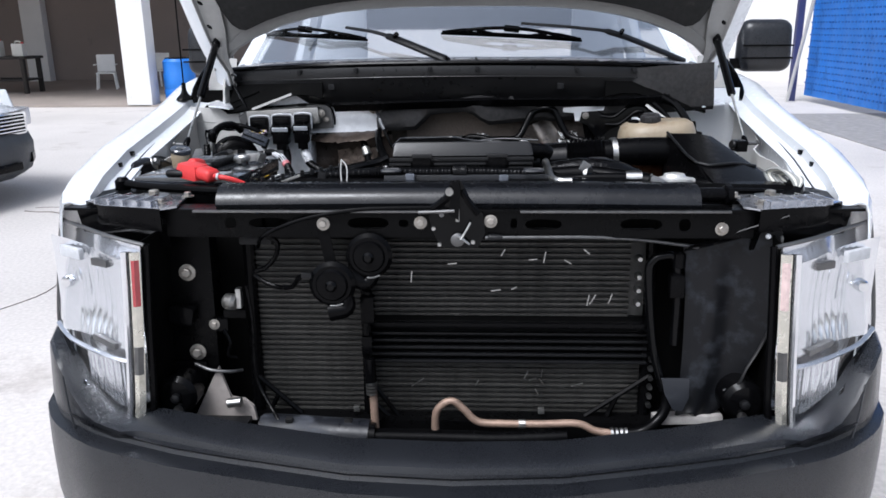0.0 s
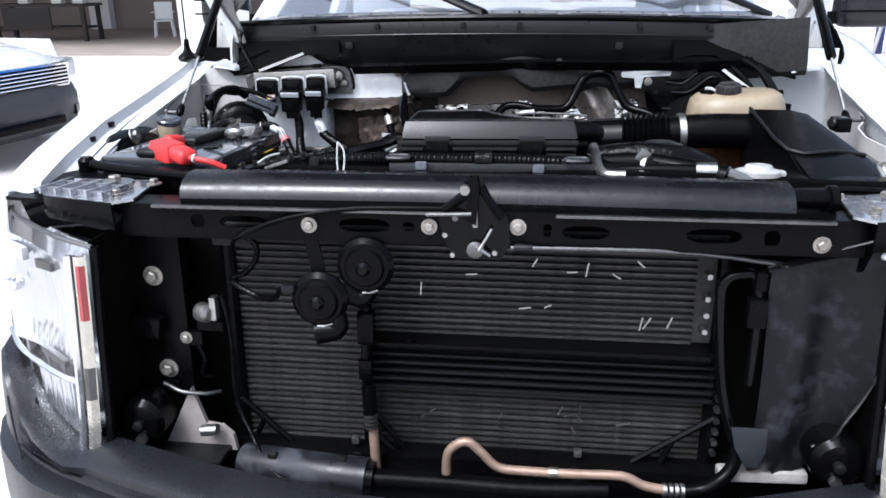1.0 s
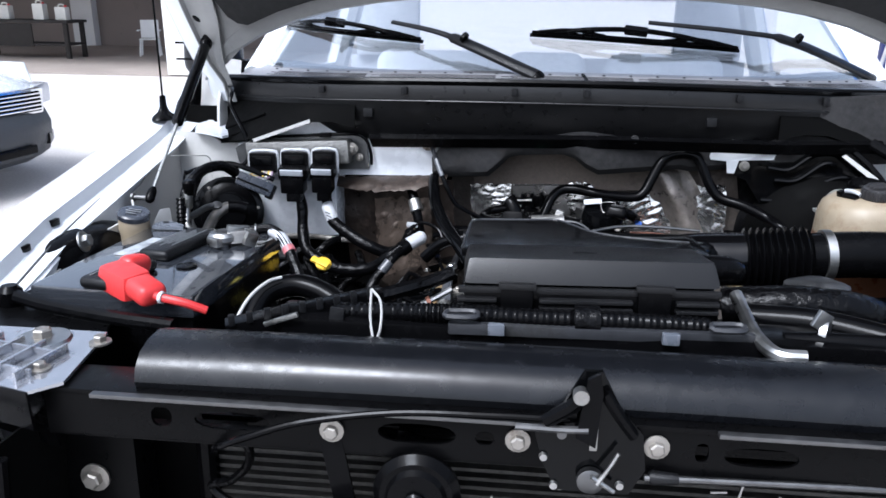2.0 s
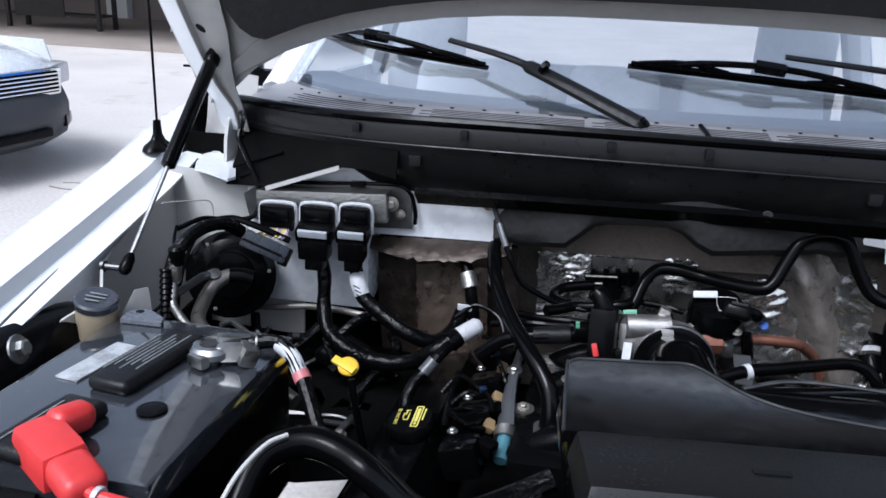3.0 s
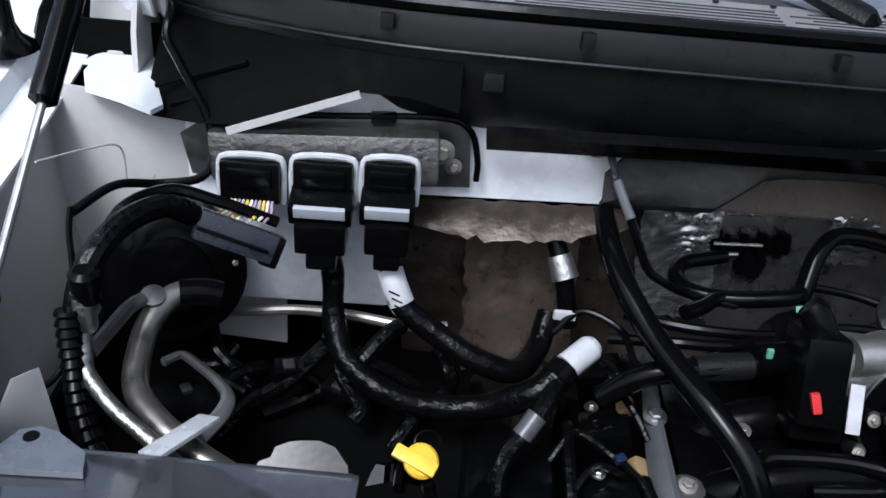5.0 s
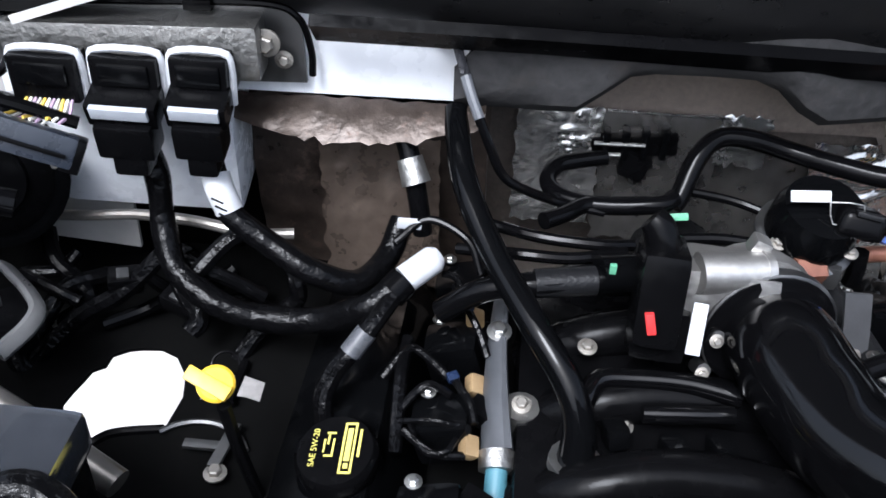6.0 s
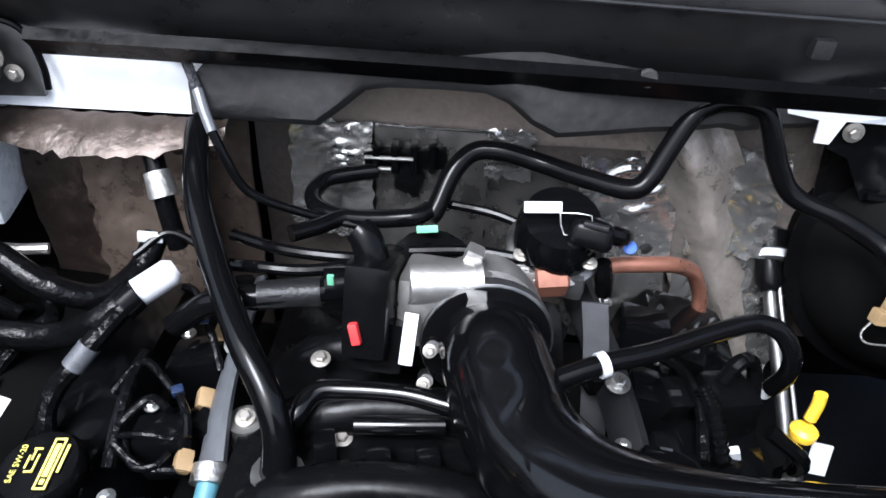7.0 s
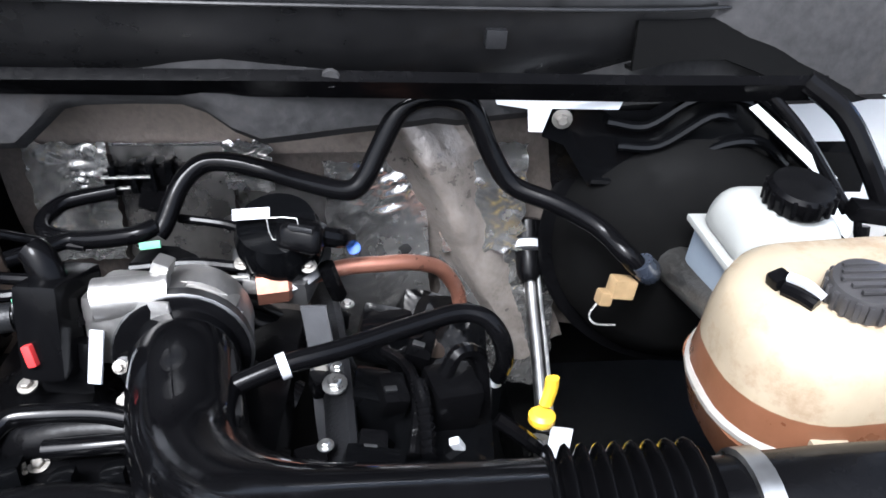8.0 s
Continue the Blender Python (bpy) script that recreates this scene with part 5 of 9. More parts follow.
# loose dark connector with taped loom
lc = thing("loose_plug", (-0.645, 0.81, 1.16), "loose blue-grey plug on a taped wiring loom", "connector")
part("plug", box((-0.645, 0.836, 1.164), (0.078, 0.020, 0.030), 0.005, (-18, 24, 12)), GREYBLUE, lc)
part("plug_side", box((-0.614, 0.846, 1.146), (0.018, 0.026, 0.032), 0.004, (-18, 24, 12)), BLACK, lc)
part("plug_rib", box((-0.645, 0.8235, 1.166), (0.070, 0.002, 0.004), 0.001, (-18, 24, 12)), BLACK, lc)
part("loom", tube([(-0.682, 0.828, 1.188), (-0.70, 0.80, 1.208), (-0.725, 0.76, 1.205), (-0.74, 0.72, 1.18), (-0.745, 0.70, 1.13), (-0.74, 0.68, 1.06), (-0.73, 0.68, 0.98)], 0.011, 10), TAPE, lc, "black taped loom")
part("loom", tube([(-0.61, 0.86, 1.17), (-0.665, 0.845, 1.196), (-0.71, 0.84, 1.205), (-0.745, 0.80, 1.19), (-0.752, 0.74, 1.12), (-0.75, 0.72, 1.02)], 0.006, 8), RUBBER, lc)
hose("bay_cable", [(-0.775, 1.06, 1.350), (-0.745, 1.00, 1.352), (-0.728, 0.955, 1.345), (-0.727, 0.935, 1.325), (-0.716, 0.930, 1.303), (-0.690, 0.922, 1.252), (-0.683, 0.915, 1.216), (-0.694, 0.905, 1.192), (-0.735, 0.900, 1.184), (-0.77, 0.875, 1.190), (-0.79, 0.82, 1.185)], 0.0045, RUBBER, "thin black cable hanging from the cowl", "cable")
solo("white_brace", plate([(-0.664, 0.890, 1.252), (-0.537, 0.893, 1.298), (-0.535, 0.893, 1.291), (-0.662, 0.890, 1.245)], (0, 0.003, 0)), PRIMER, "narrow white painted brace strip", "brace", "brace strips")
hose("corrugated_loom", [(-0.748, 0.70, 1.16), (-0.745, 0.69, 1.12), (-0.735, 0.67, 1.08), (-0.71, 0.64, 1.04)], ribbed(0.010, 14, 0.14), RUBBER, "purple-black corrugated loom tube", "loom", n=14)
hose("bay_hose", [(-0.79, 0.82, 1.190), (-0.785, 0.80, 1.176), (-0.768, 0.76, 1.157), (-0.757, 0.72, 1.116), (-0.765, 0.70, 1.094), (-0.778, 0.68, 1.088)], 0.0028, RUBBER, "thin black cable on the inner panel", "cable")
# black drum stands in for dark hoses and murk at the firewall
bw = thing("dark_filler_drum", (-0.74, 0.93, 1.0), "round black drum standing in for dark murk by the firewall", "blower")
BWX = Vector((0.3, -1, 0.2)).normalized()
BWC = Vector((-0.74, 0.93, 1.08))
part("housing", lathe(BWC, BWX, [(0.075, 0), (0.075, 0.042), (0.072, 0.048)], 28), BLACK, bw)
part("rim", lathe(BWC + BWX * 0.043, BWX, [(0.070, 0), (0.078, 0.001), (0.078, 0.006), (0.070, 0.008)], 28), GLOSS, bw)
part("cover", lathe(BWC + BWX * 0.045, BWX, [(0.071, 0), (0.062, 0.008), (0.042, 0.012), (0.040, 0.016), (0.020, 0.018)], 28), BLACK, bw)
for a in (0.4, 2.5, 4.6):
    u, w = BWX.orthogonal().normalized(), BWX.cross(BWX.orthogonal().normalized())
    part("screw", bolt(BWC + BWX * 0.049 + (u * math.cos(a) + w * math.sin(a)) * 0.066, BWX, 0.004), BOLT, bw)

# harness
SEAT = ENGINE_SEAT
hz = thing("main_wiring_loom", (-0.50, 0.82, 1.0), "thick black taped wiring loom with white label sleeves", "wiring loom")
part("branch", tube([(-0.566, 0.866, 1.160), (-0.556, 0.866, 1.145), (-0.551, 0.858, 1.113), (-0.549, 0.843, 1.070), (-0.530, 0.815, 1.038), (-0.480, 0.797, 1.013), (-0.430, 0.800, 1.000), (-0.377, 0.798, 1.010), (-0.335, 0.792, 1.038), (-0.306, 0.812, 1.054)], lambda k: 0.0108 + 0.003 * min(1.0, k * 1.6) + 0.0008 * math.sin(40 * k), 12), TAPE, hz, "taped loom arm")
part("branch", tube([(-0.499, 0.868, 1.165), (-0.495, 0.862, 1.148), (-0.485, 0.846, 1.122), (-0.475, 0.838, 1.098), (-0.436, 0.828, 1.071), (-0.393, 0.818, 1.050), (-0.355, 0.832, 1.030), (-0.333, 0.872, 1.032), (-0.322, 0.905, 1.055)], lambda k: 0.0105 + 0.0025 * min(1.0, k * 1.8), 12), TAPE, hz, "taped loom arm")
part("label_sleeve", tube([(-0.4895, 0.853, 1.131), (-0.484, 0.845, 1.119), (-0.476, 0.839, 1.101)], 0.0136, 14), LABELW, hz, "white printed label sleeve")
for i in range(3):
    part("label_print", box((-0.482 + 0.003 * i, 0.8300 - 0.002 * i, 1.118 - 0.007 * i), (0.012, 0.001, 0.0018), 0, (-15, 25, 0)), GREYP, hz)
part("cap_sleeve", tube([(-0.306, 0.814, 1.054), (-0.291, 0.827, 1.060), (-0.276, 0.840, 1.066)], lambda k: 0.0140 * (1 - 0.35 * max(0, k - 0.85) / 0.15), 14), LABELW, hz, "white plastic cap on the loom end")
part("branch", tube([(-0.306, 0.813, 1.054), (-0.318, 0.788, 1.046), (-0.331, 0.764, 1.036), (-0.345, 0.750, 1.020), (-0.360, 0.738, 1.004), (-0.368, 0.722, 0.985), (-0.366, 0.708, 0.965)], 0.0095, 10), TAPE, hz, "taped loom arm")
part("band", tube([(-0.317, 0.799, 1.048), (-0.307, 0.812, 1.054)], 0.0160, 12), RUBBER, hz)
part("stripe_sleeve", tube([(-0.333, 0.762, 1.034), (-0.347, 0.748, 1.018)], 0.0105, 12), mat("grey_striped", (0.06, 0.063, 0.07), 0.25), hz, "grey sleeve")
part("branch", tube([(-0.535, 0.815, 1.012), (-0.50, 0.86, 1.04), (-0.48, 0.88, 1.045)], 0.009, 8), TAPE, hz)
part("branch", tube([(-0.562, 0.85, 1.03), (-0.60, 0.82, 1.0), (-0.64, 0.80, 0.98), (-0.68, 0.76, 0.95)], 0.010, 8), TAPE, hz)
SEAT = Matrix()
hose("firewall_pipe", [(-0.70, 0.935, 1.012), (-0.654, 0.930, 1.018), (-0.60, 0.925, 1.027), (-0.54, 0.915, 1.031), (-0.473, 0.900, 1.031), (-0.43, 0.905, 1.030)], 0.0060, mat("dull_steel_pipe", (0.30, 0.28, 0.255), 0.4, 0.7, vary=0.3), "dull steel pipe along the firewall", "pipe")
ds = thing("engine_dipstick", (-0.465, 0.675, 0.85), "yellow looped engine dipstick handle", "dipstick")
part("handle", lathe((-0.458, 0.676, 1.042), (0.25, -0.55, 0.8), [(0.0145, 0), (0.0155, 0.002), (0.0155, 0.006), (0.013, 0.008)], 22), YELLOW, ds, "round yellow paddle")
part("grip", box((-0.4625, 0.6705, 1.049), (0.040, 0.0125, 0.006), 0.002, (28, 14, -22)), YELLOW, ds)
part("ring", tube([(-0.452 + 0.011 * math.cos(a), 0.690 + 0.008 * math.sin(a), 1.052 + 0.006 * math.sin(a)) for a in [0.5 * k for k in range(8)]], 0.0013, 6), BLACK, ds)
part("tube", tube([(-0.45, 0.665, 1.03), (-0.44, 0.66, 0.98), (-0.42, 0.66, 0.88), (-0.40, 0.66, 0.75)], 0.006, 8), BLACK, ds, "thin black dipstick tube")

# ---------------------------------------------------------------- firewall insulation
def wavy(x0, x1, z0, z1, y0, amp, nx, nz, seed, scale=9.0, lean=0.0):
    """A rumpled sheet in front of the firewall."""
    rows = []
    for i in range(nx + 1):
        r = []
        for k in range(nz + 1):
            x, z = x0 + (x1 - x0) * i / nx, z0 + (z1 - z0) * k / nz
            r.append((x, y0 + lean * (z - z0) + amp * noise.noise((x * scale, z * scale, seed)) + amp * 0.4 * noise.noise((x * scale * 3, z * scale * 3, seed + 5)), z))
        rows.append(r)
    return sheet(rows, None, 0.004)


def crumpled(name, x0, x1, z0, z1, y0, parent, seed, cell=0.0023, amp=0.0034, label="crinkled silver foil", lean=0.14, material=None, turn=20):
    """Foil with sharp facets and creases that run one way, soft swells and an uneven outline."""
    nx, nz = max(3, int((x1 - x0) / cell)), max(3, int((z1 - z0) / cell))
    ca, sa = math.cos(radians(turn)), math.sin(radians(turn))

    def facet(a, b, s):
        d = noise.voronoi((a, b, s), distance_metric="DISTANCE")[0]
        return min(1.0, d[1] - d[0])

    rows = []
    for i in range(nx + 1):
        col = []
        for k in range(nz + 1):
            u, w = i / nx, k / nz
            ragged = 0.007 * noise.noise((u * 9, w * 9, seed + 7))
            x, z = x0 + (x1 - x0) * u + ragged * (abs(u - 0.5) > 0.45), z0 + (z1 - z0) * w + ragged * (abs(w - 0.5) > 0.45)
            a, b = x * ca + z * sa + 0.008 * noise.noise((x * 25, z * 25, seed)), -x * sa + z * ca + 0.008 * noise.noise((x * 30, z * 30, seed + 3))
            patch = 0.30 + 0.70 * max(0.0, min(1.0, 0.5 + 1.8 * noise.noise((x * 13, z * 13, seed + 4))))
            h = 1.5 * facet(a * 26, b * 66, seed) + 0.5 * facet(a * 80, b * 190, seed + 1)
            col.append((x, y0 - lean * (z1 - z) + 0.006 * noise.noise((x * 11, z * 11, seed)) - amp * patch * h, z))
        rows.append(col)
    return part(name, sheet(rows), material or FOIL, parent, label)


SEAT = ENGINE_SEAT
ins = thing("firewall_insulation", (0, 1.02, 0.75), "crinkled silver foil and felt insulation on the firewall", "insulation")
PALE_FELT = mat("beige_worn_felt", (0.155, 0.128, 0.108), 0.85, vary=0.25, bump=0.4, grain=160, dirt=(0.09, 0.074, 0.062), dirt_amount=0.4, blotch=11)
WORN_FOIL = mat("worn_pale_foil", (0.27, 0.24, 0.215), 0.36, 0.6, vary=0.35, grain=90, bump=0.5, dirt=(0.17, 0.145, 0.125), dirt_amount=0.4, blotch=13)
DULL_ALLOY = mat("dull_soiled_alloy", (0.24, 0.23, 0.22), 0.3, 0.9, vary=0.25, grain=50, bump=0.15, dirt=(0.12, 0.105, 0.095), dirt_amount=0.35, blotch=9)
part("felt_blanket", wavy(-0.26, 0.44, 0.84, 1.215, 1.070, 0.008, 34, 20, 1.0), FELT, ins, "grey-brown felt blanket")
part("felt_band", wavy(-0.205, 0.185, 1.108, 1.20, 1.052, 0.004, 30, 8, 6.0), PALE_FELT, ins, "beige felt band under the dash mat")
crumpled("foil_sheet", -0.212, -0.118, 0.985, 1.128, 1.040, ins, 10, turn=12)
crumpled("plain_panel", -0.116, 0.012, 0.96, 1.124, 1.044, ins, 4, 0.004, 0.0006, "soiled dull alloy sheet", 0.1, DULL_ALLOY)
part("panel_hem", tube([(-0.114, 1.040, 1.125), (-0.05, 1.038, 1.125), (0.01, 1.040, 1.124)], 0.0018, 6), FOIL, ins, "bright folded hem")
crumpled("foil_sheet", 0.008, 0.062, 1.070, 1.128, 1.042, ins, 43, turn=-10)
crumpled("plain_panel", 0.012, 0.20, 0.93, 1.075, 1.050, ins, 14, 0.004, 0.0012, "soiled dull alloy sheet", 0.1, DULL_ALLOY, 40)
crumpled("foil_sheet", 0.115, 0.232, 0.86, 1.098, 1.048, ins, 49, 0.0030, 0.0034, turn=35)
crumpled("foil_sheet", 0.248, 0.345, 0.985, 1.118, 1.050, ins, 60, turn=-24)
crumpled("foil_sheet", 0.245, 0.385, 0.78, 1.000, 1.046, ins, 71, 0.0026, 0.0060, turn=68)
# the tunnel's ridge: a soft swelling that runs down across the blanket
ridge = []
for k in range(25):
    w = k / 24
    cx, cz = 0.206 + 0.140 * w ** 0.85 + 0.004 * math.sin(9 * w), 1.150 - 0.33 * w
    half, tuck = 0.030 + 0.006 * w, 0.055 * max(0.0, 0.16 - w)
    ridge.append([(cx + half * u * 1.25, 1.047 + tuck - 0.030 * math.exp(-2.4 * u * u) + 0.006 * noise.noise((u * 2.4, w * 9, 3)) + 0.0032 * abs(noise.noise((u * 7, w * 30, 5))), cz + 0.012 * u) for u in [-1.25 + 0.125 * n for n in range(21)]])
part("tunnel_ridge", sheet(ridge), WORN_FOIL, ins, "worn foil-faced ridge")
part("fastener", lathe((0.205, 1.036, 0.985), (0, -1, 0.1), [(0.014, 0), (0.012, 0.004), (0.004, 0.006)], 16), ALU_DARK, ins)

mt = thing("dash_mat", (0.15, 0.95, 1.15), "soft dark grey dash mat under the cowl", "dash mat")
mrows = []
for i in range(45):
    x = -0.275 + i * 0.0235
    zb = 1.172 if x < -0.155 else (1.172 + (x + 0.155) / 0.05 * 0.045 if x < -0.105 else (1.217 if x < 0.02 else (1.217 - (x - 0.02) / 0.05 * 0.045 if x < 0.07 else 1.172)))
    if x > 0.25:
        zb = 1.165
    y = 0.948 + 0.26 * max(0, x - 0.06) - 0.18 * max(0, x - 0.36) + 0.006 * noise.noise((x * 12, 0, 2))
    zt = 1.30 if x > -0.19 else 1.212 + (x + 0.275) * 1.03 + 0.006 * noise.noise((x * 60, 3, 1))
    mrows.append([(x, y + 0.055, zb - 0.004), (x, y + 0.012, zb - 0.003), (x, y, zb + 0.008), (x, y - 0.004, zb + (zt - zb) * 0.25), (x, y, zb + (zt - zb) * 0.62), (x, y, zt)])
part("mat", sheet(mrows, None, 0.005), FELT_DARK, mt)
low = sheet([[(-0.40, 0.910, 1.270), (-0.40, 0.930, 1.248)], [(-0.2, 0.925, 1.262), (-0.2, 0.945, 1.240)], [(0.1, 0.940, 1.25), (0.1, 0.955, 1.228)], [(0.45, 0.985, 1.222), (0.45, 0.995, 1.200)], [(0.62, 0.985, 1.22), (0.62, 0.995, 1.20)]], None, 0.012)
part("lower_lip", low, BLACK, mt, "black rubber lip over the mat")
part("grey_strip", box((-0.235, 0.945, 1.262), (0.06, 0.008, 0.03), 0.003, (0, 20, 0)), PRIMER, mt, "worn pale edge")
for x, z in ((-0.03, 1.243), (0.15, 1.24)):
    part("fastener", lathe((x, 0.944, z), (0, -1, 0), [(0.009, 0), (0.008, 0.004)], 12), FELT_DARK, mt)

sh = thing("rusty_heat_shield", (-0.37, 0.93, 0.95), "brown rusty heat shield with torn edge", "heat shield")
frow = []
for i in range(30):
    u = i / 29
    x = -0.505 + 0.262 * u
    bow = math.sin(math.pi * min(1, u * 0.9 + 0.06)) ** 0.8
    n1, n2 = noise.noise((x * 38, 1, 1)), noise.noise((x * 90, 2, 7))
    zt, yt = 1.171 + 0.002 * n1, 0.945
    zb, yb = 1.163 - 0.017 * bow + 0.005 * n1 + 0.004 * n2, 0.930 - 0.030 * bow + 0.004 * n2
    frow.append([(x, yt + (yb - yt) * k, zt + (zb - zt) * k ** 1.6 + 0.0035 * noise.noise((x * 60, k * 3, 4))) for k in (0, 0.25, 0.5, 0.75, 0.9, 1.0)])
part("flap", sheet(frow, None, 0.002), BROWN, sh, "mottled torn flap")
part("shield", wavy(-0.50, -0.24, 0.78, 1.15, 0.985, 0.012, 20, 24, 11.0, 12), BROWN, sh)
crumpled("foil_patch", -0.42, -0.29, 0.93, 1.115, 0.968, sh, 12, 0.0034, 0.0028, "soiled crinkled foil patch", 0.1, FOIL_SOILED, 62)
strap = thing("ground_strap", (-0.26, 0.93, 1.1), "braided ground strap with rusty bolt on the firewall", "ground strap")
part("strap", tube([(-0.276, 0.942, 1.247), (-0.270, 0.938, 1.228), (-0.262, 0.932, 1.206)], 0.0052, 8, 6, None, 0.6), mat("dark_braid", (0.045, 0.045, 0.05), 0.4, 0.6, bump=0.8, grain=300), strap, "dark braided end")
part("sleeve", tube([(-0.263, 0.933, 1.208), (-0.256, 0.922, 1.193), (-0.247, 0.911, 1.176)], 0.0052, 10), mat("grey_sleeve", (0.085, 0.09, 0.10), 0.35, vary=0.2), strap, "grey sleeve")
part("cable", tube([(-0.248, 0.912, 1.178), (-0.236, 0.906, 1.150), (-0.223, 0.905, 1.121), (-0.204, 0.910, 1.103), (-0.160, 0.930, 1.074), (-0.115, 0.93, 1.066)], 0.0048, 10), RUBBER, strap)
part("rust_stain", lathe((-0.276, 0.9545, 1.247), (0, -1, 0), [(0.022, 0), (0.016, 0.0008)], 16, None, (1.25, 0.9)), mat("rust_bloom", (0.16, 0.10, 0.062), 0.8, vary=0.5, dirt=(0.55, 0.52, 0.48), dirt_amount=0.6, blotch=30), strap, "rust bloom on white paint")
part("lug", bolt((-0.283, 0.945, 1.247), (0, -1, 0), 0.010), BROWN, strap, "rusty bolt")
# black discs stand in for the dark holes in the panels
solo("panel_plug", lathe((-0.405, 0.956, 1.20), (0, -1, 0), [(0.006, 0), (0.006, 0.002), (0.003, 0.003)], 12), BLACK, "small black disc for a dark hole in the white panel", "plug")
solo("panel_plug", lathe((-0.761, 0.976, 1.199), (0.3, -1, 0), [(0.009, 0), (0.009, 0.003), (0.004, 0.004)], 14), BLACK, "small black disc for a dark hole in the pale panel", "plug")

# ---------------------------------------------------------------- engine
eng = thing("engine", (-0.05, 0.7, 0.62), "dark grimy V8 engine with black covers", "engine")
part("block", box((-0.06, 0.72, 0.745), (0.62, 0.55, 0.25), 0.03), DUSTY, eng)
part("front_cover", box((-0.06, 0.44, 0.80), (0.50, 0.07, 0.34), 0.03), GLOSS, eng)
vl = bmesh.new()
box((-0.345, 0.72, 0.905), (0.125, 0.46, 0.11), 0.03, (0, -18, 0), vl, (0.85, 0.97))
part("valve_cover", vl, GLOSS, eng, "black left valve cover")
vr = bmesh.new()
box((0.235, 0.80, 0.895), (0.125, 0.42, 0.11), 0.03, (0, 18, 0), vr, (0.85, 0.97))
part("valve_cover", vr, GLOSS, eng, "black right valve cover")
part("filler_neck", lathe((-0.338, 0.67, 0.915), (-0.12, -0.10, 1), [(0.038, 0), (0.038, 0.045), (0.032, 0.055)], 22), GLOSS, eng)
cap = part("oil_cap", lathe((-0.342, 0.666, 0.968), (-0.10, -0.10, 1), [(0.034, 0), (0.0365, 0.004), (0.0365, 0.016), (0.033, 0.021), (0.016, 0.022)], 28), BLACK, eng, "black oil filler cap with yellow print")
capm = Matrix.Translation((-0.344, 0.664, 0.9915)) @ Vector((-0.10, -0.10, 1)).to_track_quat("Z", "Y").to_matrix().to_4x4() @ Matrix.Rotation(radians(137), 4, "Z") @ Matrix.Scale(0.78, 4)


def on_cap(c, size):
    bm = box((c[0], c[1], 0), (size[0], size[1], 0.0012))
    bmesh.ops.transform(bm, matrix=capm, verts=bm.verts)
    return bm


txt = bpy.data.curves.new("oil_grade", "FONT")
txt.body, txt.size, txt.align_x, txt.extrude = "SAE 5W-20", 0.0098, "CENTER", 0.0004
to = new("oil_grade_text", txt)
to.parent = cap
to.matrix_basis = Matrix.Translation(-BASE[cap.name]) @ capm @ Matrix.Translation((0, 0.020, 0))
txt.materials.append(YELLOW_INK)
for c, s2 in (((0, -0.021), (0.062, 0.0025)), ((0, -0.009), (0.062, 0.0025)), ((-0.030, -0.015), (0.0025, 0.012)), ((0.030, -0.015), (0.0025, 0.012)), ((0.004, -0.015), (0.040, 0.006)), ((-0.022, -0.015), (0.006, 0.005)),
              ((0.006, -0.027), (0.034, 0.003)), ((0.0, 0.002), (0.022, 0.0022)), ((-0.010, 0.006), (0.0022, 0.010)), ((0.010, 0.008), (0.012, 0.0022)), ((0.002, 0.012), (0.016, 0.0022)), ((0.018, 0.006), (0.0022, 0.010))):
    part("cap_print", on_cap(c, s2), YELLOW_INK, cap)
# coils and injector clips along both banks
for s, x0 in ((-1, -0.255), (1, 0.165)):
    for i in range(4):
        y = 0.62 + 0.095 * i
        cl = part("ignition_coil", box((x0 - 0.02 * (s > 0) * -1, y, 0.965), (0.055, 0.045, 0.05), 0.010, (0, s * 14, 0)), GLOSS, eng)
        part("coil_bolt", bolt((x0 - 0.018, y + 0.018, 0.992), (0, 0, 1), 0.005), STEEL, cl)
        part("coil_plug", box((x0 - s * 0.032, y + 0.012, 0.978), (0.026, 0.022, 0.02), 0.004, (0, 10, 25 * s)), BLACK, cl)
for x, y, z in ((-0.232, 0.69, 0.975), (-0.232, 0.752, 0.985), (-0.238, 0.83, 0.995)):
    part("tan_clip", box((x, y, z), (0.015, 0.020, 0.014), 0.004, (20, 30, 15)), TANP, eng, "tan plastic injector clip")
for pts in ([(-0.30, 0.71, 0.985), (-0.275, 0.735, 1.0), (-0.25, 0.72, 1.005)], [(-0.255, 0.75, 1.0), (-0.235, 0.72, 1.0), (-0.228, 0.70, 0.995)], [(-0.26, 0.84, 1.03), (-0.235, 0.80, 1.015), (-0.222, 0.775, 1.0)], [(-0.29, 0.69, 0.99), (-0.262, 0.675, 0.982), (-0.235, 0.68, 0.975)]):
    part("injector_wire", tube(pts, 0.004, 8), TAPE, eng)
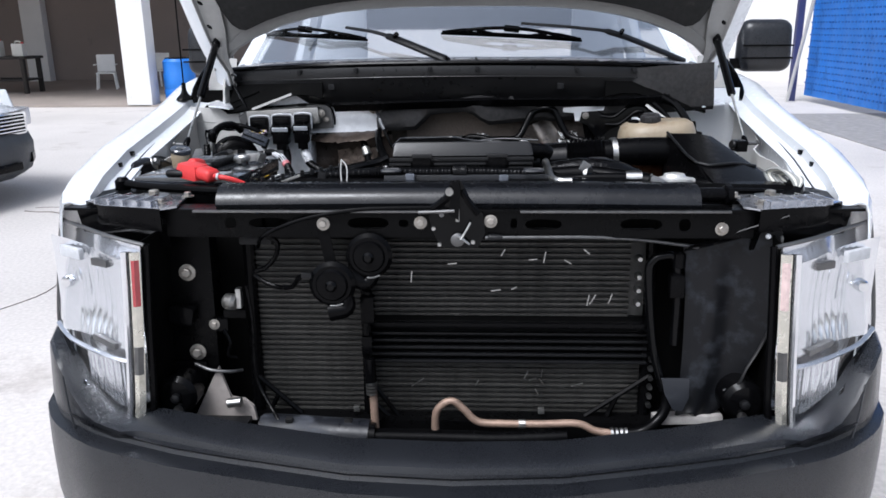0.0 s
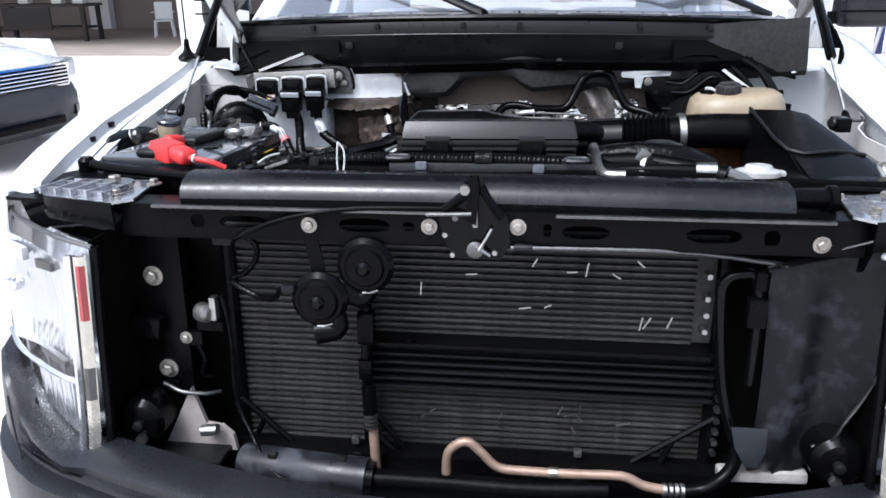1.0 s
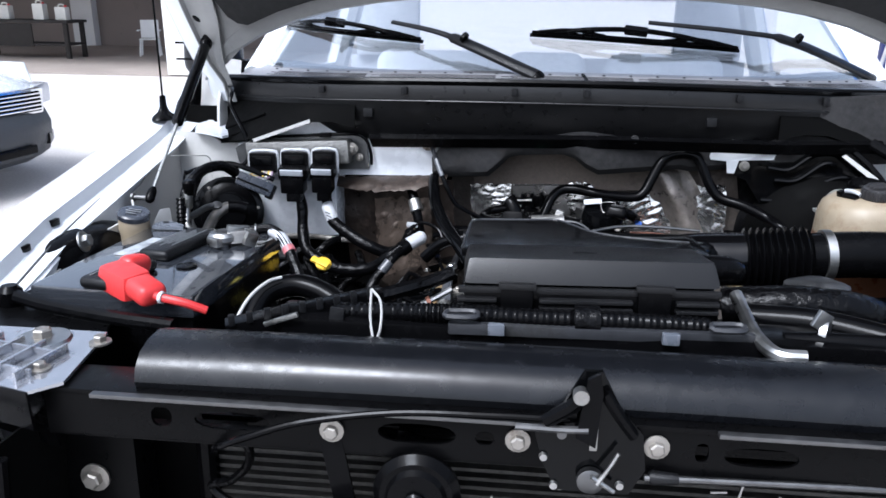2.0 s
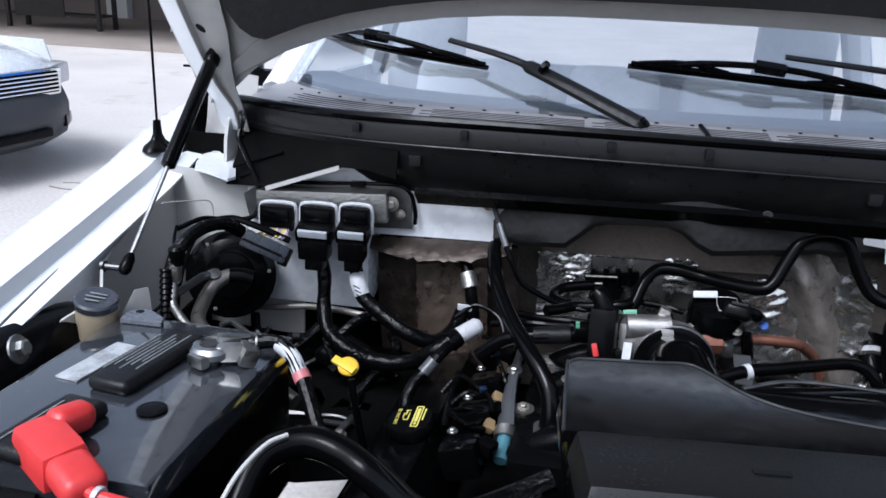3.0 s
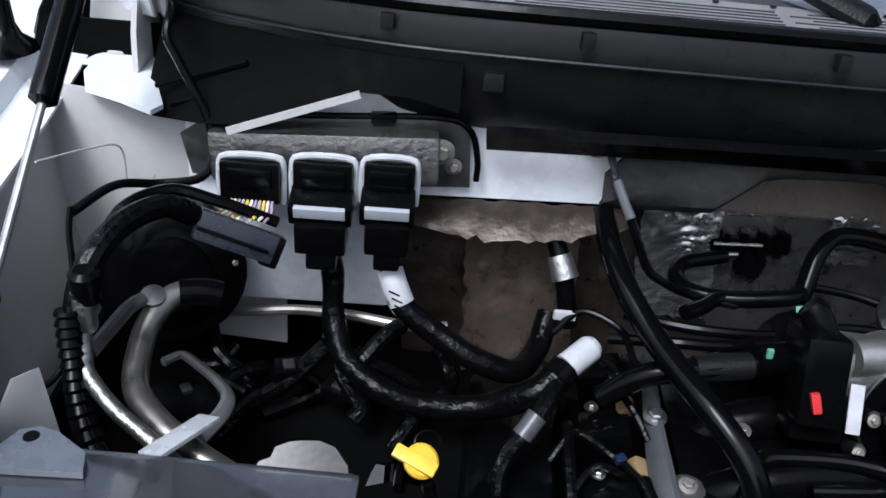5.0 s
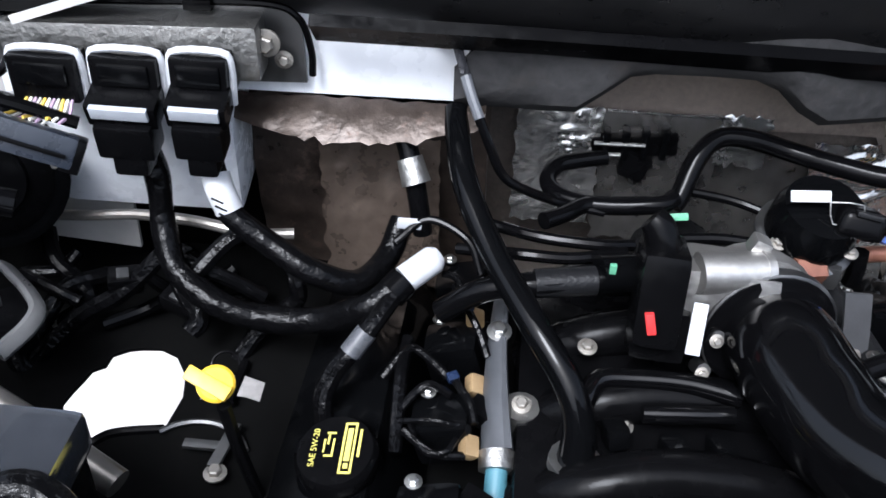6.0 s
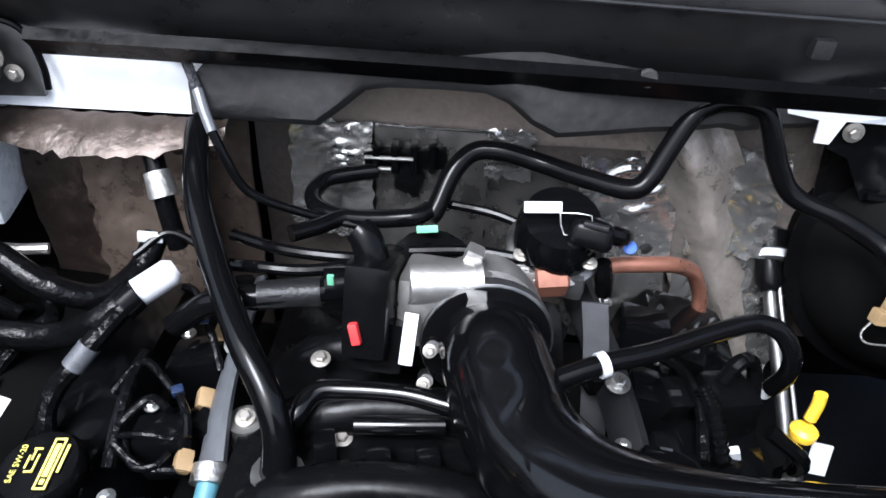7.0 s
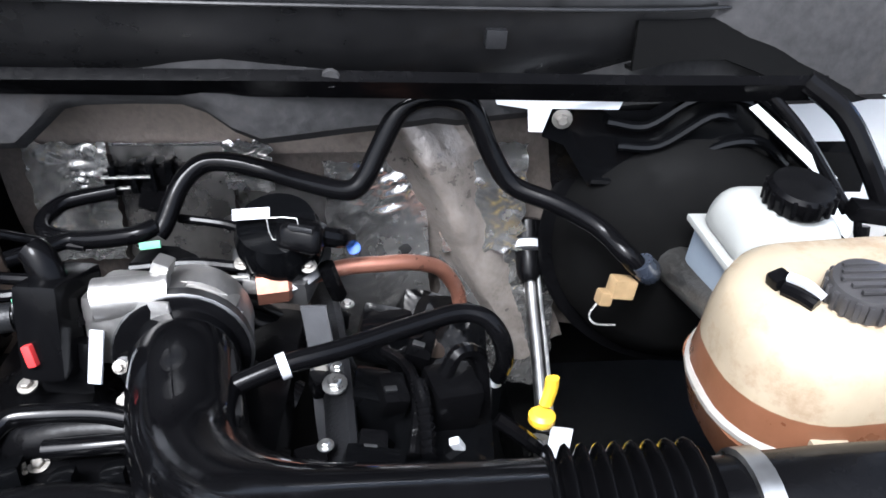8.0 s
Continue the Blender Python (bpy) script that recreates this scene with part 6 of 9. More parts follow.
for pts, r in (([(-0.318, 0.752, 0.985), (-0.304, 0.766, 1.0), (-0.292, 0.775, 1.004), (-0.272, 0.760, 1.003), (-0.256, 0.746, 1.0)], 0.0042), ([(-0.295, 0.703, 0.985), (-0.268, 0.699, 0.995), (-0.240, 0.700, 0.99)], 0.0032),
               ([(-0.285, 0.70, 0.985), (-0.276, 0.682, 0.985), (-0.264, 0.672, 0.985), (-0.250, 0.676, 0.985), (-0.243, 0.690, 0.985)], 0.0032), ([(-0.30, 0.79, 1.0), (-0.30, 0.75, 0.998), (-0.298, 0.71, 0.985), (-0.296, 0.68, 0.97)], 0.0065),
               ([(-0.272, 0.838, 1.045), (-0.258, 0.832, 1.045), (-0.246, 0.812, 1.035)], 0.0035), ([(0.19, 0.86, 0.985), (0.215, 0.83, 0.99), (0.225, 0.79, 0.985), (0.222, 0.74, 0.97)], 0.006), ([(0.24, 0.90, 0.98), (0.225, 0.87, 0.985), (0.20, 0.85, 0.985)], 0.005)):
    part("engine_wire", tube(pts, r, 8), TAPE, eng)
for x, y, z, a in ((-0.252, 0.745, 1.002, 30), (-0.244, 0.808, 1.034, 15)):
    part("blue_plug", box((x, y, z), (0.011, 0.009, 0.008), 0.002, (10, 0, a)), mat("dark_blue_plug", (0.010, 0.018, 0.045), 0.25), eng, "dark blue plug")
part("rib_tube", tube([(0.226, 0.80, 1.0), (0.232, 0.77, 0.995), (0.236, 0.73, 0.98)], ribbed(0.007, 12, 0.16), 10, 24), RUBBER, eng)
for x, y, z, a in ((0.20, 0.80, 0.985, 20), (0.225, 0.855, 0.99, -10), (0.185, 0.74, 0.975, 5)):
    pq = part("injector_plug", box((x, y, z), (0.026, 0.034, 0.024), 0.005, (12, 15, a)), BLACK, eng)
    part("plug_clip", box((x, y - 0.006, z + 0.0125), (0.012, 0.006, 0.004), 0.001, (12, 15, a)), ALU_DARK, pq)
# intake manifold
im = part("intake_manifold", box((-0.045, 0.765, 0.955), (0.30, 0.34, 0.06), 0.025), BLACK, eng, "black plastic intake manifold")
for i in range(4):
    y = 0.655 + i * 0.085
    part("runner", tube([(-0.185, y, 0.945), (-0.13, y, 0.985), (-0.06, y + 0.01, 0.995), (0.02, y + 0.01, 0.985), (0.10, y, 0.945)], 0.024, 12), BLACK, im)
part("cross_pipe", tube([(-0.150, 0.700, 0.985), (-0.137, 0.718, 1.012), (-0.124, 0.742, 1.018), (-0.095, 0.748, 1.018), (-0.044, 0.748, 1.018), (0.0, 0.74, 1.015)], 0.0095, 14), SHINE, im, "glossy black cross pipe")
part("cross_pipe", tube([(-0.085, 0.718, 1.008), (-0.045, 0.720, 1.010), (-0.008, 0.724, 1.010)], 0.0085, 12), SHINE, im, "glossy black cross pipe")
for x, y in ((-0.108, 0.700), (-0.060, 0.690), (-0.020, 0.695)):
    part("sensor_plug", box((x, y, 1.000), (0.020, 0.024, 0.020), 0.005, (-20, 0, 15)), GLOSS, im)
part("plenum", tube([(-0.05, 0.80, 1.0), (-0.04, 0.86, 1.015), (-0.04, 0.94, 1.015)], 0.045, 14), SUPPORT, im)
for x, y, z in ((-0.098, 0.721, 0.985), (-0.188, 0.733, 0.987), (-0.13, 0.79, 1.01), (0.05, 0.70, 0.985)):
    part("manifold_bolt", bolt((x, y, z), (0, -0.2, 1), 0.0062), BOLT, im, "dull steel bolt")
part("bolt_boss", lathe((-0.188, 0.733, 0.955), (0, 0, 1), [(0.017, 0), (0.017, 0.03)], 14), ALU, im)
# fuel rails
for pts in ([(-0.212, 0.885, 1.022), (-0.214, 0.80, 1.004), (-0.212, 0.74, 0.99), (-0.207, 0.69, 0.972)],):
    fr = part("fuel_rail", tube(pts, lambda k: 0.008 + 0.010 * k, 10, 6, None, 0.55), mat("rail_grey", (0.055, 0.058, 0.064), 0.42, vary=0.25, bump=0.1), eng, "flat grey fuel rail")
    part("rail_tip", tube([(-0.207, 0.69, 0.972), (-0.206, 0.675, 0.966)], 0.0165, 12), ALU, fr)
    part("rail_tail", tube([(-0.206, 0.675, 0.966), (-0.206, 0.64, 0.952)], 0.010, 12), mat("pale_blue_fitting", (0.06, 0.16, 0.20), 0.4), fr, "pale blue fitting")
    part("rail_bolt", bolt((-0.213, 0.80, 1.010), (0, -0.2, 1), 0.008), STEEL, fr)
fr = part("fuel_rail", tube([(0.115, 0.955, 0.99), (0.13, 0.90, 0.985), (0.145, 0.83, 0.98), (0.158, 0.75, 0.972), (0.165, 0.70, 0.96)], 0.019, 10, 6, None, 0.5), GREYP, eng, "flat grey fuel rail")
part("rail_bolt", bolt((0.148, 0.80, 0.998), (0, -0.2, 1), 0.008), STEEL, fr)
# pulley, alternator and front dress
part("idler_pulley", lathe((-0.085, 0.69, 0.945), (0.1, -0.7, 0.6), [(0.030, 0), (0.034, 0.004), (0.034, 0.018), (0.014, 0.020), (0.014, 0.026)], 24), GREYP, eng, "grey idler pulley")
alt = part("alternator", lathe((-0.055, 0.64, 0.90), (0, 0.15, 1), [(0.06, 0), (0.065, 0.01), (0.065, 0.03), (0.05, 0.042), (0.02, 0.045)], 28), ALU_DARK, eng, "finned alternator end")
for i in range(14):
    a = 2 * math.pi * i / 14
    part("fin", box((-0.055 + 0.045 * math.cos(a), 0.645 + 0.045 * math.sin(a), 0.944), (0.03, 0.006, 0.012), 0.002, (0, 0, math.degrees(a))), ALU, alt)
part("thermostat_neck", tube([(-0.143, 0.675, 0.935), (-0.143, 0.675, 0.965)], 0.026, 14), ALU, eng)
part("belt_cover", box((-0.18, 0.42, 0.93), (0.30, 0.05, 0.12), 0.02), BLACK, eng)

# ---------------------------------------------------------------- throttle body and intake duct
tb = thing("throttle_body", (-0.03, 0.8, 1.0), "cast aluminium throttle body with black motor cover", "throttle body")
CAST = mat("bright_cast_alloy", (0.40, 0.39, 0.375), 0.42, 0.9, vary=0.12, bump=0.10, grain=260, dirt=(0.17, 0.16, 0.15), dirt_amount=0.22, blotch=16)
part("casting", box((-0.016, 0.812, 1.072), (0.080, 0.060, 0.066), 0.009, (-12, 0, -6)), CAST, tb)
part("motor_barrel", tube([(-0.046, 0.800, 1.102), (-0.040, 0.801, 1.102), (0.008, 0.809, 1.101)], 0.0188, 24), CAST, tb, "bright cast motor barrel")
part("barrel_rim", tube([(0.006, 0.8095, 1.1005), (0.013, 0.811, 1.100)], 0.0205, 24), CAST, tb)
part("barrel_ear", box((0.006, 0.826, 1.117), (0.016, 0.020, 0.016), 0.004, (-10, 20, -6)), CAST, tb)
part("flange_arm", box((0.040, 0.822, 1.080), (0.050, 0.030, 0.024), 0.007, (-14, 24, -4)), CAST, tb)
part("flange_arm", box((0.056, 0.818, 1.052), (0.022, 0.028, 0.040), 0.007, (-14, 10, -4)), CAST, tb)
part("flange", lathe((0.018, 0.820, 1.048), (0.12, -0.75, 0.25), [(0.055, -0.03), (0.057, 0), (0.053, 0.012)], 30), CAST, tb)
for x, y, z in ((0.061, 0.803, 1.066), (-0.026, 0.766, 1.056), (-0.031, 0.762, 1.018)):
    part("flange_bolt", bolt((x, y, z), (0.1, -0.8, 0.5), 0.0042), BOLT, tb)
    part("bolt_boss", lathe((x, y + 0.020, z - 0.010), (0.1, -0.8, 0.5), [(0.0072, 0), (0.0066, 0.020)], 12), ALU_DARK, tb)
mc = bmesh.new()
box((-0.078, 0.795, 1.085), (0.040, 0.075, 0.085), 0.010, (-20, 0, -5), mc)
box((-0.072, 0.790, 1.045), (0.05, 0.05, 0.05), 0.010, (-20, 0, -5), mc)
part("motor_cover", mc, BLACK, tb, "black motor cover")
part("white_label", box((-0.0445, 0.768, 1.066), (0.0125, 0.003, 0.046), 0.001, (-32, 0, -8)), LABELW, tb, "white sticker")
part("red_lock", box((-0.088, 0.754, 1.082), (0.008, 0.010, 0.019), 0.002, (-20, -14, 0)), RED, tb, "red plug lock")
part("grey_hose_end", tube([(-0.093, 0.812, 1.148), (-0.086, 0.808, 1.142), (-0.080, 0.802, 1.128), (-0.074, 0.796, 1.105), (-0.068, 0.790, 1.082)], lambda k: 0.0125 + 0.002 * math.sin(3 * k), 14), RUBBER, tb, "grey rubber cable boot")
for i in range(6):
    part("ridge", box((-0.0715 + 0.001 * i, 0.797 - 0.004 * i, 1.105 - 0.006 * i), (0.012, 0.004, 0.003), 0.001, (-30, 0, 0)), BLACK, tb)

part("boot_ring", lathe((0.0195, 0.802, 1.050), (0.12, -0.75, 0.12), [(0.052, 0), (0.058, 0.002), (0.058, 0.020), (0.052, 0.022)], 30), RUBBER, tb)
part("boot_clamp", lathe((0.021, 0.797, 1.051), (0.12, -0.75, 0.12), [(0.0585, 0), (0.0600, 0.001), (0.0600, 0.012), (0.0585, 0.013)], 30), ALU_DARK, tb, "dull steel band clamp")

SEAT = Matrix()
duct = thing("intake_duct", (0.15, 0.6, 1.0), "glossy black intake duct with ribbed bellows", "intake duct")
part("boot", tube([(0.019, 0.763, 1.068), (0.022, 0.727, 1.073), (0.030, 0.680, 1.068), (0.044, 0.627, 1.068), (0.074, 0.570, 1.086), (0.125, 0.522, 1.116), (0.195, 0.496, 1.138), (0.280, 0.488, 1.146)],
                  lambda k: 0.047 + 0.002 * math.sin(math.pi * min(1, k * 1.4)) - 0.004 * k, 22), SHINE, duct)
part("bellows", tube([(0.278, 0.488, 1.146), (0.325, 0.484, 1.150), (0.374, 0.481, 1.155)], lambda k: 0.0450 + 0.0060 * math.sin(2 * math.pi * 9 * k), 24, 54), RUBBER, duct, "ribbed rubber bellows")
part("clamp_band", tube([(0.392, 0.480, 1.160), (0.405, 0.480, 1.161)], 0.0405, 24), STEEL, duct, "bright steel clamp band")
part("sensor_tube", tube([(0.372, 0.481, 1.157), (0.43, 0.480, 1.163), (0.48, 0.480, 1.165), (0.56, 0.48, 1.165)], 0.0365, 22), BLACK, duct, "smooth black sensor tube")
res_bm = bmesh.new()
box((0.02, 0.385, 1.165), (0.36, 0.14, 0.06), 0.018, (0, 0, 4), res_bm, (0.94, 0.85))
part("resonator", res_bm, GLOSS, duct, "flat black resonator box")
BRACKET = mat("dull_grey_bracket", (0.022, 0.023, 0.026), 0.42, vary=0.3, grain=80, dirt=(0.01, 0.01, 0.01), dirt_amount=0.5)
SHELF = mat("black_smooth_plastic", (0.0022, 0.0022, 0.0025), 0.07, spec=0.62, vary=0.2, bump=0.012)
lid_edge = [(-0.158, 0.300), (-0.154, 0.425), (-0.151, 0.436), (-0.144, 0.443), (-0.132, 0.447), (-0.060, 0.456), (-0.028, 0.461), (-0.014, 0.455), (0.002, 0.435), (0.022, 0.410), (0.046, 0.393), (0.075, 0.382), (0.122, 0.373), (0.165, 0.368), (0.165, 0.300)]
lid_edge = [(x, y, 1.190 + 0.0332 * y) for x, y in lid_edge]
lp = part("resonator_lid", plate(lid_edge, (0, 0, -0.012)), SHELF, duct, "smooth black lid with a raised rim")
# rim made paler than the lid to carry its highlight
part("lid_rim", tube(lid_edge[:-1], 0.0018, 8, 3), BRACKET, lp, "paler grey rim for its highlight line")
# pale line stands in for the bright edge of the duct's rim
part("duct_seam", tube([(0.03, 0.440, 1.194), (0.08, 0.456, 1.200), (0.14, 0.460, 1.200), (0.20, 0.462, 1.196)], 0.0025, 8), ALU_DARK, duct)
part("resonator_neck", tube([(0.15, 0.41, 1.165), (0.19, 0.445, 1.155), (0.215, 0.475, 1.148)], 0.028, 14), GLOSS, duct)

fb = thing("fuse_box", (0.0, 0.225, 1.14), "grey-black fuse box with two clip latches", "fuse box", shift=(0.006, 0.016, 0.008))
part("base", box((0.002, 0.215, 1.158), (0.315, 0.11, 0.036), 0.005, (0, 0, 4)), BLACK, fb)
lidb = bmesh.new()
box((0.002, 0.228, 1.193), (0.318, 0.125, 0.032), 0.008, (-6, 0, 4), lidb, (0.96, 0.80))
part("lid", lidb, FUSE, fb, "textured grey-black lid")
part("lid_lip", box((0.003, 0.163, 1.178), (0.322, 0.008, 0.008), 0.002, (0, 0, 4)), FUSE, fb)
for x0, x1, z in ((-0.158, -0.11, 1.168), (-0.058, 0.056, 1.168), (0.108, 0.160, 1.168), (-0.158, -0.11, 1.158), (-0.058, 0.056, 1.158), (0.108, 0.160, 1.158)):
    part("step", box(((x0 + x1) / 2, 0.1545 + (x0 + x1) * 0.035, z), (x1 - x0, 0.010, 0.005), 0.0015, (0, 0, 4)), FUSE, fb)
for x in (-0.085, 0.082):
    y = 0.156 + x * 0.07
    part("latch", box((x, y, 1.170), (0.040, 0.012, 0.034), 0.004), BLACK, fb)
    part("latch_head", box((x, y - 0.002, 1.186), (0.046, 0.010, 0.008), 0.002), FUSE, fb)
part("lid_mark", box((0.0, 0.225, 1.2105), (0.03, 0.008, 0.001), 0, (-6, 0, 4)), GREYP, fb)
part("side_plug", tube([(0.155, 0.26, 1.185), (0.19, 0.27, 1.182), (0.205, 0.28, 1.175)], 0.018, 12), BLACK, fb)

rt = thing("radiator", (0.0, 0.15, 0.6), "black radiator with crimped top tank", "radiator")
part("core", box((0.0, 0.17, 0.85), (0.92, 0.03, 0.50)), DUSTY, rt)
part("top_tank", box((0.02, 0.165, 1.125), (0.80, 0.07, 0.05), 0.012), BLACK, rt)
part("shroud", box((0.0, 0.225, 0.86), (0.86, 0.06, 0.50), 0.02), BLACK, rt, "black fan shroud")
part("loom_clip_rail", box((0.02, 0.135, 1.150), (0.36, 0.012, 0.014), 0.003, (0, 0, 2)), BRACKET, rt)
for x, y, z in ((-0.102, 0.118, 1.155), (0.101, 0.124, 1.152)):
    part("pale_tab", box((x, y, z), (0.020, 0.010, 0.014), 0.003), TABG, rt, "pale grey clip tab")
for x in (-0.145, 0.165):
    part("eye_tab", tube([(x - 0.016, 0.135, 1.168), (x + 0.016, 0.137, 1.168), (x + 0.016, 0.125, 1.166), (x - 0.016, 0.123, 1.166), (x - 0.016, 0.135, 1.168)], 0.0040, 6, 3), BRACKET, rt)
cap2 = part("pressure_cap", lathe((0.49, 0.215, 1.125), (0, 0, 1), [(0.020, 0), (0.036, 0.004), (0.036, 0.012), (0.024, 0.015), (0.020, 0.022), (0.010, 0.024)], 20, None, (1.1, 0.9)), mat("worn_pale_metal", (0.6, 0.6, 0.58), 0.4, 0.5, vary=0.15), rt, "worn pale metal cap")
part("ear", box((0.49, 0.215, 1.133), (0.090, 0.024, 0.008), 0.003), mat("worn_pale_ear", (0.6, 0.6, 0.58), 0.4, 0.5, vary=0.15), cap2)
hose("loom_tube", [(-0.30, 0.16, 1.15), (-0.20, 0.15, 1.158), (-0.14, 0.148, 1.160), (-0.05, 0.146, 1.160), (0.05, 0.15, 1.160), (0.15, 0.155, 1.156)], ribbed(0.0125, 60, 0.07), RUBBER, "black corrugated loom tube across the radiator", "loom", n=40)
solo("loom_tape", tube([(-0.01, 0.147, 1.160), (0.02, 0.148, 1.160)], 0.019, 12), TAPE, "black tape wrap with loose edges", "tape")
hose("coolant_pipe", [(0.200, 0.235, 1.172), (0.203, 0.20, 1.160), (0.205, 0.15, 1.150), (0.215, 0.105, 1.148), (0.245, 0.10, 1.148)], 0.0085, STEEL, "short bent bare metal pipe", "pipe")
up = thing("upper_radiator_hose", (0.35, 0.18, 1.1), "black upper hose with bright spring clamp", "hose")
part("hose", tube([(0.22, 0.24, 1.14), (0.29, 0.21, 1.148), (0.36, 0.175, 1.145), (0.42, 0.14, 1.140)], 0.019, 14), RUBBER, up)
part("thick_hose", tube([(0.20, 0.29, 1.135), (0.28, 0.27, 1.150), (0.36, 0.27, 1.145), (0.42, 0.30, 1.12)], 0.026, 14), TAPE, up, "dirty wrapped hose")
part("clamp", tube([(0.285, 0.170, 1.150), (0.292, 0.166, 1.150)], 0.021, 14), STEEL, up, "bright spring clamp")
part("clamp_ear", box((0.280, 0.160, 1.170), (0.022, 0.006, 0.022), 0.002, (0, 30, 20)), STEEL, up)
part("thin_hose", tube([(0.24, 0.16, 1.142), (0.30, 0.155, 1.146), (0.37, 0.15, 1.147)], 0.012, 12), RUBBER, up)
part("sleeve", tube([(0.368, 0.15, 1.147), (0.402, 0.148, 1.148)], 0.0155, 14), STEEL, up, "crimped metal sleeve")
part("pipe", tube([(0.40, 0.148, 1.148), (0.43, 0.15, 1.142), (0.46, 0.15, 1.128)], 0.010, 10), ALU, up)
solo("filler_cap", lathe((0.335, 0.33, 1.150), (0, 0, 1), [(0.022, 0), (0.040, 0.004), (0.040, 0.010), (0.02, 0.018)], 18, None, (1.1, 0.8)), ALU_DARK, "dull metal filler cap", "cap")

# loom carrier behind the radiator cover
car = thing("loom_carrier", (-0.33, 0.15, 1.13), "black slotted wiring carrier with taped cables", "wiring loom")
part("rail", box((-0.345, 0.165, 1.145), (0.20, 0.03, 0.022), 0.004, (0, -8, 22)), BLACK, car)
for i in range(9):
    part("slot", box((-0.425 + i * 0.02, 0.118 + i * 0.008, 1.148 + 0.0025 * i), (0.008, 0.008, 0.014), 0.002, (0, 0, 22)), GREYP, car)
part("cable", tube([(-0.475, 0.30, 1.060), (-0.465, 0.345, 1.094), (-0.43, 0.37, 1.106), (-0.39, 0.37, 1.102), (-0.34, 0.35, 1.086), (-0.29, 0.29, 1.096), (-0.25, 0.24, 1.12)], 0.018, 12), RUBBER, car, "thick black hose")
part("cable", tube([(-0.475, 0.25, 1.090), (-0.466, 0.29, 1.113), (-0.452, 0.33, 1.124), (-0.436, 0.35, 1.126)], 0.0025, 8), PRIMER, car, "thin pale cable")
part("tie", tube([(-0.255, 0.14, 1.19), (-0.243, 0.135, 1.175), (-0.242, 0.125, 1.145), (-0.250, 0.125, 1.13), (-0.256, 0.135, 1.155), (-0.255, 0.14, 1.19)], 0.0016, 6), PRIMER, car, "pale cable tie loop")
part("clip", box((-0.30, 0.14, 1.145), (0.018, 0.008, 0.036), 0.002, (0, 8, 0)), GREYP, car)
part("clip", box((-0.365, 0.125, 1.150), (0.045, 0.006, 0.006), 0.001, (0, -20, 0)), ALU, car)
part("cable", tube([(-0.26, 0.20, 1.158), (-0.22, 0.22, 1.165), (-0.19, 0.24, 1.17), (-0.165, 0.25, 1.18)], 0.010, 8), TAPE, car)
part("wire", tube([(-0.205, 0.228, 1.140), (-0.188, 0.232, 1.148), (-0.166, 0.238, 1.160)], 0.0042, 8), STEEL, car, "bare bright pipe end")
part("band", tube([(-0.198, 0.230, 1.143), (-0.193, 0.231, 1.1455)], 0.007, 8), COPPER, car, "copper band")

# ---------------------------------------------------------------- hoses over the engine
SEAT = ENGINE_SEAT
bh = thing("bypass_hose", (-0.2, 0.8, 0.95), "long glossy black coolant hose across the engine", "hose")
part("hose", tube([(-0.272, 0.945, 1.165), (-0.269, 0.922, 1.155), (-0.254, 0.867, 1.128), (-0.224, 0.811, 1.098), (-0.183, 0.743, 1.076), (-0.153, 0.705, 1.050), (-0.142, 0.685, 1.022), (-0.142, 0.673, 0.990), (-0.143, 0.670, 0.955)], lambda k: 0.0128 + 0.006 * max(0, k - 0.7) / 0.3, 14), GLOSS, bh)
part("clamp", tube([(-0.1425, 0.672, 0.984), (-0.142, 0.673, 0.996)], 0.0225, 14), STEEL, bh, "steel hose clamp")
part("clamp_screw", box((-0.122, 0.658, 0.990), (0.012, 0.02, 0.012), 0.003), STEEL, bh)
ht = thing("vacuum_hose", (0.1, 0.95, 1.02), "black bent vacuum hose with white connector collar", "hose")
part("stub", tube([(-0.330, 0.945, 1.160), (-0.325, 0.936, 1.146), (-0.318, 0.926, 1.130), (-0.311, 0.914, 1.110), (-0.305, 0.905, 1.080), (-0.300, 0.90, 1.045)], 0.0105, 12), RUBBER, ht)
part("collar", tube([(-0.3155, 0.9205, 1.122), (-0.307, 0.908, 1.100)], lambda k: 0.0150 - 0.002 * (k < 0.3), 18), ALU, ht, "bright alloy collar")
part("hose", tube([(-0.178, 0.895, 1.075), (-0.155, 0.915, 1.072), (-0.135, 0.935, 1.070), (-0.10, 0.94, 1.070), (-0.060, 0.940, 1.074)], 0.009, 12), RUBBER, ht)
part("loop", tube([(-0.110, 1.020, 1.078), (-0.145, 1.010, 1.076), (-0.165, 1.000, 1.074), (-0.174, 0.976, 1.070), (-0.160, 0.950, 1.069), (-0.120, 0.936, 1.070), (-0.063, 0.933, 1.078), (-0.045, 0.945, 1.080)], 0.0095, 12), RUBBER, ht)
part("long_hose", tube([(-0.045, 0.945, 1.070), (-0.038, 0.953, 1.078), (-0.023, 0.980, 1.108), (-0.002, 0.997, 1.123), (0.030, 0.998, 1.124), (0.071, 0.992, 1.116), (0.115, 0.968, 1.116), (0.155, 0.948, 1.119), (0.172, 0.952, 1.130), (0.185, 0.963, 1.152), (0.205, 0.978, 1.186), (0.222, 0.985, 1.197),
                        (0.240, 0.988, 1.200), (0.262, 0.987, 1.199), (0.280, 0.985, 1.188), (0.299, 0.976, 1.143), (0.321, 0.967, 1.112), (0.365, 0.953, 1.098), (0.408, 0.938, 1.078), (0.430, 0.912, 1.066), (0.446, 0.904, 1.052)], 0.0106, 12), RUBBER, ht, "long snaking black hose")
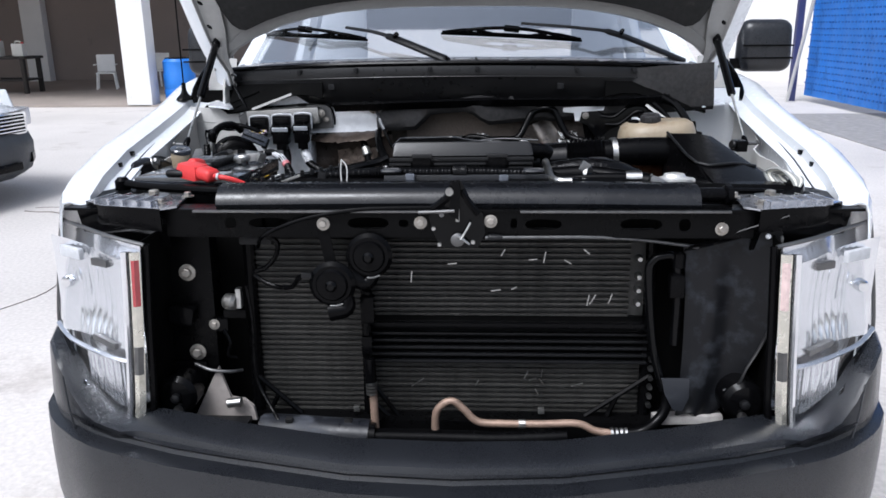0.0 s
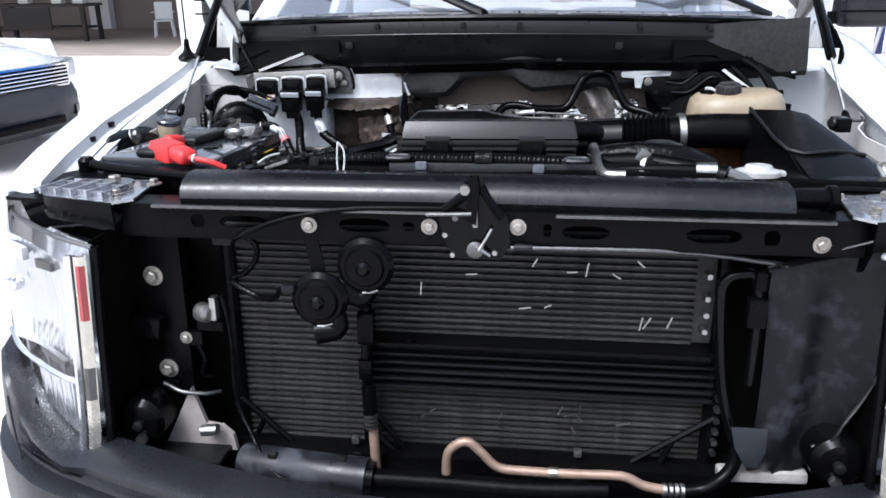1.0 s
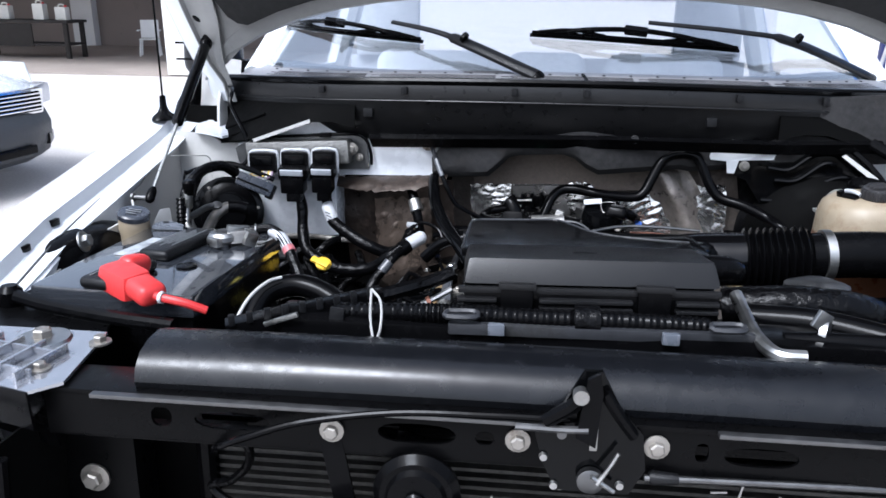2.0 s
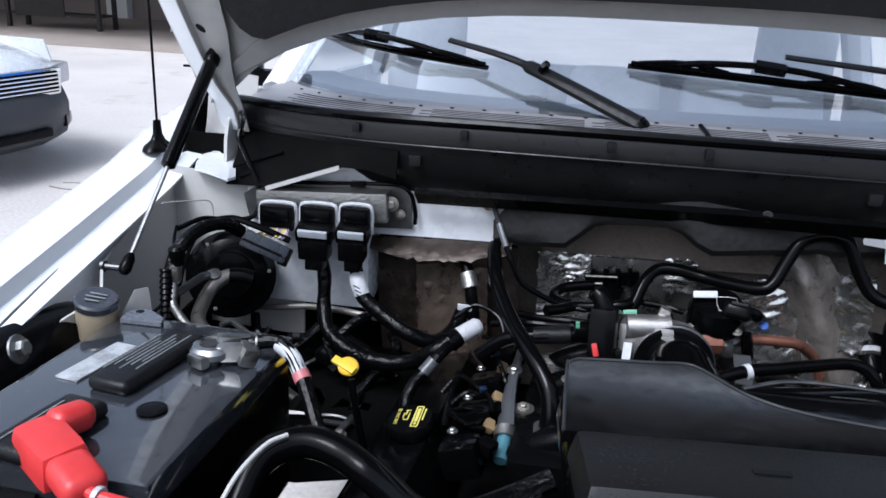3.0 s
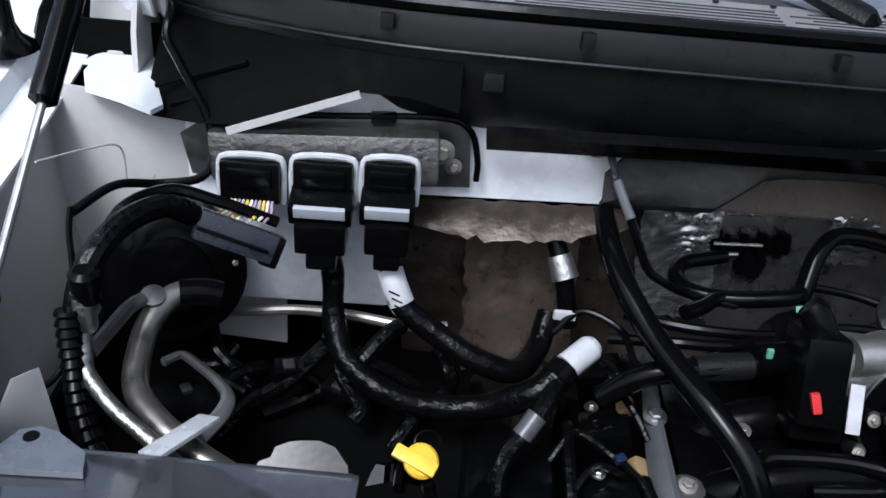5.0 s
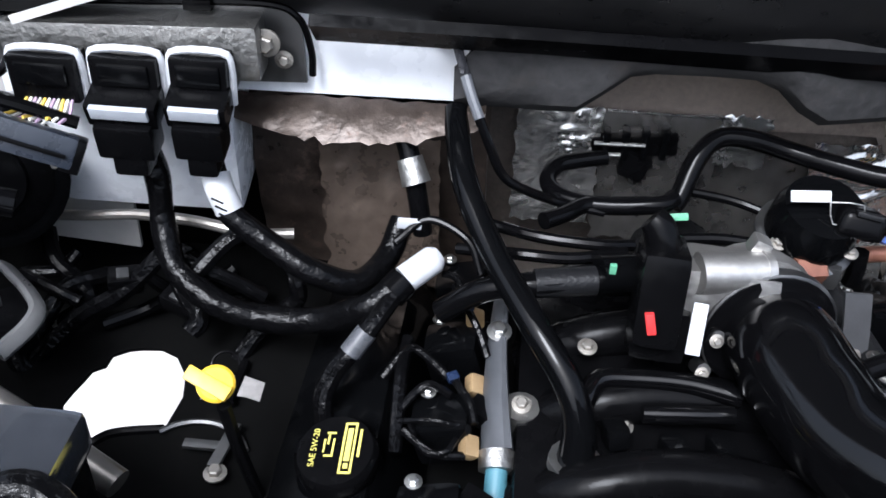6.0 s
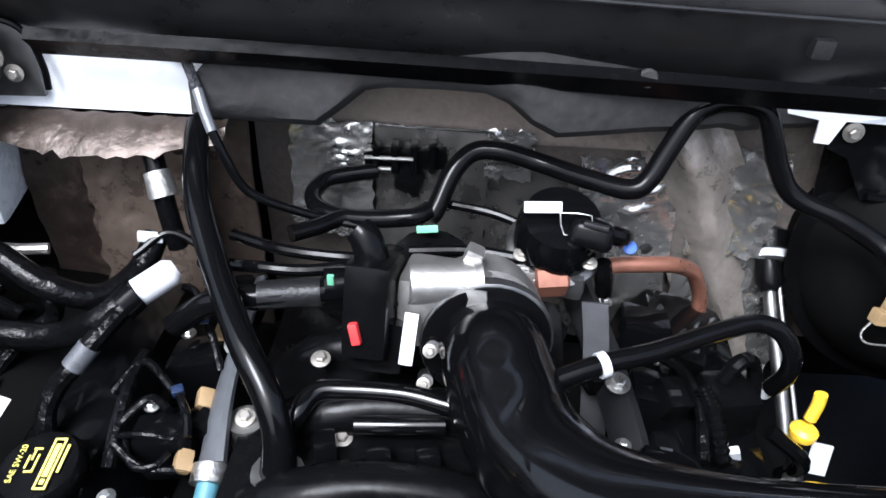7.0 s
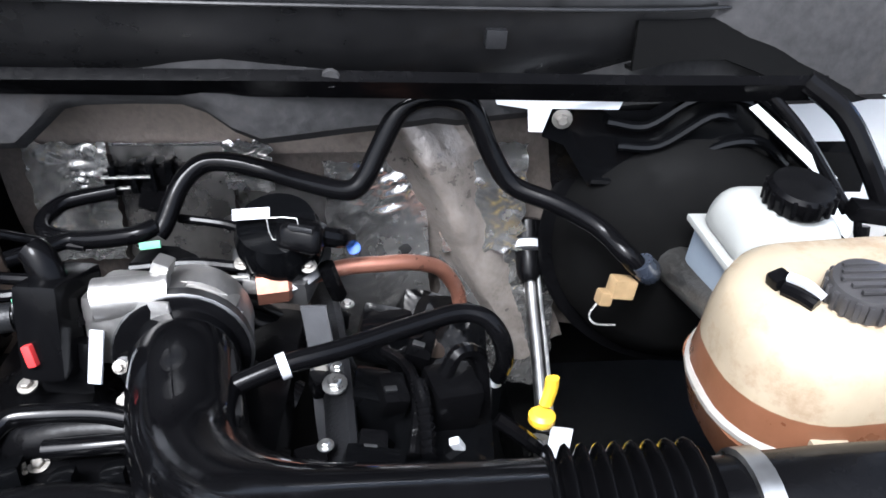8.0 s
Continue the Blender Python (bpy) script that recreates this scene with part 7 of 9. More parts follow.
part("green_tape", box((-0.044, 0.921, 1.0735), (0.022, 0.003, 0.0075), 0.001, (-30, -8, 0)), GREEN, ht, "green tape flag")
part("solenoid", box((-0.080, 1.042, 1.086), (0.095, 0.024, 0.026), 0.005, (0, -6, 0)), BLACK, ht)
for i in range(4):
    part("solenoid_rib", box((-0.112 + 0.021 * i, 1.030, 1.088 + 0.002 * i), (0.008, 0.016, 0.036), 0.002), GLOSS, ht)
for z, x0, x1 in ((1.094, -0.125, -0.07), (1.080, -0.130, -0.095)):
    part("solenoid_pipe", tube([(x0, 1.024, z - 0.002), (x1, 1.022, z)], 0.0024, 8), ALU, ht, "bright vacuum nipple")
part("solenoid_foot", box((-0.076, 1.034, 1.062), (0.03, 0.02, 0.03), 0.004, (0, 20, 0)), BLACK, ht)

pv = thing("breather_pipe", (-0.15, 0.81, 1.05), "black breather pipe with grey sleeve", "pipe")
part("pipe", tube([(-0.27, 0.80, 1.03), (-0.23, 0.80, 1.062), (-0.19, 0.80, 1.072), (-0.14, 0.81, 1.074), (-0.10, 0.822, 1.074)], 0.012, 12), RUBBER, pv)
part("sleeve", tube([(-0.185, 0.802, 1.073), (-0.13, 0.812, 1.074)], 0.0135, 12), GREYP, pv)
part("coupler", tube([(-0.128, 0.814, 1.080), (-0.095, 0.824, 1.077)], 0.0175, 14), GLOSS, pv)
part("mark", box((-0.118, 0.804, 1.096), (0.006, 0.004, 0.010), 0.001), GREEN, pv)
for pts, r in (([(-0.24, 0.90, 1.065), (-0.18, 0.875, 1.07), (-0.12, 0.87, 1.07), (-0.09, 0.88, 1.065)], 0.006), ([(-0.26, 0.86, 1.06), (-0.20, 0.84, 1.075), (-0.15, 0.84, 1.075), (-0.10, 0.855, 1.075)], 0.006),
               ([(-0.32, 0.85, 1.07), (-0.29, 0.87, 1.085), (-0.25, 0.855, 1.075), (-0.235, 0.835, 1.05)], 0.004), ([(-0.06, 0.90, 1.06), (0.0, 0.905, 1.062), (0.055, 0.90, 1.06)], 0.006), ([(-0.03, 0.975, 1.07), (0.02, 0.97, 1.065), (0.06, 0.955, 1.06)], 0.005)):
    hose("engine_wire", pts, r, RUBBER, "thin black line behind the throttle body", "hose")
solo("white_tag", box((-0.308, 0.865, 1.082), (0.024, 0.006, 0.010), 0.002, (0, 8, 10)), LABELW, "small white cable tag", "tag")

eg = thing("egr_valve", (0.09, 0.92, 1.03), "round black exhaust recirculation valve with white sticker", "valve")
EAX = (0.05, -0.32, 1)
part("body", lathe((0.086, 0.925, 1.062), EAX, [(0.040, 0), (0.043, 0.004), (0.043, 0.030), (0.040, 0.036), (0.038, 0.046), (0.020, 0.049)], 30), GLOSS, eg)
part("rim", lathe((0.0855, 0.928, 1.052), EAX, [(0.044, 0), (0.0495, 0.003), (0.0495, 0.009), (0.045, 0.012)], 30), ALU_DARK, eg, "cast metal rim")
part("lug", box((0.062, 0.890, 1.047), (0.022, 0.016, 0.016), 0.004, (-12, 10, 10)), CAST, eg, "pale cast lug")
for x, y in ((0.052, 0.899), (0.118, 0.893)):
    part("rim_bolt", bolt((x, y, 1.066), EAX, 0.0055), BOLT, eg)
part("plug_shell", box((0.116, 0.898, 1.100), (0.046, 0.044, 0.028), 0.009, (-22, 6, -10), None, (0.9, 0.85), 3), BLACK, eg, "black plug on the valve")
part("plug_latch", box((0.118, 0.888, 1.115), (0.024, 0.016, 0.005), 0.002, (-22, 6, -10)), GREYP, eg)
part("plug_boot", tube([(0.132, 0.900, 1.098), (0.146, 0.907, 1.090), (0.154, 0.925, 1.078)], 0.010, 10), RUBBER, eg)
part("cap_outline", tube([(0.084, 0.896, 1.121), (0.113, 0.893, 1.122), (0.110, 0.885, 1.106), (0.089, 0.887, 1.103), (0.084, 0.896, 1.121)], 0.0007, 6, 2), ALU, eg, "pale outline on the cap")
part("sticker", box((0.068, 0.9035, 1.121), (0.036, 0.003, 0.011), 0.001, (-40, -4, 0)), LABELW, eg, "white sticker")
part("base", box((0.085, 0.912, 1.038), (0.07, 0.05, 0.028), 0.008, (0, 0, -10)), ALU_DARK, eg)
part("stub_pipe", tube([(0.020, 0.885, 1.058), (0.060, 0.888, 1.056)], 0.0035, 8), ALU, eg)
part("blue_clip", lathe((0.160, 0.922, 1.066), (0, -0.7, 0.8), [(0.0070, 0), (0.0070, 0.005), (0.004, 0.006)], 10), BLUEP, eg, "blue clip")
lb = thing("engine_bracket", (0.14, 0.83, 0.88), "dull grey flat bracket behind the throttle body", "bracket")
part("strip", sheet(eased([[(0.112, 0.862, 1.043), (0.137, 0.862, 1.043)], [(0.118, 0.845, 1.00), (0.143, 0.845, 1.00)], [(0.122, 0.815, 0.93), (0.148, 0.815, 0.93)], [(0.127, 0.80, 0.86), (0.153, 0.80, 0.86)]], 4), None, 0.004), mat("dull_grey_bracket", (0.034, 0.035, 0.038), 0.55, vary=0.2, bump=0.2, dirt=(0.05, 0.048, 0.044), dirt_amount=0.3), lb)
part("bolt", bolt((0.130, 0.838, 0.985), (0, -1, 0.5), 0.008), BOLT, lb)
sp = thing("sensor_plug", (0.205, 0.88, 0.9), "brown and steel sensor plug with thin lead", "sensor")
part("body", lathe((0.240, 0.90, 0.93), (-0.2, -0.3, 1), [(0.014, 0), (0.014, 0.02), (0.010, 0.026), (0.010, 0.04)], 14), mat("dull_brown_sensor", (0.10, 0.075, 0.06), 0.45, 0.3, vary=0.3), sp)
part("tip", lathe((0.204, 0.88, 0.935), (0.1, -0.2, 1), [(0.006, 0), (0.006, 0.022), (0.003, 0.026)], 10), STEEL, sp, "bright steel tip")
part("lead", tube([(0.204, 0.88, 0.935), (0.19, 0.87, 0.925), (0.165, 0.86, 0.945), (0.15, 0.86, 0.99)], 0.0025, 6), ALU_DARK, sp)
st = thing("engine_stay", (0.221, 0.85, 0.88), "black corrugated cable sleeve beside the engine", "sleeve")
part("sleeve", tube([(0.221, 0.862, 1.005), (0.222, 0.852, 0.95), (0.221, 0.842, 0.89), (0.219, 0.83, 0.80)], 0.009, 10), RUBBER, st)
for i in range(9):
    part("ring", tube([(0.2212, 0.849 - 0.0012 * i, 0.938 - 0.007 * i), (0.2212, 0.8485 - 0.0012 * i, 0.935 - 0.007 * i)], 0.0108, 10), GREYP, st)
solo("pale_tag", plate([(0.268, 0.895, 0.868), (0.274, 0.895, 0.868), (0.288, 0.895, 0.838), (0.276, 0.895, 0.836)], (0, 0.001, 0)), LABELW, "small pale paper tag beside the pipe", "tag")
cp = thing("copper_pipe", (0.2, 0.95, 0.9), "brown copper coloured exhaust pipe elbow", "pipe")
part("pipe", tube([(0.088, 0.892, 1.044), (0.144, 0.921, 1.043), (0.185, 0.934, 1.038), (0.215, 0.947, 1.030), (0.243, 0.970, 1.006), (0.258, 0.982, 0.978), (0.267, 0.987, 0.950), (0.269, 0.980, 0.905), (0.270, 0.975, 0.86)], 0.0088, 14), COPPER, cp)
part("nut", lathe((0.066, 0.884, 1.046), (0.95, 0.25, -0.05), [(0.0165, 0), (0.0165, 0.030), (0.012, 0.034)], 6), COPPER, cp, "pink-brown hex nut")
part("bracket", tube([(0.133, 0.903, 1.060), (0.137, 0.904, 1.040), (0.141, 0.912, 1.015)], 0.009, 8), BLACK, cp)

hh = thing("heater_hose", (0.22, 0.8, 0.98), "black heater hose bent down with white tipped end", "hose")
part("hose", tube([(0.075, 0.730, 1.066), (0.119, 0.748, 1.074), (0.162, 0.767, 1.073), (0.217, 0.803, 1.065), (0.262, 0.828, 1.060), (0.288, 0.829, 1.053), (0.303, 0.821, 1.034), (0.307, 0.822, 1.005), (0.303, 0.832, 0.975)], 0.0090, 12), RUBBER, hh)
part("clip", tube([(0.115, 0.746, 1.073), (0.122, 0.749, 1.074)], 0.0112, 12), LABELW, hh, "pale hose clip")
part("thin_end", tube([(0.055, 0.722, 1.060), (0.08, 0.732, 1.067), (0.12, 0.748, 1.074)], 0.0065, 10), RUBBER, hh)
part("end_fitting", tube([(0.304, 0.831, 0.982), (0.300, 0.838, 0.962)], 0.0075, 12), LABELW, hh, "white end fitting")
tfx = thing("heater_valve", (0.26, 0.80, 0.93), "black plastic heater line junction", "valve")
part("body", box((0.255, 0.815, 0.965), (0.05, 0.05, 0.05), 0.010, (0, 10, 20)), BLACK, tfx)
part("line", tube([(0.25, 0.82, 0.99), (0.265, 0.83, 1.01), (0.285, 0.84, 0.99), (0.29, 0.82, 0.93)], 0.008, 8), RUBBER, tfx)
part("white_lever", box((0.268, 0.775, 0.93), (0.01, 0.008, 0.06), 0.002, (15, -20, 0)), LABELW, tfx, "white plastic strip")
part("line", tube([(0.30, 0.80, 0.95), (0.33, 0.79, 0.93), (0.345, 0.80, 0.90), (0.34, 0.82, 0.86)], 0.008, 8), RUBBER, tfx)

td = thing("transmission_dipstick", (0.353, 0.9, 0.80), "steel transmission filler tube with yellow handled dipstick", "dipstick")
part("filler_tube", tube([(0.352, 1.035, 0.975), (0.354, 1.0, 0.94), (0.357, 0.93, 0.90), (0.358, 0.86, 0.86)], 0.0080, 12), ALU_DARK, td)
part("filler_wire", tube([(0.361, 1.026, 0.972), (0.363, 0.99, 0.945), (0.366, 0.925, 0.908), (0.367, 0.86, 0.872)], 0.0022, 8), STEEL, td, "bright guide wire")
part("cap_ring", lathe((0.350, 1.043, 0.984), (0, -0.55, -0.5), [(0.0205, -0.004), (0.0215, 0), (0.0205, 0.006)], 20), LABELW, td, "white collar ring")
part("cap", lathe((0.350, 1.043, 0.984), (0, -0.55, -0.5), [(0.016, -0.030), (0.024, -0.025), (0.024, -0.004), (0.018, -0.002)], 20), BLACK, td)
part("cap_wing", box((0.338, 1.052, 1.000), (0.044, 0.018, 0.016), 0.005, (20, 12, 10)), BLACK, td)
part("neck", lathe((0.351, 1.036, 0.976), (0, -0.55, -0.45), [(0.016, 0), (0.015, 0.025), (0.010, 0.035)], 16), BLACK, td)
part("yellow_handle", tube([(0.358, 0.842, 0.962), (0.357, 0.838, 0.95), (0.352, 0.832, 0.935)], 0.009, 10, 6, None, 0.7), YELLOW, td, "yellow pull handle")
part("yellow_ring", lathe((0.348, 0.826, 0.915), (0.05, 0.1, 1), [(0.012, 0), (0.014, 0.003), (0.014, 0.010), (0.010, 0.014)], 16), YELLOW, td)
part("lower_tube", tube([(0.347, 0.82, 0.90), (0.345, 0.80, 0.86), (0.34, 0.78, 0.80)], 0.010, 12), ALU, td)
part("paper_tag", box((0.366, 0.812, 0.900), (0.024, 0.004, 0.032), 0.001, (-30, 20, 10)), LABELW, td, "pale paper tag")

# ---------------------------------------------------------------- driver's corner: brake booster, tanks, air box
bo = thing("brake_booster", (0.52, 0.98, 0.85), "large round black brake booster", "brake booster")
BAX = Vector((-0.12, -1, 0.18))
part("drum", lathe((0.520, 1.06, 1.0), BAX, [(0.145, 0), (0.150, 0.02), (0.150, 0.05), (0.140, 0.060), (0.132, 0.085), (0.10, 0.11), (0.05, 0.118)], 40), DUSTY, bo)
part("seam_ring", lathe((0.515, 1.012, 1.008), BAX, [(0.150, 0), (0.156, 0.003), (0.156, 0.010), (0.150, 0.013)], 40), BLACK, bo)
part("master_cylinder", tube([(0.50, 0.955, 1.02), (0.515, 0.88, 1.035), (0.53, 0.80, 1.05)], 0.024, 14), ALU, bo, "cast master cylinder")
part("hose_elbow", tube([(0.446, 0.904, 1.060), (0.455, 0.905, 1.045), (0.462, 0.925, 1.035)], 0.0125, 12), GREYBLUE, bo, "blue-grey elbow")
tanc = thing("tan_plug", (0.43, 0.9, 1.02), "tan electrical plug on two wires", "connector")
part("plug", box((0.430, 0.902, 1.030), (0.025, 0.018, 0.021), 0.003, (-10, 15, 12)), TANP, tanc)
part("plug_neck", box((0.412, 0.896, 1.022), (0.014, 0.014, 0.015), 0.003, (-10, 15, 12)), TANP, tanc)
part("wire", tube([(0.406, 0.895, 1.016), (0.398, 0.89, 1.004), (0.404, 0.885, 0.996), (0.425, 0.885, 0.994)], 0.0012, 6), ALU, tanc)

bk = thing("cowl_brace", (0.5, 0.98, 1.1), "black stamped steel brace with raised ribs", "brace")
bkrows = []
for x, zt, zb in ((0.352, 1.190, 1.150), (0.375, 1.196, 1.14), (0.405, 1.185, 1.09), (0.43, 1.168, 1.09), (0.465, 1.168, 1.09), (0.505, 1.198, 1.10), (0.55, 1.198, 1.12), (0.60, 1.165, 1.10), (0.64, 1.130, 1.08), (0.70, 1.13, 1.08)):
    bkrows.append([(x, 1.022, zt), (x, 1.006, zt - 0.004), (x, 1.002, zt - 0.03), (x, 1.000, zb)])
part("plate", sheet(bkrows, None, 0.004), GLOSS, bk)
for pts in ([(0.417, 1.0, 1.166), (0.458, 0.998, 1.162), (0.502, 0.998, 1.190), (0.552, 0.998, 1.188), (0.60, 0.998, 1.155), (0.636, 0.998, 1.124)], [(0.43, 0.997, 1.140), (0.473, 0.997, 1.140), (0.520, 0.997, 1.172), (0.545, 0.997, 1.170)], [(0.406, 0.996, 1.099), (0.435, 0.996, 1.098), (0.47, 0.996, 1.107), (0.538, 0.996, 1.141), (0.579, 0.996, 1.141), (0.608, 0.996, 1.117)],
            [(0.575, 0.996, 1.168), (0.61, 0.996, 1.135), (0.65, 0.996, 1.10)]):
    part("rib", tube(pts, 0.005, 8, 5), GLOSS, bk)
part("bolt", bolt((0.371, 1.000, 1.170), (0, -1, 0.1), 0.007), BOLT, bk, "steel bolt")
part("lower_arm", sheet([[(0.36, 1.03, 1.16), (0.42, 1.02, 1.16)], [(0.37, 1.035, 1.08), (0.44, 1.025, 1.06)], [(0.40, 1.04, 0.98), (0.46, 1.03, 0.98)]], None, 0.004), BLACK, bk)
solo("white_cutout", plate([(0.300, 1.005, 1.198), (0.43, 0.99, 1.198), (0.425, 0.99, 1.184), (0.36, 0.998, 1.182), (0.352, 1.0, 1.155), (0.338, 1.002, 1.155), (0.336, 1.002, 1.180), (0.305, 1.005, 1.184)], (0, 0.003, 0)), WHITE, "white body metal showing under the mat", "body panel")
solo("white_brace", plate([(0.547, 0.972, 1.192), (0.554, 0.972, 1.196), (0.640, 0.948, 1.128), (0.630, 0.948, 1.122)], (0, 0.003, 0)), PRIMER, "narrow white painted brace strip", "brace", "brace strips")
hose("brace_hose", [(0.60, 0.985, 1.215), (0.635, 0.965, 1.19), (0.66, 0.94, 1.15), (0.68, 0.92, 1.11)], 0.011, RUBBER, "black hose beside the brace", "hose")
hose("brace_hose", [(0.57, 0.99, 1.20), (0.60, 0.97, 1.17), (0.63, 0.95, 1.13), (0.65, 0.93, 1.10)], 0.006, RUBBER, "thin black hose beside the brace", "hose")
cbx = thing("cable_bracket", (0.665, 0.92, 1.09), "black cable guide bracket on the inner fender", "bracket")
part("bar", box((0.672, 0.915, 1.108), (0.06, 0.02, 0.018), 0.004, (0, 10, 0)), BLACK, cbx)
part("loop", tube([(0.65, 0.91, 1.105), (0.655, 0.905, 1.085), (0.675, 0.905, 1.08), (0.69, 0.905, 1.095)], 0.004, 8), BLACK, cbx)
part("cable", tube([(0.655, 0.905, 1.10), (0.655, 0.89, 1.06), (0.66, 0.88, 1.02)], 0.006, 8), RUBBER, cbx)

br = thing("brake_fluid_reservoir", (0.56, 0.88, 1.05), "white brake fluid reservoir with ribbed black cap", "reservoir")
bb = bmesh.new()
box((0.558, 0.885, 1.116), (0.112, 0.098, 0.052), 0.022, (0, 6, 8), bb, (0.82, 0.85), 4)
part("upper_body", bb, TANKW, br)
part("seam", box((0.557, 0.885, 1.092), (0.120, 0.104, 0.007), 0.003, (0, 6, 8)), TANKW, br)
part("lower_body", box((0.556, 0.888, 1.062), (0.108, 0.092, 0.055), 0.012, (0, 6, 8)), TANKG, br, "blue-grey lower half")
bc = part("cap", lathe((0.568, 0.878, 1.143), (0.08, -0.1, 1), [(0.028, 0), (0.030, 0.003), (0.030, 0.018), (0.027, 0.022), (0.016, 0.023)], 28), BLACK, br, "ribbed black cap")
for i in range(18):
    a = 2 * math.pi * i / 18
    part("cap_rib", box((0.569 + 0.0302 * math.cos(a), 0.877 + 0.0302 * math.sin(a), 1.153), (0.004, 0.004, 0.016), 0.001, (0, 0, math.degrees(a))), BLACK, bc)

dg = thing("coolant_tank", (0.56, 0.70, 0.95), "cream coolant tank with brown fluid and black cap", "coolant tank")


def ring(cx, cy, w, d, r, z, seg=8, turn=radians(6)):
    """A rounded rectangle at one height, turned a little."""
    out = []
    for sx, sy, a0 in ((1, 1, 0), (-1, 1, 90), (-1, -1, 180), (1, -1, 270)):
        for k in range(seg + 1):
            a = radians(a0 + 90 * k / seg)
            px, py = sx * (w / 2 - r) + r * math.cos(a), sy * (d / 2 - r) + r * math.sin(a)
            out.append((cx + px * math.cos(turn) - py * math.sin(turn), cy + px * math.sin(turn) + py * math.cos(turn), z))
    return out + out[:1]


def shell(rings, top=True):
    """Closed skin through rounded rectangles (w, d, r, z, cx, cy), capped on top."""
    bm = sheet([ring(cx, cy, w, d, r, z) for w, d, r, z, cx, cy in rings])
    w, d, r, z, cx, cy = rings[-1]
    if top:
        bm.faces.new([bm.verts.new(p) for p in ring(cx, cy, w, d, r, z)[:-1]])
    bmesh.ops.remove_doubles(bm, verts=bm.verts, dist=0.0002)
    bmesh.ops.recalc_face_normals(bm, faces=bm.faces)
    return bm


TX, TY = 0.552, 0.720
part("upper_shell", shell([(0.208, 0.150, 0.066, 1.116, TX, TY), (0.204, 0.146, 0.066, 1.141, TX, TY), (0.200, 0.142, 0.066, 1.154, TX, TY), (0.190, 0.132, 0.062, 1.168, TX, TY), (0.165, 0.108, 0.050, 1.177, TX, TY), (0.12, 0.07, 0.034, 1.180, TX, TY)]), TANK, dg)
part("fluid_band", shell([(0.214, 0.156, 0.066, 1.088, TX, TY), (0.211, 0.153, 0.066, 1.101, TX, TY), (0.208, 0.150, 0.066, 1.116, TX, TY)], False), FLUID, dg, "brown coolant showing through")
part("flange", shell([(0.226, 0.166, 0.075, 1.080, TX + 0.004, TY), (0.230, 0.170, 0.077, 1.082, TX + 0.004, TY), (0.230, 0.170, 0.077, 1.086, TX + 0.004, TY), (0.224, 0.164, 0.074, 1.089, TX + 0.004, TY)]), mat("grey_cream_flange", (0.225, 0.21, 0.19), 0.5, vary=0.12), dg, "greyish seam flange")
part("lower_shell", shell([(0.17, 0.12, 0.04, 1.020, TX, TY), (0.200, 0.144, 0.060, 1.045, TX, TY), (0.212, 0.154, 0.05, 1.080, TX, TY)]), FLUID, dg)
CC = Vector((0.535, 0.696, 1.178))
CAPG = mat("worn_grey_cap", (0.030, 0.029, 0.030), 0.4, spec=0.4, vary=0.3, bump=0.1, dirt=(0.06, 0.056, 0.054), dirt_amount=0.35)
dc = part("cap", lathe(CC, (-0.04, -0.06, 1), [(0.023, 0), (0.025, 0.004), (0.025, 0.016), (0.023, 0.021), (0.015, 0.023)], 28), CAPG, dg, "black pressure cap")
for i in range(20):
    a = 2 * math.pi * i / 20
    part("cap_rib", box(CC + Vector((0.025 * math.cos(a) - 0.0005, 0.025 * math.sin(a) - 0.001, 0.010)), (0.0038, 0.0038, 0.014), 0.001, (0, 0, math.degrees(a))), CAPG, dc)
for i in range(5):
    part("cap_ridge", box(CC + Vector((-0.0015, 0.0075 * (i - 2) - 0.002, 0.0235)), (0.038 - 0.007 * abs(i - 2), 0.0034, 0.003), 0.001), CAPG, dc)
part("vent_clip", box((0.485, 0.716, 1.183), (0.014, 0.012, 0.012), 0.003, (0, -10, 20)), BLACK, dg)
part("vent_pipe", tube([(0.486, 0.708, 1.182), (0.494, 0.698, 1.183), (0.501, 0.689, 1.182)], 0.0055, 10), BLACK, dg, "short black vent pipe")
part("vent_tip", tube([(0.489, 0.712, 1.189), (0.498, 0.702, 1.190), (0.506, 0.692, 1.186)], 0.0036, 8), LABELW, dg, "pale vent tip")
part("drain_spigot", box((0.512, 0.639, 1.098), (0.026, 0.014, 0.012), 0.004, (0, 0, 8)), TANK, dg)

SEAT = Matrix()
ab = thing("air_filter_box", (0.62, 0.36, 1.0), "black sloping air filter box", "air filter box")
part("upper_slope", sheet([[(0.535, 0.46, 1.213), (0.605, 0.455, 1.213), (0.64, 0.455, 1.205)], [(0.565, 0.30, 1.158), (0.665, 0.29, 1.158), (0.70, 0.30, 1.15)], [(0.575, 0.20, 1.128), (0.70, 0.19, 1.122), (0.745, 0.22, 1.11)]], None, 0.006), BLACK, ab)
part("body", box((0.645, 0.34, 1.06), (0.22, 0.30, 0.14), 0.02, (0, 0, -6)), BLACK, ab)
part("inner_wall", plate([(0.530, 0.47, 1.210), (0.562, 0.30, 1.158), (0.57, 0.20, 1.12), (0.57, 0.20, 1.02), (0.52, 0.47, 1.04)], (0.006, 0, 0)), BLACK, ab)
part("edge_line", tube([(0.531, 0.47, 1.214), (0.562, 0.30, 1.160), (0.645, 0.292, 1.160), (0.70, 0.30, 1.152)], 0.0035, 6, 3), GREYP, ab)
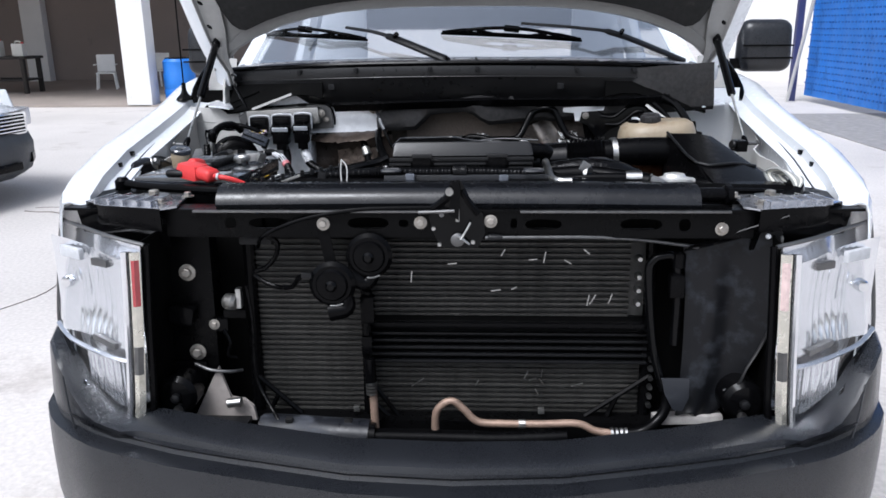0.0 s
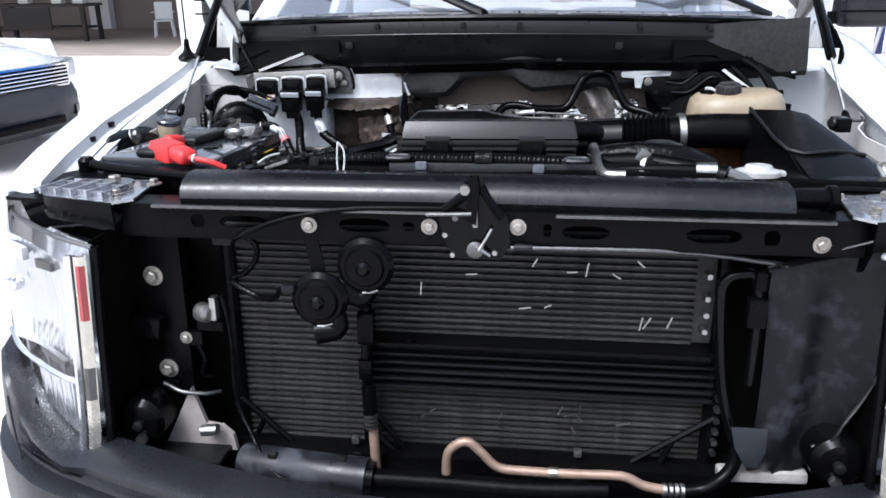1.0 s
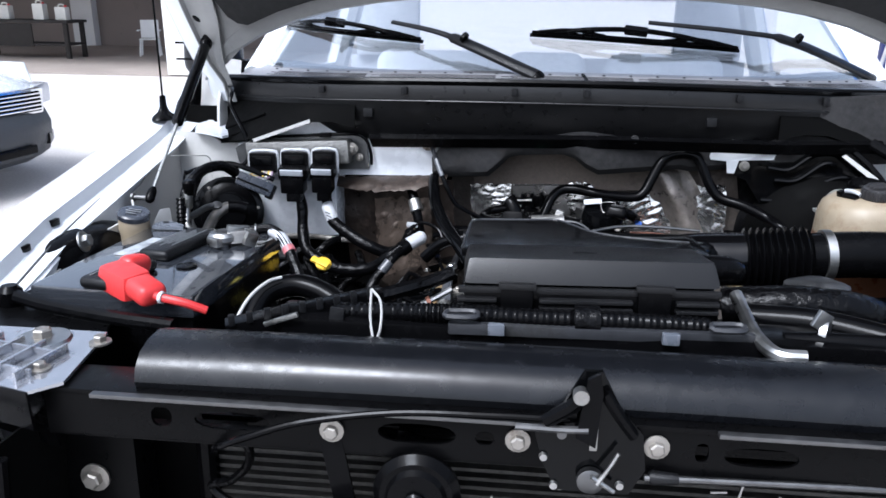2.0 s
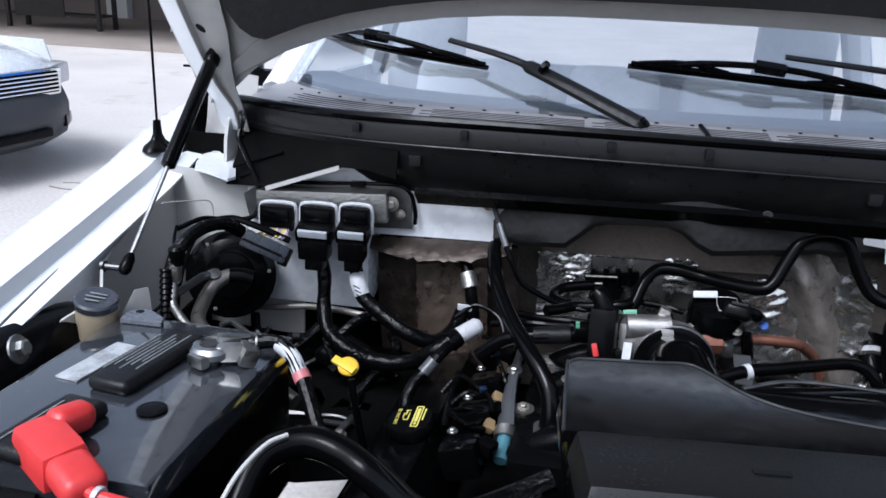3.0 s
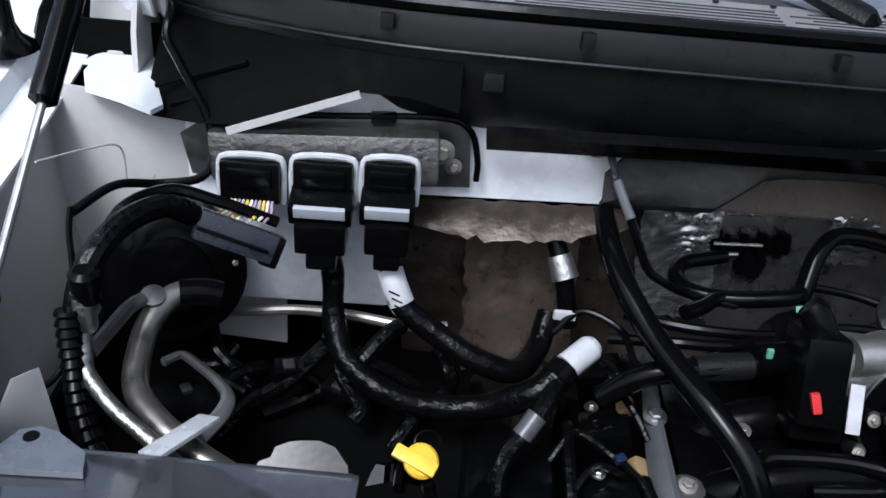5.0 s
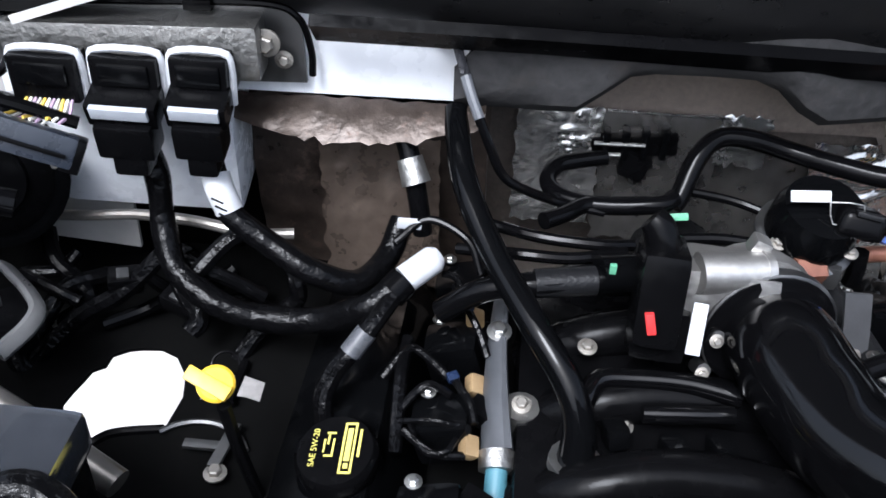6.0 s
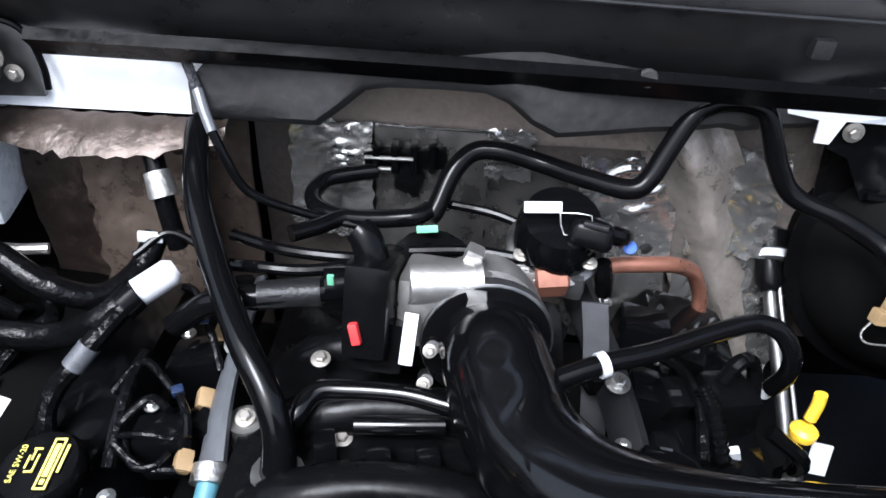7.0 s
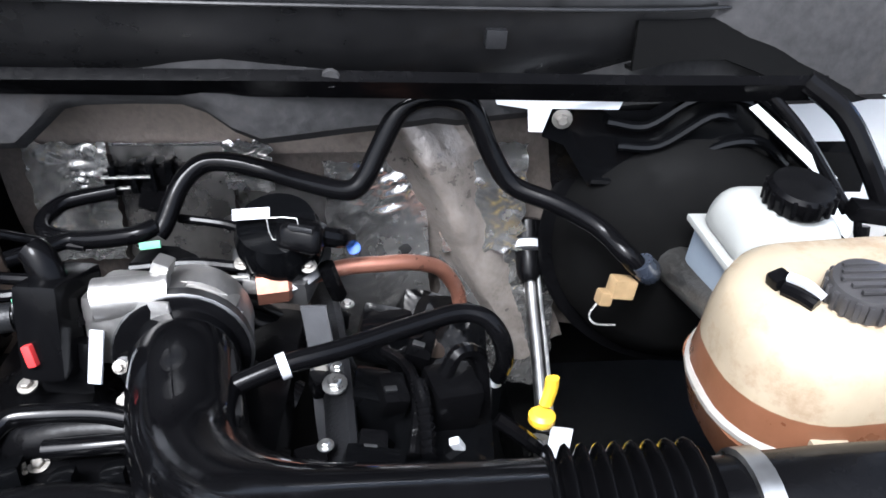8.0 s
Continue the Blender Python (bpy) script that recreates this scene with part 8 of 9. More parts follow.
part("back_wall", plate([(0.530, 0.47, 1.210), (0.64, 0.46, 1.205), (0.72, 0.46, 1.08), (0.52, 0.47, 1.04)], (0, 0.005, 0)), BLACK, ab)
for i in range(7):
    part("rib", tube([(0.655 + 0.004 * i, 0.425 - 0.032 * i, 1.175 - 0.010 * i), (0.70 + 0.004 * i, 0.43 - 0.032 * i, 1.145 - 0.010 * i), (0.745, 0.435 - 0.032 * i, 1.11 - 0.008 * i)], 0.006, 6, 3), GLOSS, ab)
part("lower_edge", tube([(0.50, 0.14, 1.115), (0.60, 0.15, 1.12), (0.68, 0.155, 1.118), (0.74, 0.18, 1.11)], 0.006, 8), BLACK, ab)
gw = thing("wiring_bundle", (0.71, 0.21, 1.09), "bundle of pale wires in a black socket", "wiring")
part("socket", lathe((0.735, 0.185, 1.085), (-0.4, -0.2, 1), [(0.045, 0), (0.045, 0.03), (0.03, 0.04)], 18, None, (1.3, 0.8)), RUBBER, gw)
for i in range(6):
    part("wire", tube([(0.705 + 0.008 * i, 0.215 - 0.006 * i, 1.125), (0.695 + 0.008 * i, 0.225, 1.150 - 0.002 * i), (0.715 + 0.007 * i, 0.20, 1.160 - 0.003 * i), (0.735 + 0.005 * i, 0.175, 1.140), (0.745, 0.165, 1.115)], 0.003, 6), (TANKW, WIRES[1], TANKW)[i % 3], gw)
rb2 = thing("relay_block", (0.73, 0.58, 1.08), "small black relay block with short hose", "relay block")
part("block", box((0.745, 0.56, 1.17), (0.03, 0.05, 0.03), 0.005), BLACK, rb2)
part("knob", lathe((0.735, 0.555, 1.172), (-1, -0.5, 0.2), [(0.012, 0), (0.012, 0.015), (0.008, 0.018)], 12), GREYP, rb2)
part("pale_hose", tube([(0.66, 0.52, 1.14), (0.69, 0.49, 1.135), (0.715, 0.44, 1.115)], 0.006, 8), ALU_DARK, rb2)
part("amber_nozzle", lathe((0.655, 0.56, 1.12), (0.3, -0.4, 0.8), [(0.015, 0), (0.018, 0.012), (0.010, 0.025)], 14), TANK, rb2, "amber plastic nozzle")

# ---------------------------------------------------------------- grille opening: latch, horns, lines
lt = thing("hood_latch", (0.005, -0.01, 1.04), "greasy black hood latch with spring and pull rod", "hood latch")
part("plate", plate([(-0.055, -0.012, 1.095), (-0.03, -0.012, 1.125), (-0.008, -0.012, 1.168), (0.01, -0.012, 1.168), (0.03, -0.012, 1.13), (0.055, -0.012, 1.10), (0.06, -0.012, 1.06), (0.045, -0.012, 1.03), (-0.03, -0.012, 1.03), (-0.045, -0.012, 1.06)], (0, 0.006, 0)), GLOSS, lt)
part("hook", plate([(-0.014, -0.020, 1.10), (-0.006, -0.020, 1.165), (0.006, -0.020, 1.172), (0.010, -0.020, 1.15), (0.006, -0.020, 1.09)], (0, -0.006, 0)), BLACK, lt)
part("side_arm", tube([(-0.045, -0.016, 1.112), (-0.02, -0.020, 1.132), (-0.012, -0.022, 1.142)], 0.008, 8), BLACK, lt)
part("side_arm", tube([(0.012, -0.018, 1.148), (0.03, -0.016, 1.12), (0.045, -0.014, 1.10)], 0.006, 8), BLACK, lt)
part("roller", lathe((-0.012, -0.02, 1.148), (0, -1, 0), [(0.008, 0), (0.008, 0.012)], 12), ALU, lt)
part("link_rod", tube([(-0.075, -0.016, 1.104), (-0.03, -0.022, 1.107), (-0.002, -0.024, 1.109)], 0.004, 8), ALU_DARK, lt, "bright link rod")
part("stud", lathe((-0.028, -0.015, 1.100), (0, -1, 0), [(0.006, 0), (0.005, 0.006)], 10), ALU_DARK, lt)
part("pin", box((0.004, -0.022, 1.10), (0.008, 0.006, 0.028), 0.002), ALU, lt)
part("pivot", lathe((0.004, -0.014, 1.048), (0, -1, 0), [(0.014, 0), (0.014, 0.008), (0.008, 0.011)], 16), ALU_DARK, lt, "worn steel pivot")
part("spring_leg", tube([(0.010, -0.028, 1.050), (0.022, -0.026, 1.070), (0.030, -0.024, 1.085)], 0.0025, 6), STEEL, lt)
part("spring_leg", tube([(0.004, -0.028, 1.058), (0.018, -0.026, 1.048), (0.028, -0.024, 1.040)], 0.0025, 6), STEEL, lt)
for x, z in ((-0.033, 1.037), (0.035, 1.042), (-0.045, 1.07)):
    part("rivet", lathe((x, -0.013, z), (0, -1, 0), [(0.005, 0), (0.004, 0.004)], 10), STEEL, lt)
hose("latch_cable", [(-0.02, -0.010, 1.112), (-0.10, -0.012, 1.112), (-0.20, -0.012, 1.108), (-0.30, -0.016, 1.092), (-0.36, -0.02, 1.072), (-0.40, -0.01, 1.05), (-0.42, 0.03, 1.02)], 0.004, RUBBER, "thin black hood release cable", "cable")
hose("latch_cable", [(0.06, -0.010, 1.050), (0.15, -0.006, 1.050), (0.28, 0.0, 1.049), (0.38, 0.01, 1.042), (0.46, 0.02, 1.030), (0.50, 0.03, 1.022)], 0.004, ALU_DARK, "thin grey cable under the support", "cable")
solo("cable_clip", lathe((0.065, -0.008, 1.050), (1, 0, 0), [(0.006, 0), (0.008, 0.004), (0.006, 0.03)], 10), GREYP, "grey cable end clip", "clip")


def horn(c, spin):
    th = thing("horn", c, "round dusty black disc horn", "horn", "pair of horns")
    cx, cy, cz = c
    part("disc", lathe((cx, cy + 0.03, cz), (0, -1, 0), [(0.040, 0), (0.047, 0.008), (0.048, 0.016), (0.040, 0.024), (0.034, 0.024), (0.030, 0.030), (0.016, 0.032)], 32), BLACK, th)
    part("hub", lathe((cx, cy, cz), (0, -1, 0), [(0.012, 0), (0.012, 0.006), (0.007, 0.012)], 14), GLOSS, th)
    part("trumpet", tube([(cx + 0.035 * math.cos(spin), cy + 0.02, cz + 0.035 * math.sin(spin)), (cx + 0.06 * math.cos(spin - 0.5), cy + 0.02, cz + 0.06 * math.sin(spin - 0.5)), (cx + 0.062 * math.cos(spin - 1.1), cy + 0.02, cz + 0.062 * math.sin(spin - 1.1))], lambda k: 0.012 + 0.010 * k, 12), BLACK, th)
    # paler arc painted in as the glint on the disc's rim
    part("rim_glint", tube([(cx + 0.046 * math.cos(a), cy + 0.008, cz + 0.046 * math.sin(a)) for a in (4.6, 4.9, 5.2)], 0.0022, 6), ALU_DARK, th, "glint on the rim laid in as a grey arc")
    return th


horn((-0.253, -0.045, 0.957), -0.6)
horn((-0.178, -0.025, 1.012), -1.2)
solo("horn_bracket", plate([(-0.287, 0.0, 1.065), (-0.262, 0.0, 1.065), (-0.240, -0.01, 0.96), (-0.262, -0.012, 0.955)], (0, 0.004, 0)), BLACK, "black steel horn bracket", "bracket")
hose("horn_wire", [(-0.30, -0.03, 0.975), (-0.325, -0.01, 0.965), (-0.35, 0.02, 0.935), (-0.39, 0.05, 0.925), (-0.43, 0.06, 0.94), (-0.44, 0.06, 0.955), (-0.41, 0.05, 0.97), (-0.385, 0.04, 1.0), (-0.38, 0.03, 1.03), (-0.40, 0.03, 1.045)], 0.0055, TAPE, "looped black horn wire", "wire")
solo("horn_plug", box((-0.305, -0.032, 0.976), (0.022, 0.014, 0.012), 0.003), GREYP, "small horn wire plug", "connector")
solo("top_clip", box((-0.43, 0.06, 1.028), (0.07, 0.03, 0.016), 0.004), GREYP, "dull metal condenser bracket", "bracket")
hose("side_wire", [(-0.455, 0.04, 0.93), (-0.45, 0.05, 0.85), (-0.45, 0.05, 0.72), (-0.42, 0.03, 0.66), (-0.37, -0.02, 0.62), (-0.31, -0.05, 0.60)], 0.004, TAPE, "thin wire down the condenser edge", "wire")

dry = thing("receiver_pipe", (-0.19, 0.03, 0.57), "vertical tan pipe with striped crimp and black fittings", "pipe")
part("lower_pipe", tube([(-0.181, 0.03, 0.565), (-0.183, 0.03, 0.63), (-0.185, 0.03, 0.70)], 0.009, 12), PIPE_TAN, dry)
for i in range(4):
    part("crimp_ring", tube([(-0.187, 0.024, 0.688 + 0.008 * i), (-0.187, 0.024, 0.693 + 0.008 * i)], 0.0125, 14), STEEL, dry)
part("hose_end", tube([(-0.188, 0.025, 0.715), (-0.190, 0.028, 0.77)], 0.013, 14), RUBBER, dry)
part("fitting", box((-0.195, 0.04, 0.80), (0.024, 0.03, 0.04), 0.005), BLACK, dry)
part("fitting", box((-0.192, 0.04, 0.88), (0.03, 0.03, 0.06), 0.006), BLACK, dry)
part("upper_pipe", tube([(-0.195, 0.04, 0.82), (-0.195, 0.045, 0.86), (-0.19, 0.04, 0.92)], 0.009, 10), BLACK, dry)
acl = thing("aircon_line", (0.1, -0.02, 0.57), "tan metal refrigerant line with bright crimp", "pipe")
part("pipe", tube([(-0.044, 0.0, 0.560), (-0.046, 0.0, 0.645), (-0.032, 0.0, 0.674), (-0.008, 0.0, 0.684), (0.016, 0.0, 0.665), (0.047, 0.0, 0.636), (0.10, 0.0, 0.632), (0.18, 0.0, 0.632), (0.262, 0.0, 0.634), (0.30, 0.0, 0.618), (0.335, 0.0, 0.612)], 0.0085, 12), PIPE_TAN, acl)
for i in range(4):
    part("crimp_ring", tube([(0.334 + 0.010 * i, 0.0, 0.612), (0.340 + 0.010 * i, 0.0, 0.612)], 0.0125, 14), STEEL, acl)
part("rubber_hose", tube([(0.37, 0.0, 0.612), (0.40, 0.0, 0.618), (0.425, 0.0, 0.635), (0.45, 0.01, 0.665), (0.46, 0.02, 0.73)], 0.012, 12), RUBBER, acl)
part("mid_clip", tube([(0.135, 0.0, 0.632), (0.15, 0.0, 0.632)], 0.0105, 10), ALU, acl)
part("drop_clip", box((-0.045, 0.0, 0.612), (0.022, 0.02, 0.012), 0.003), BLACK, acl)
rp = thing("side_refrigerant_pipe", (0.47, 0.06, 0.65), "black bent pipe beside the condenser", "pipe")
part("pipe", tube([(0.45, 0.03, 0.70), (0.425, 0.05, 0.80), (0.408, 0.05, 0.95), (0.415, 0.05, 0.988), (0.438, 0.05, 0.998), (0.460, 0.05, 0.992), (0.470, 0.05, 0.93), (0.47, 0.05, 0.80)], 0.010, 12), GLOSS, rp)
part("block", box((0.465, 0.045, 0.935), (0.03, 0.03, 0.05), 0.005), BLACK, rp)
part("cap", lathe((0.468, 0.045, 0.975), (0, 0, 1), [(0.014, 0), (0.014, 0.03), (0.01, 0.035)], 12), BLACK, rp)

# air baffles
bf = thing("air_baffle", (0.6, 0.05, 0.62), "thin dusty black plastic air baffle", "baffle")
# bluish patches carry both dust and the sheet's sheen
part("sheet", sheet(eased([[(0.470, 0.04, 1.010), (0.52, 0.038, 1.028), (0.58, 0.025, 1.052), (0.655, 0.0, 1.080)], [(0.485, 0.05, 0.95), (0.53, 0.034, 0.96), (0.59, 0.036, 0.97), (0.662, -0.005, 0.975)], [(0.490, 0.05, 0.80), (0.535, 0.035, 0.81), (0.585, 0.042, 0.82), (0.650, 0.0, 0.84)], [(0.485, 0.04, 0.69), (0.52, 0.028, 0.68), (0.56, 0.04, 0.69), (0.605, 0.03, 0.72)], [(0.478, 0.03, 0.64), (0.51, 0.02, 0.652), (0.53, 0.03, 0.632), (0.575, 0.035, 0.66)]]), None, 0.003),
     mat("dusty_sheen_black_sheet", (0.004, 0.0043, 0.0055), 0.42, spec=0.25, dirt=(0.030, 0.034, 0.042), dirt_amount=0.46, blotch=5.0), bf)
part("top_flap", sheet([[(0.468, 0.02, 1.020), (0.66, -0.02, 1.098)], [(0.472, 0.045, 1.005), (0.66, 0.02, 1.06)]], None, 0.003), BLACK, bf)
part("strap", tube([(0.645, -0.03, 1.06), (0.649, -0.035, 0.92), (0.625, -0.03, 0.83), (0.601, -0.03, 0.78), (0.59, -0.02, 0.74), (0.565, -0.01, 0.72)], 0.003, 6), ALU_DARK, bf, "thin grey cord")
part("fastener", lathe((0.625, -0.012, 1.055), (0, -1, 0), [(0.006, 0), (0.004, 0.004)], 10), LABELW, bf)
part("torn_tab", sheet([[(0.436, 0.0, 0.742), (0.495, 0.0, 0.742)], [(0.445, -0.005, 0.705), (0.495, -0.005, 0.70)], [(0.465, 0.0, 0.668), (0.485, 0.0, 0.666)]], None, 0.003), mat("grey_scuffed_tab", (0.020, 0.022, 0.027), 0.5, dirt=(0.06, 0.065, 0.075), dirt_amount=0.4), bf, "scuffed grey tab")
bl = thing("air_baffle", (-0.6, 0.05, 0.62), "black plastic air baffle beside the headlight", "baffle")
part("sheet", sheet([[(-0.64, -0.045, 1.05), (-0.625, 0.03, 1.06), (-0.615, 0.12, 1.06)], [(-0.645, -0.055, 0.86), (-0.64, 0.03, 0.86), (-0.63, 0.12, 0.86)], [(-0.65, -0.05, 0.67), (-0.645, 0.03, 0.66), (-0.64, 0.12, 0.65)]], None, 0.003), DUSTY, bl)
blr = thing("air_baffle", (0.64, 0.05, 0.62), "black plastic panel beside the headlight", "baffle")
part("sheet", sheet([[(0.64, -0.045, 1.05), (0.645, 0.05, 1.06), (0.64, 0.14, 1.06)], [(0.645, -0.055, 0.86), (0.655, 0.05, 0.86), (0.65, 0.14, 0.86)], [(0.65, -0.05, 0.67), (0.655, 0.05, 0.66), (0.65, 0.14, 0.65)]], None, 0.003), DUSTY, blr)
for s in (-1, 1):
    hk = thing("bumper_mount", (s * 0.60, -0.02, 0.64), "round black rubber bumper mount", "mount", "bumper mounts")
    part("drum", lathe((s * 0.605, 0.03, 0.70), (0, -1, 0), [(0.045, 0), (0.045, 0.05), (0.035, 0.06), (0.02, 0.062)], 22), RUBBER, hk)
    part("stud", lathe((s * 0.602, -0.03, 0.70), (0, -1, 0), [(0.010, 0), (0.010, 0.012), (0.006, 0.014)], 12), GREYP, hk)
    part("stud", lathe((s * 0.600, -0.03, 0.672), (0, -1, 0), [(0.010, 0), (0.009, 0.012)], 12), STEEL, hk)
    part("back_plate", box((s * 0.62, 0.06, 0.68), (0.12, 0.02, 0.14), 0.01), BLACK, hk)
fp = thing("frame_horn", (-0.52, 0.02, 0.60), "dusty grey steel frame end with tow bolt", "frame end")
part("gusset", plate([(-0.592, 0.03, 0.618), (-0.449, 0.03, 0.618), (-0.455, 0.03, 0.650), (-0.475, 0.03, 0.668), (-0.505, 0.03, 0.672), (-0.520, 0.03, 0.720), (-0.528, 0.03, 0.745), (-0.545, 0.03, 0.712)], (0, 0.01, 0)), mat("dusty_grey_steel", (0.30, 0.27, 0.25), 0.6, vary=0.2), fp)
part("base", box((-0.525, 0.01, 0.622), (0.13, 0.08, 0.012), 0.003), GREYP, fp)
part("bolt", tube([(-0.505, 0.01, 0.668), (-0.475, 0.01, 0.672)], 0.011, 12), STEEL, fp, "shiny tow bolt")
fp2 = thing("frame_horn", (0.52, 0.02, 0.59), "pale dusty frame end plate", "frame end")
part("plate", box((0.505, 0.035, 0.634), (0.15, 0.03, 0.020), 0.006, (0, -2, 0)), mat("dusty_pale_steel", (0.34, 0.325, 0.31), 0.6, vary=0.3, dirt=(0.10, 0.095, 0.09), dirt_amount=0.4, blotch=14), fp2)
lm = thing("side_latch", (-0.49, 0.05, 0.9), "bright metal fitting on the condenser side", "fitting")
part("canister", lathe((-0.505, 0.05, 0.892), (0.9, -0.35, 0), [(0.016, 0), (0.018, 0.004), (0.018, 0.022), (0.010, 0.028)], 16), ALU, lm)
part("ring", box((-0.475, 0.05, 0.90), (0.012, 0.02, 0.045), 0.004), STEEL, lm)
part("bracket", box((-0.49, 0.06, 0.86), (0.05, 0.01, 0.02), 0.003), BLACK, lm)
lm2 = thing("side_connector", (-0.53, 0.05, 0.83), "small connector with bright bolt", "connector")
part("body", box((-0.52, 0.06, 0.835), (0.03, 0.02, 0.03), 0.004), BLACK, lm2)
part("bolt", bolt((-0.535, 0.05, 0.838), (0, -1, 0), 0.008), BOLT, lm2)
part("lead", tube([(-0.515, 0.05, 0.825), (-0.50, 0.04, 0.80), (-0.505, 0.04, 0.77), (-0.49, 0.05, 0.76)], 0.004, 6), RUBBER, lm2)
solo("wiring_block", box((-0.60, 0.04, 0.865), (0.055, 0.03, 0.04), 0.008, (0, 10, 0)), BLACK, "black plastic block on the side post", "block")
hose("post_wire", [(-0.578, 0.03, 0.752), (-0.54, 0.02, 0.742), (-0.50, 0.03, 0.735), (-0.48, 0.05, 0.73)], 0.004, ALU_DARK, "thin pale wire across the post", "wire")

# ---------------------------------------------------------------- wipers, mirrors, aerial
def on_glass(x, k, lift=0.0):
    """A place lift metres above the windshield."""
    p = screen(x, k)
    return Vector((p[0], p[1] - lift * 0.54, p[2] + lift * 0.84))


for pivot, knee, joint, tip, tail in (((-0.057, -0.02), (-0.22, 0.075), (-0.40, 0.165), (-0.79, 0.205), (-0.32, 0.118)), ((0.80, -0.02), (0.52, 0.105), (0.19, 0.172), (-0.075, 0.150), (0.39, 0.106))):
    wp = thing("windshield_wiper", on_glass(*pivot), "black wiper arm and blade resting on the windshield", "wiper", "windshield wipers")
    part("arm", tube([on_glass(*pivot, 0.012), on_glass(*knee, 0.032), on_glass(knee[0] * 0.6 + joint[0] * 0.4, knee[1] * 0.6 + joint[1] * 0.4, 0.038), on_glass(*joint, 0.030)], lambda k: 0.0145 - 0.003 * k if k < 0.45 else 0.0075 - 0.003 * (k - 0.45), 10, 8, None, 0.65), GREYP, wp, "dark grey tapered arm")
    part("arm_seam", tube([on_glass(knee[0], knee[1], 0.046), on_glass(knee[0] + 0.006, knee[1] - 0.004, 0.044)], 0.012, 8), BLACK, wp)
    part("pivot_cap", lathe(on_glass(*pivot, -0.012), (0, -0.3, 1), [(0.018, 0), (0.018, 0.022), (0.010, 0.030)], 14), BLACK, wp)

    def along(k, lift):
        return on_glass(tip[0] + (tail[0] - tip[0]) * k, tip[1] + (tail[1] - tip[1]) * k, lift)

    part("blade", tube([along(k, 0.006) for k in (0, 0.25, 0.5, 0.75, 1)], 0.0055, 8, 4, None, 0.6), RUBBER, wp)
    part("backing_strip", tube([along(k, 0.014) for k in (0.01, 0.25, 0.5, 0.75, 0.99)], 0.0035, 6, 4), BLACK, wp)
    part("bridge", tube([along(0.12, 0.016), along(0.3, 0.030), along(0.5, 0.036), along(0.7, 0.030), along(0.88, 0.016)], 0.0055, 8, 5), BLACK, wp)
    for c in (0.2, 0.8):
        part("yoke", tube([along(c - 0.16, 0.015), along(c, 0.025), along(c + 0.16, 0.015)], 0.004, 6, 4), BLACK, wp)
    part("joint_block", box(along(0.5, 0.034), (0.05, 0.018, 0.016), 0.004, (33, 6, 0)), BLACK, wp)
for s in (-1, 1):
    xm = 1.12 if s > 0 else 0.985
    mi = thing("door_mirror", (s * 1.10, 1.5, 1.33), "large grooved black door mirror", "mirror", "door mirrors")
    part("shell", box((s * xm, 1.50, 1.435), (0.20 if s > 0 else 0.17, 0.10, 0.19), 0.04, (0, 0, 0), None, (0.95, 0.9), 4), TEXB, mi)
    for z in (1.39, 1.435):
        part("groove", box((s * xm, 1.449, z), (0.185, 0.004, 0.006), 0.001), BLACK, mi)
    part("arm", box((s * (xm - 0.12), 1.50, 1.37), (0.10, 0.05, 0.04), 0.012), BLACK, mi)
ae = thing("radio_aerial", (-0.93, 1.02, 1.30), "thin black radio aerial on a rubber foot", "aerial")
part("foot", lathe((-0.925, 1.025, 1.272), (0, 0, 1), [(0.034, 0), (0.030, 0.008), (0.016, 0.018), (0.010, 0.03), (0.008, 0.055)], 18, None, (0.75, 1.2)), RUBBER, ae)
part("mast", tube([(-0.925, 1.025, 1.32), (-0.93, 1.03, 1.60), (-0.935, 1.04, 2.05)], 0.0025, 6), BLACK, ae)

# ---------------------------------------------------------------- yard: parked car, workshop clutter
SILVER = mat("silver_white_paint", (0.62, 0.64, 0.66), 0.25, vary=0.05, bump=0.0, coat=0.5)
GREYB = mat("matt_grey_bumper", (0.04, 0.042, 0.045), 0.55, bump=0.1)
car2 = thing("parked_car", (-4.55, 7.2, 0), "pale silver sedan with grey bumper and barred grille", "car", world_frame=True)
car2.matrix_world = Matrix.Translation((-6.15, 5.1, 0)) @ Matrix.Rotation(radians(80), 4, "Z")
cxs = (-0.86, -0.80, -0.60, -0.3, 0, 0.3, 0.60, 0.80, 0.86)


def carx(x):
    return -4.55 + x


def nose(x):
    return 5.05 + 0.45 * abs(x / 0.86) ** 3


hoodr = [[(carx(x), nose(x) + dy, z - 0.03 * (x / 0.86) ** 2) for dy, z in ((0.0, 0.74), (0.05, 0.80), (0.3, 0.88), (0.8, 0.95), (1.2, 0.99))] for x in cxs]
part("bonnet", sheet(hoodr, None, 0.01), SILVER, car2)
part("bumper", sheet([[(carx(x * 1.0), nose(x) + dy, z) for dy, z in ((0.02, 0.62), (-0.05, 0.58), (-0.09, 0.50), (-0.08, 0.36), (-0.04, 0.26), (0.06, 0.20))] for x in cxs], None, 0.01), GREYB, car2, "matt grey bumper")
part("bumper_slot", box((carx(0.60), nose(0.60) - 0.045, 0.36), (0.26, 0.05, 0.09), 0.02, (0, 0, 36)), BLACK, car2)
part("bumper_slot", box((carx(-0.2), nose(0.2) - 0.08, 0.33), (0.9, 0.05, 0.07), 0.02), BLACK, car2)
gr = part("grille_surround", box((carx(0.0), nose(0) + 0.04, 0.68), (0.95, 0.08, 0.20), 0.03, (0, 0, 0), None, (1.05, 1)), CHROME, car2, "chrome grille frame")
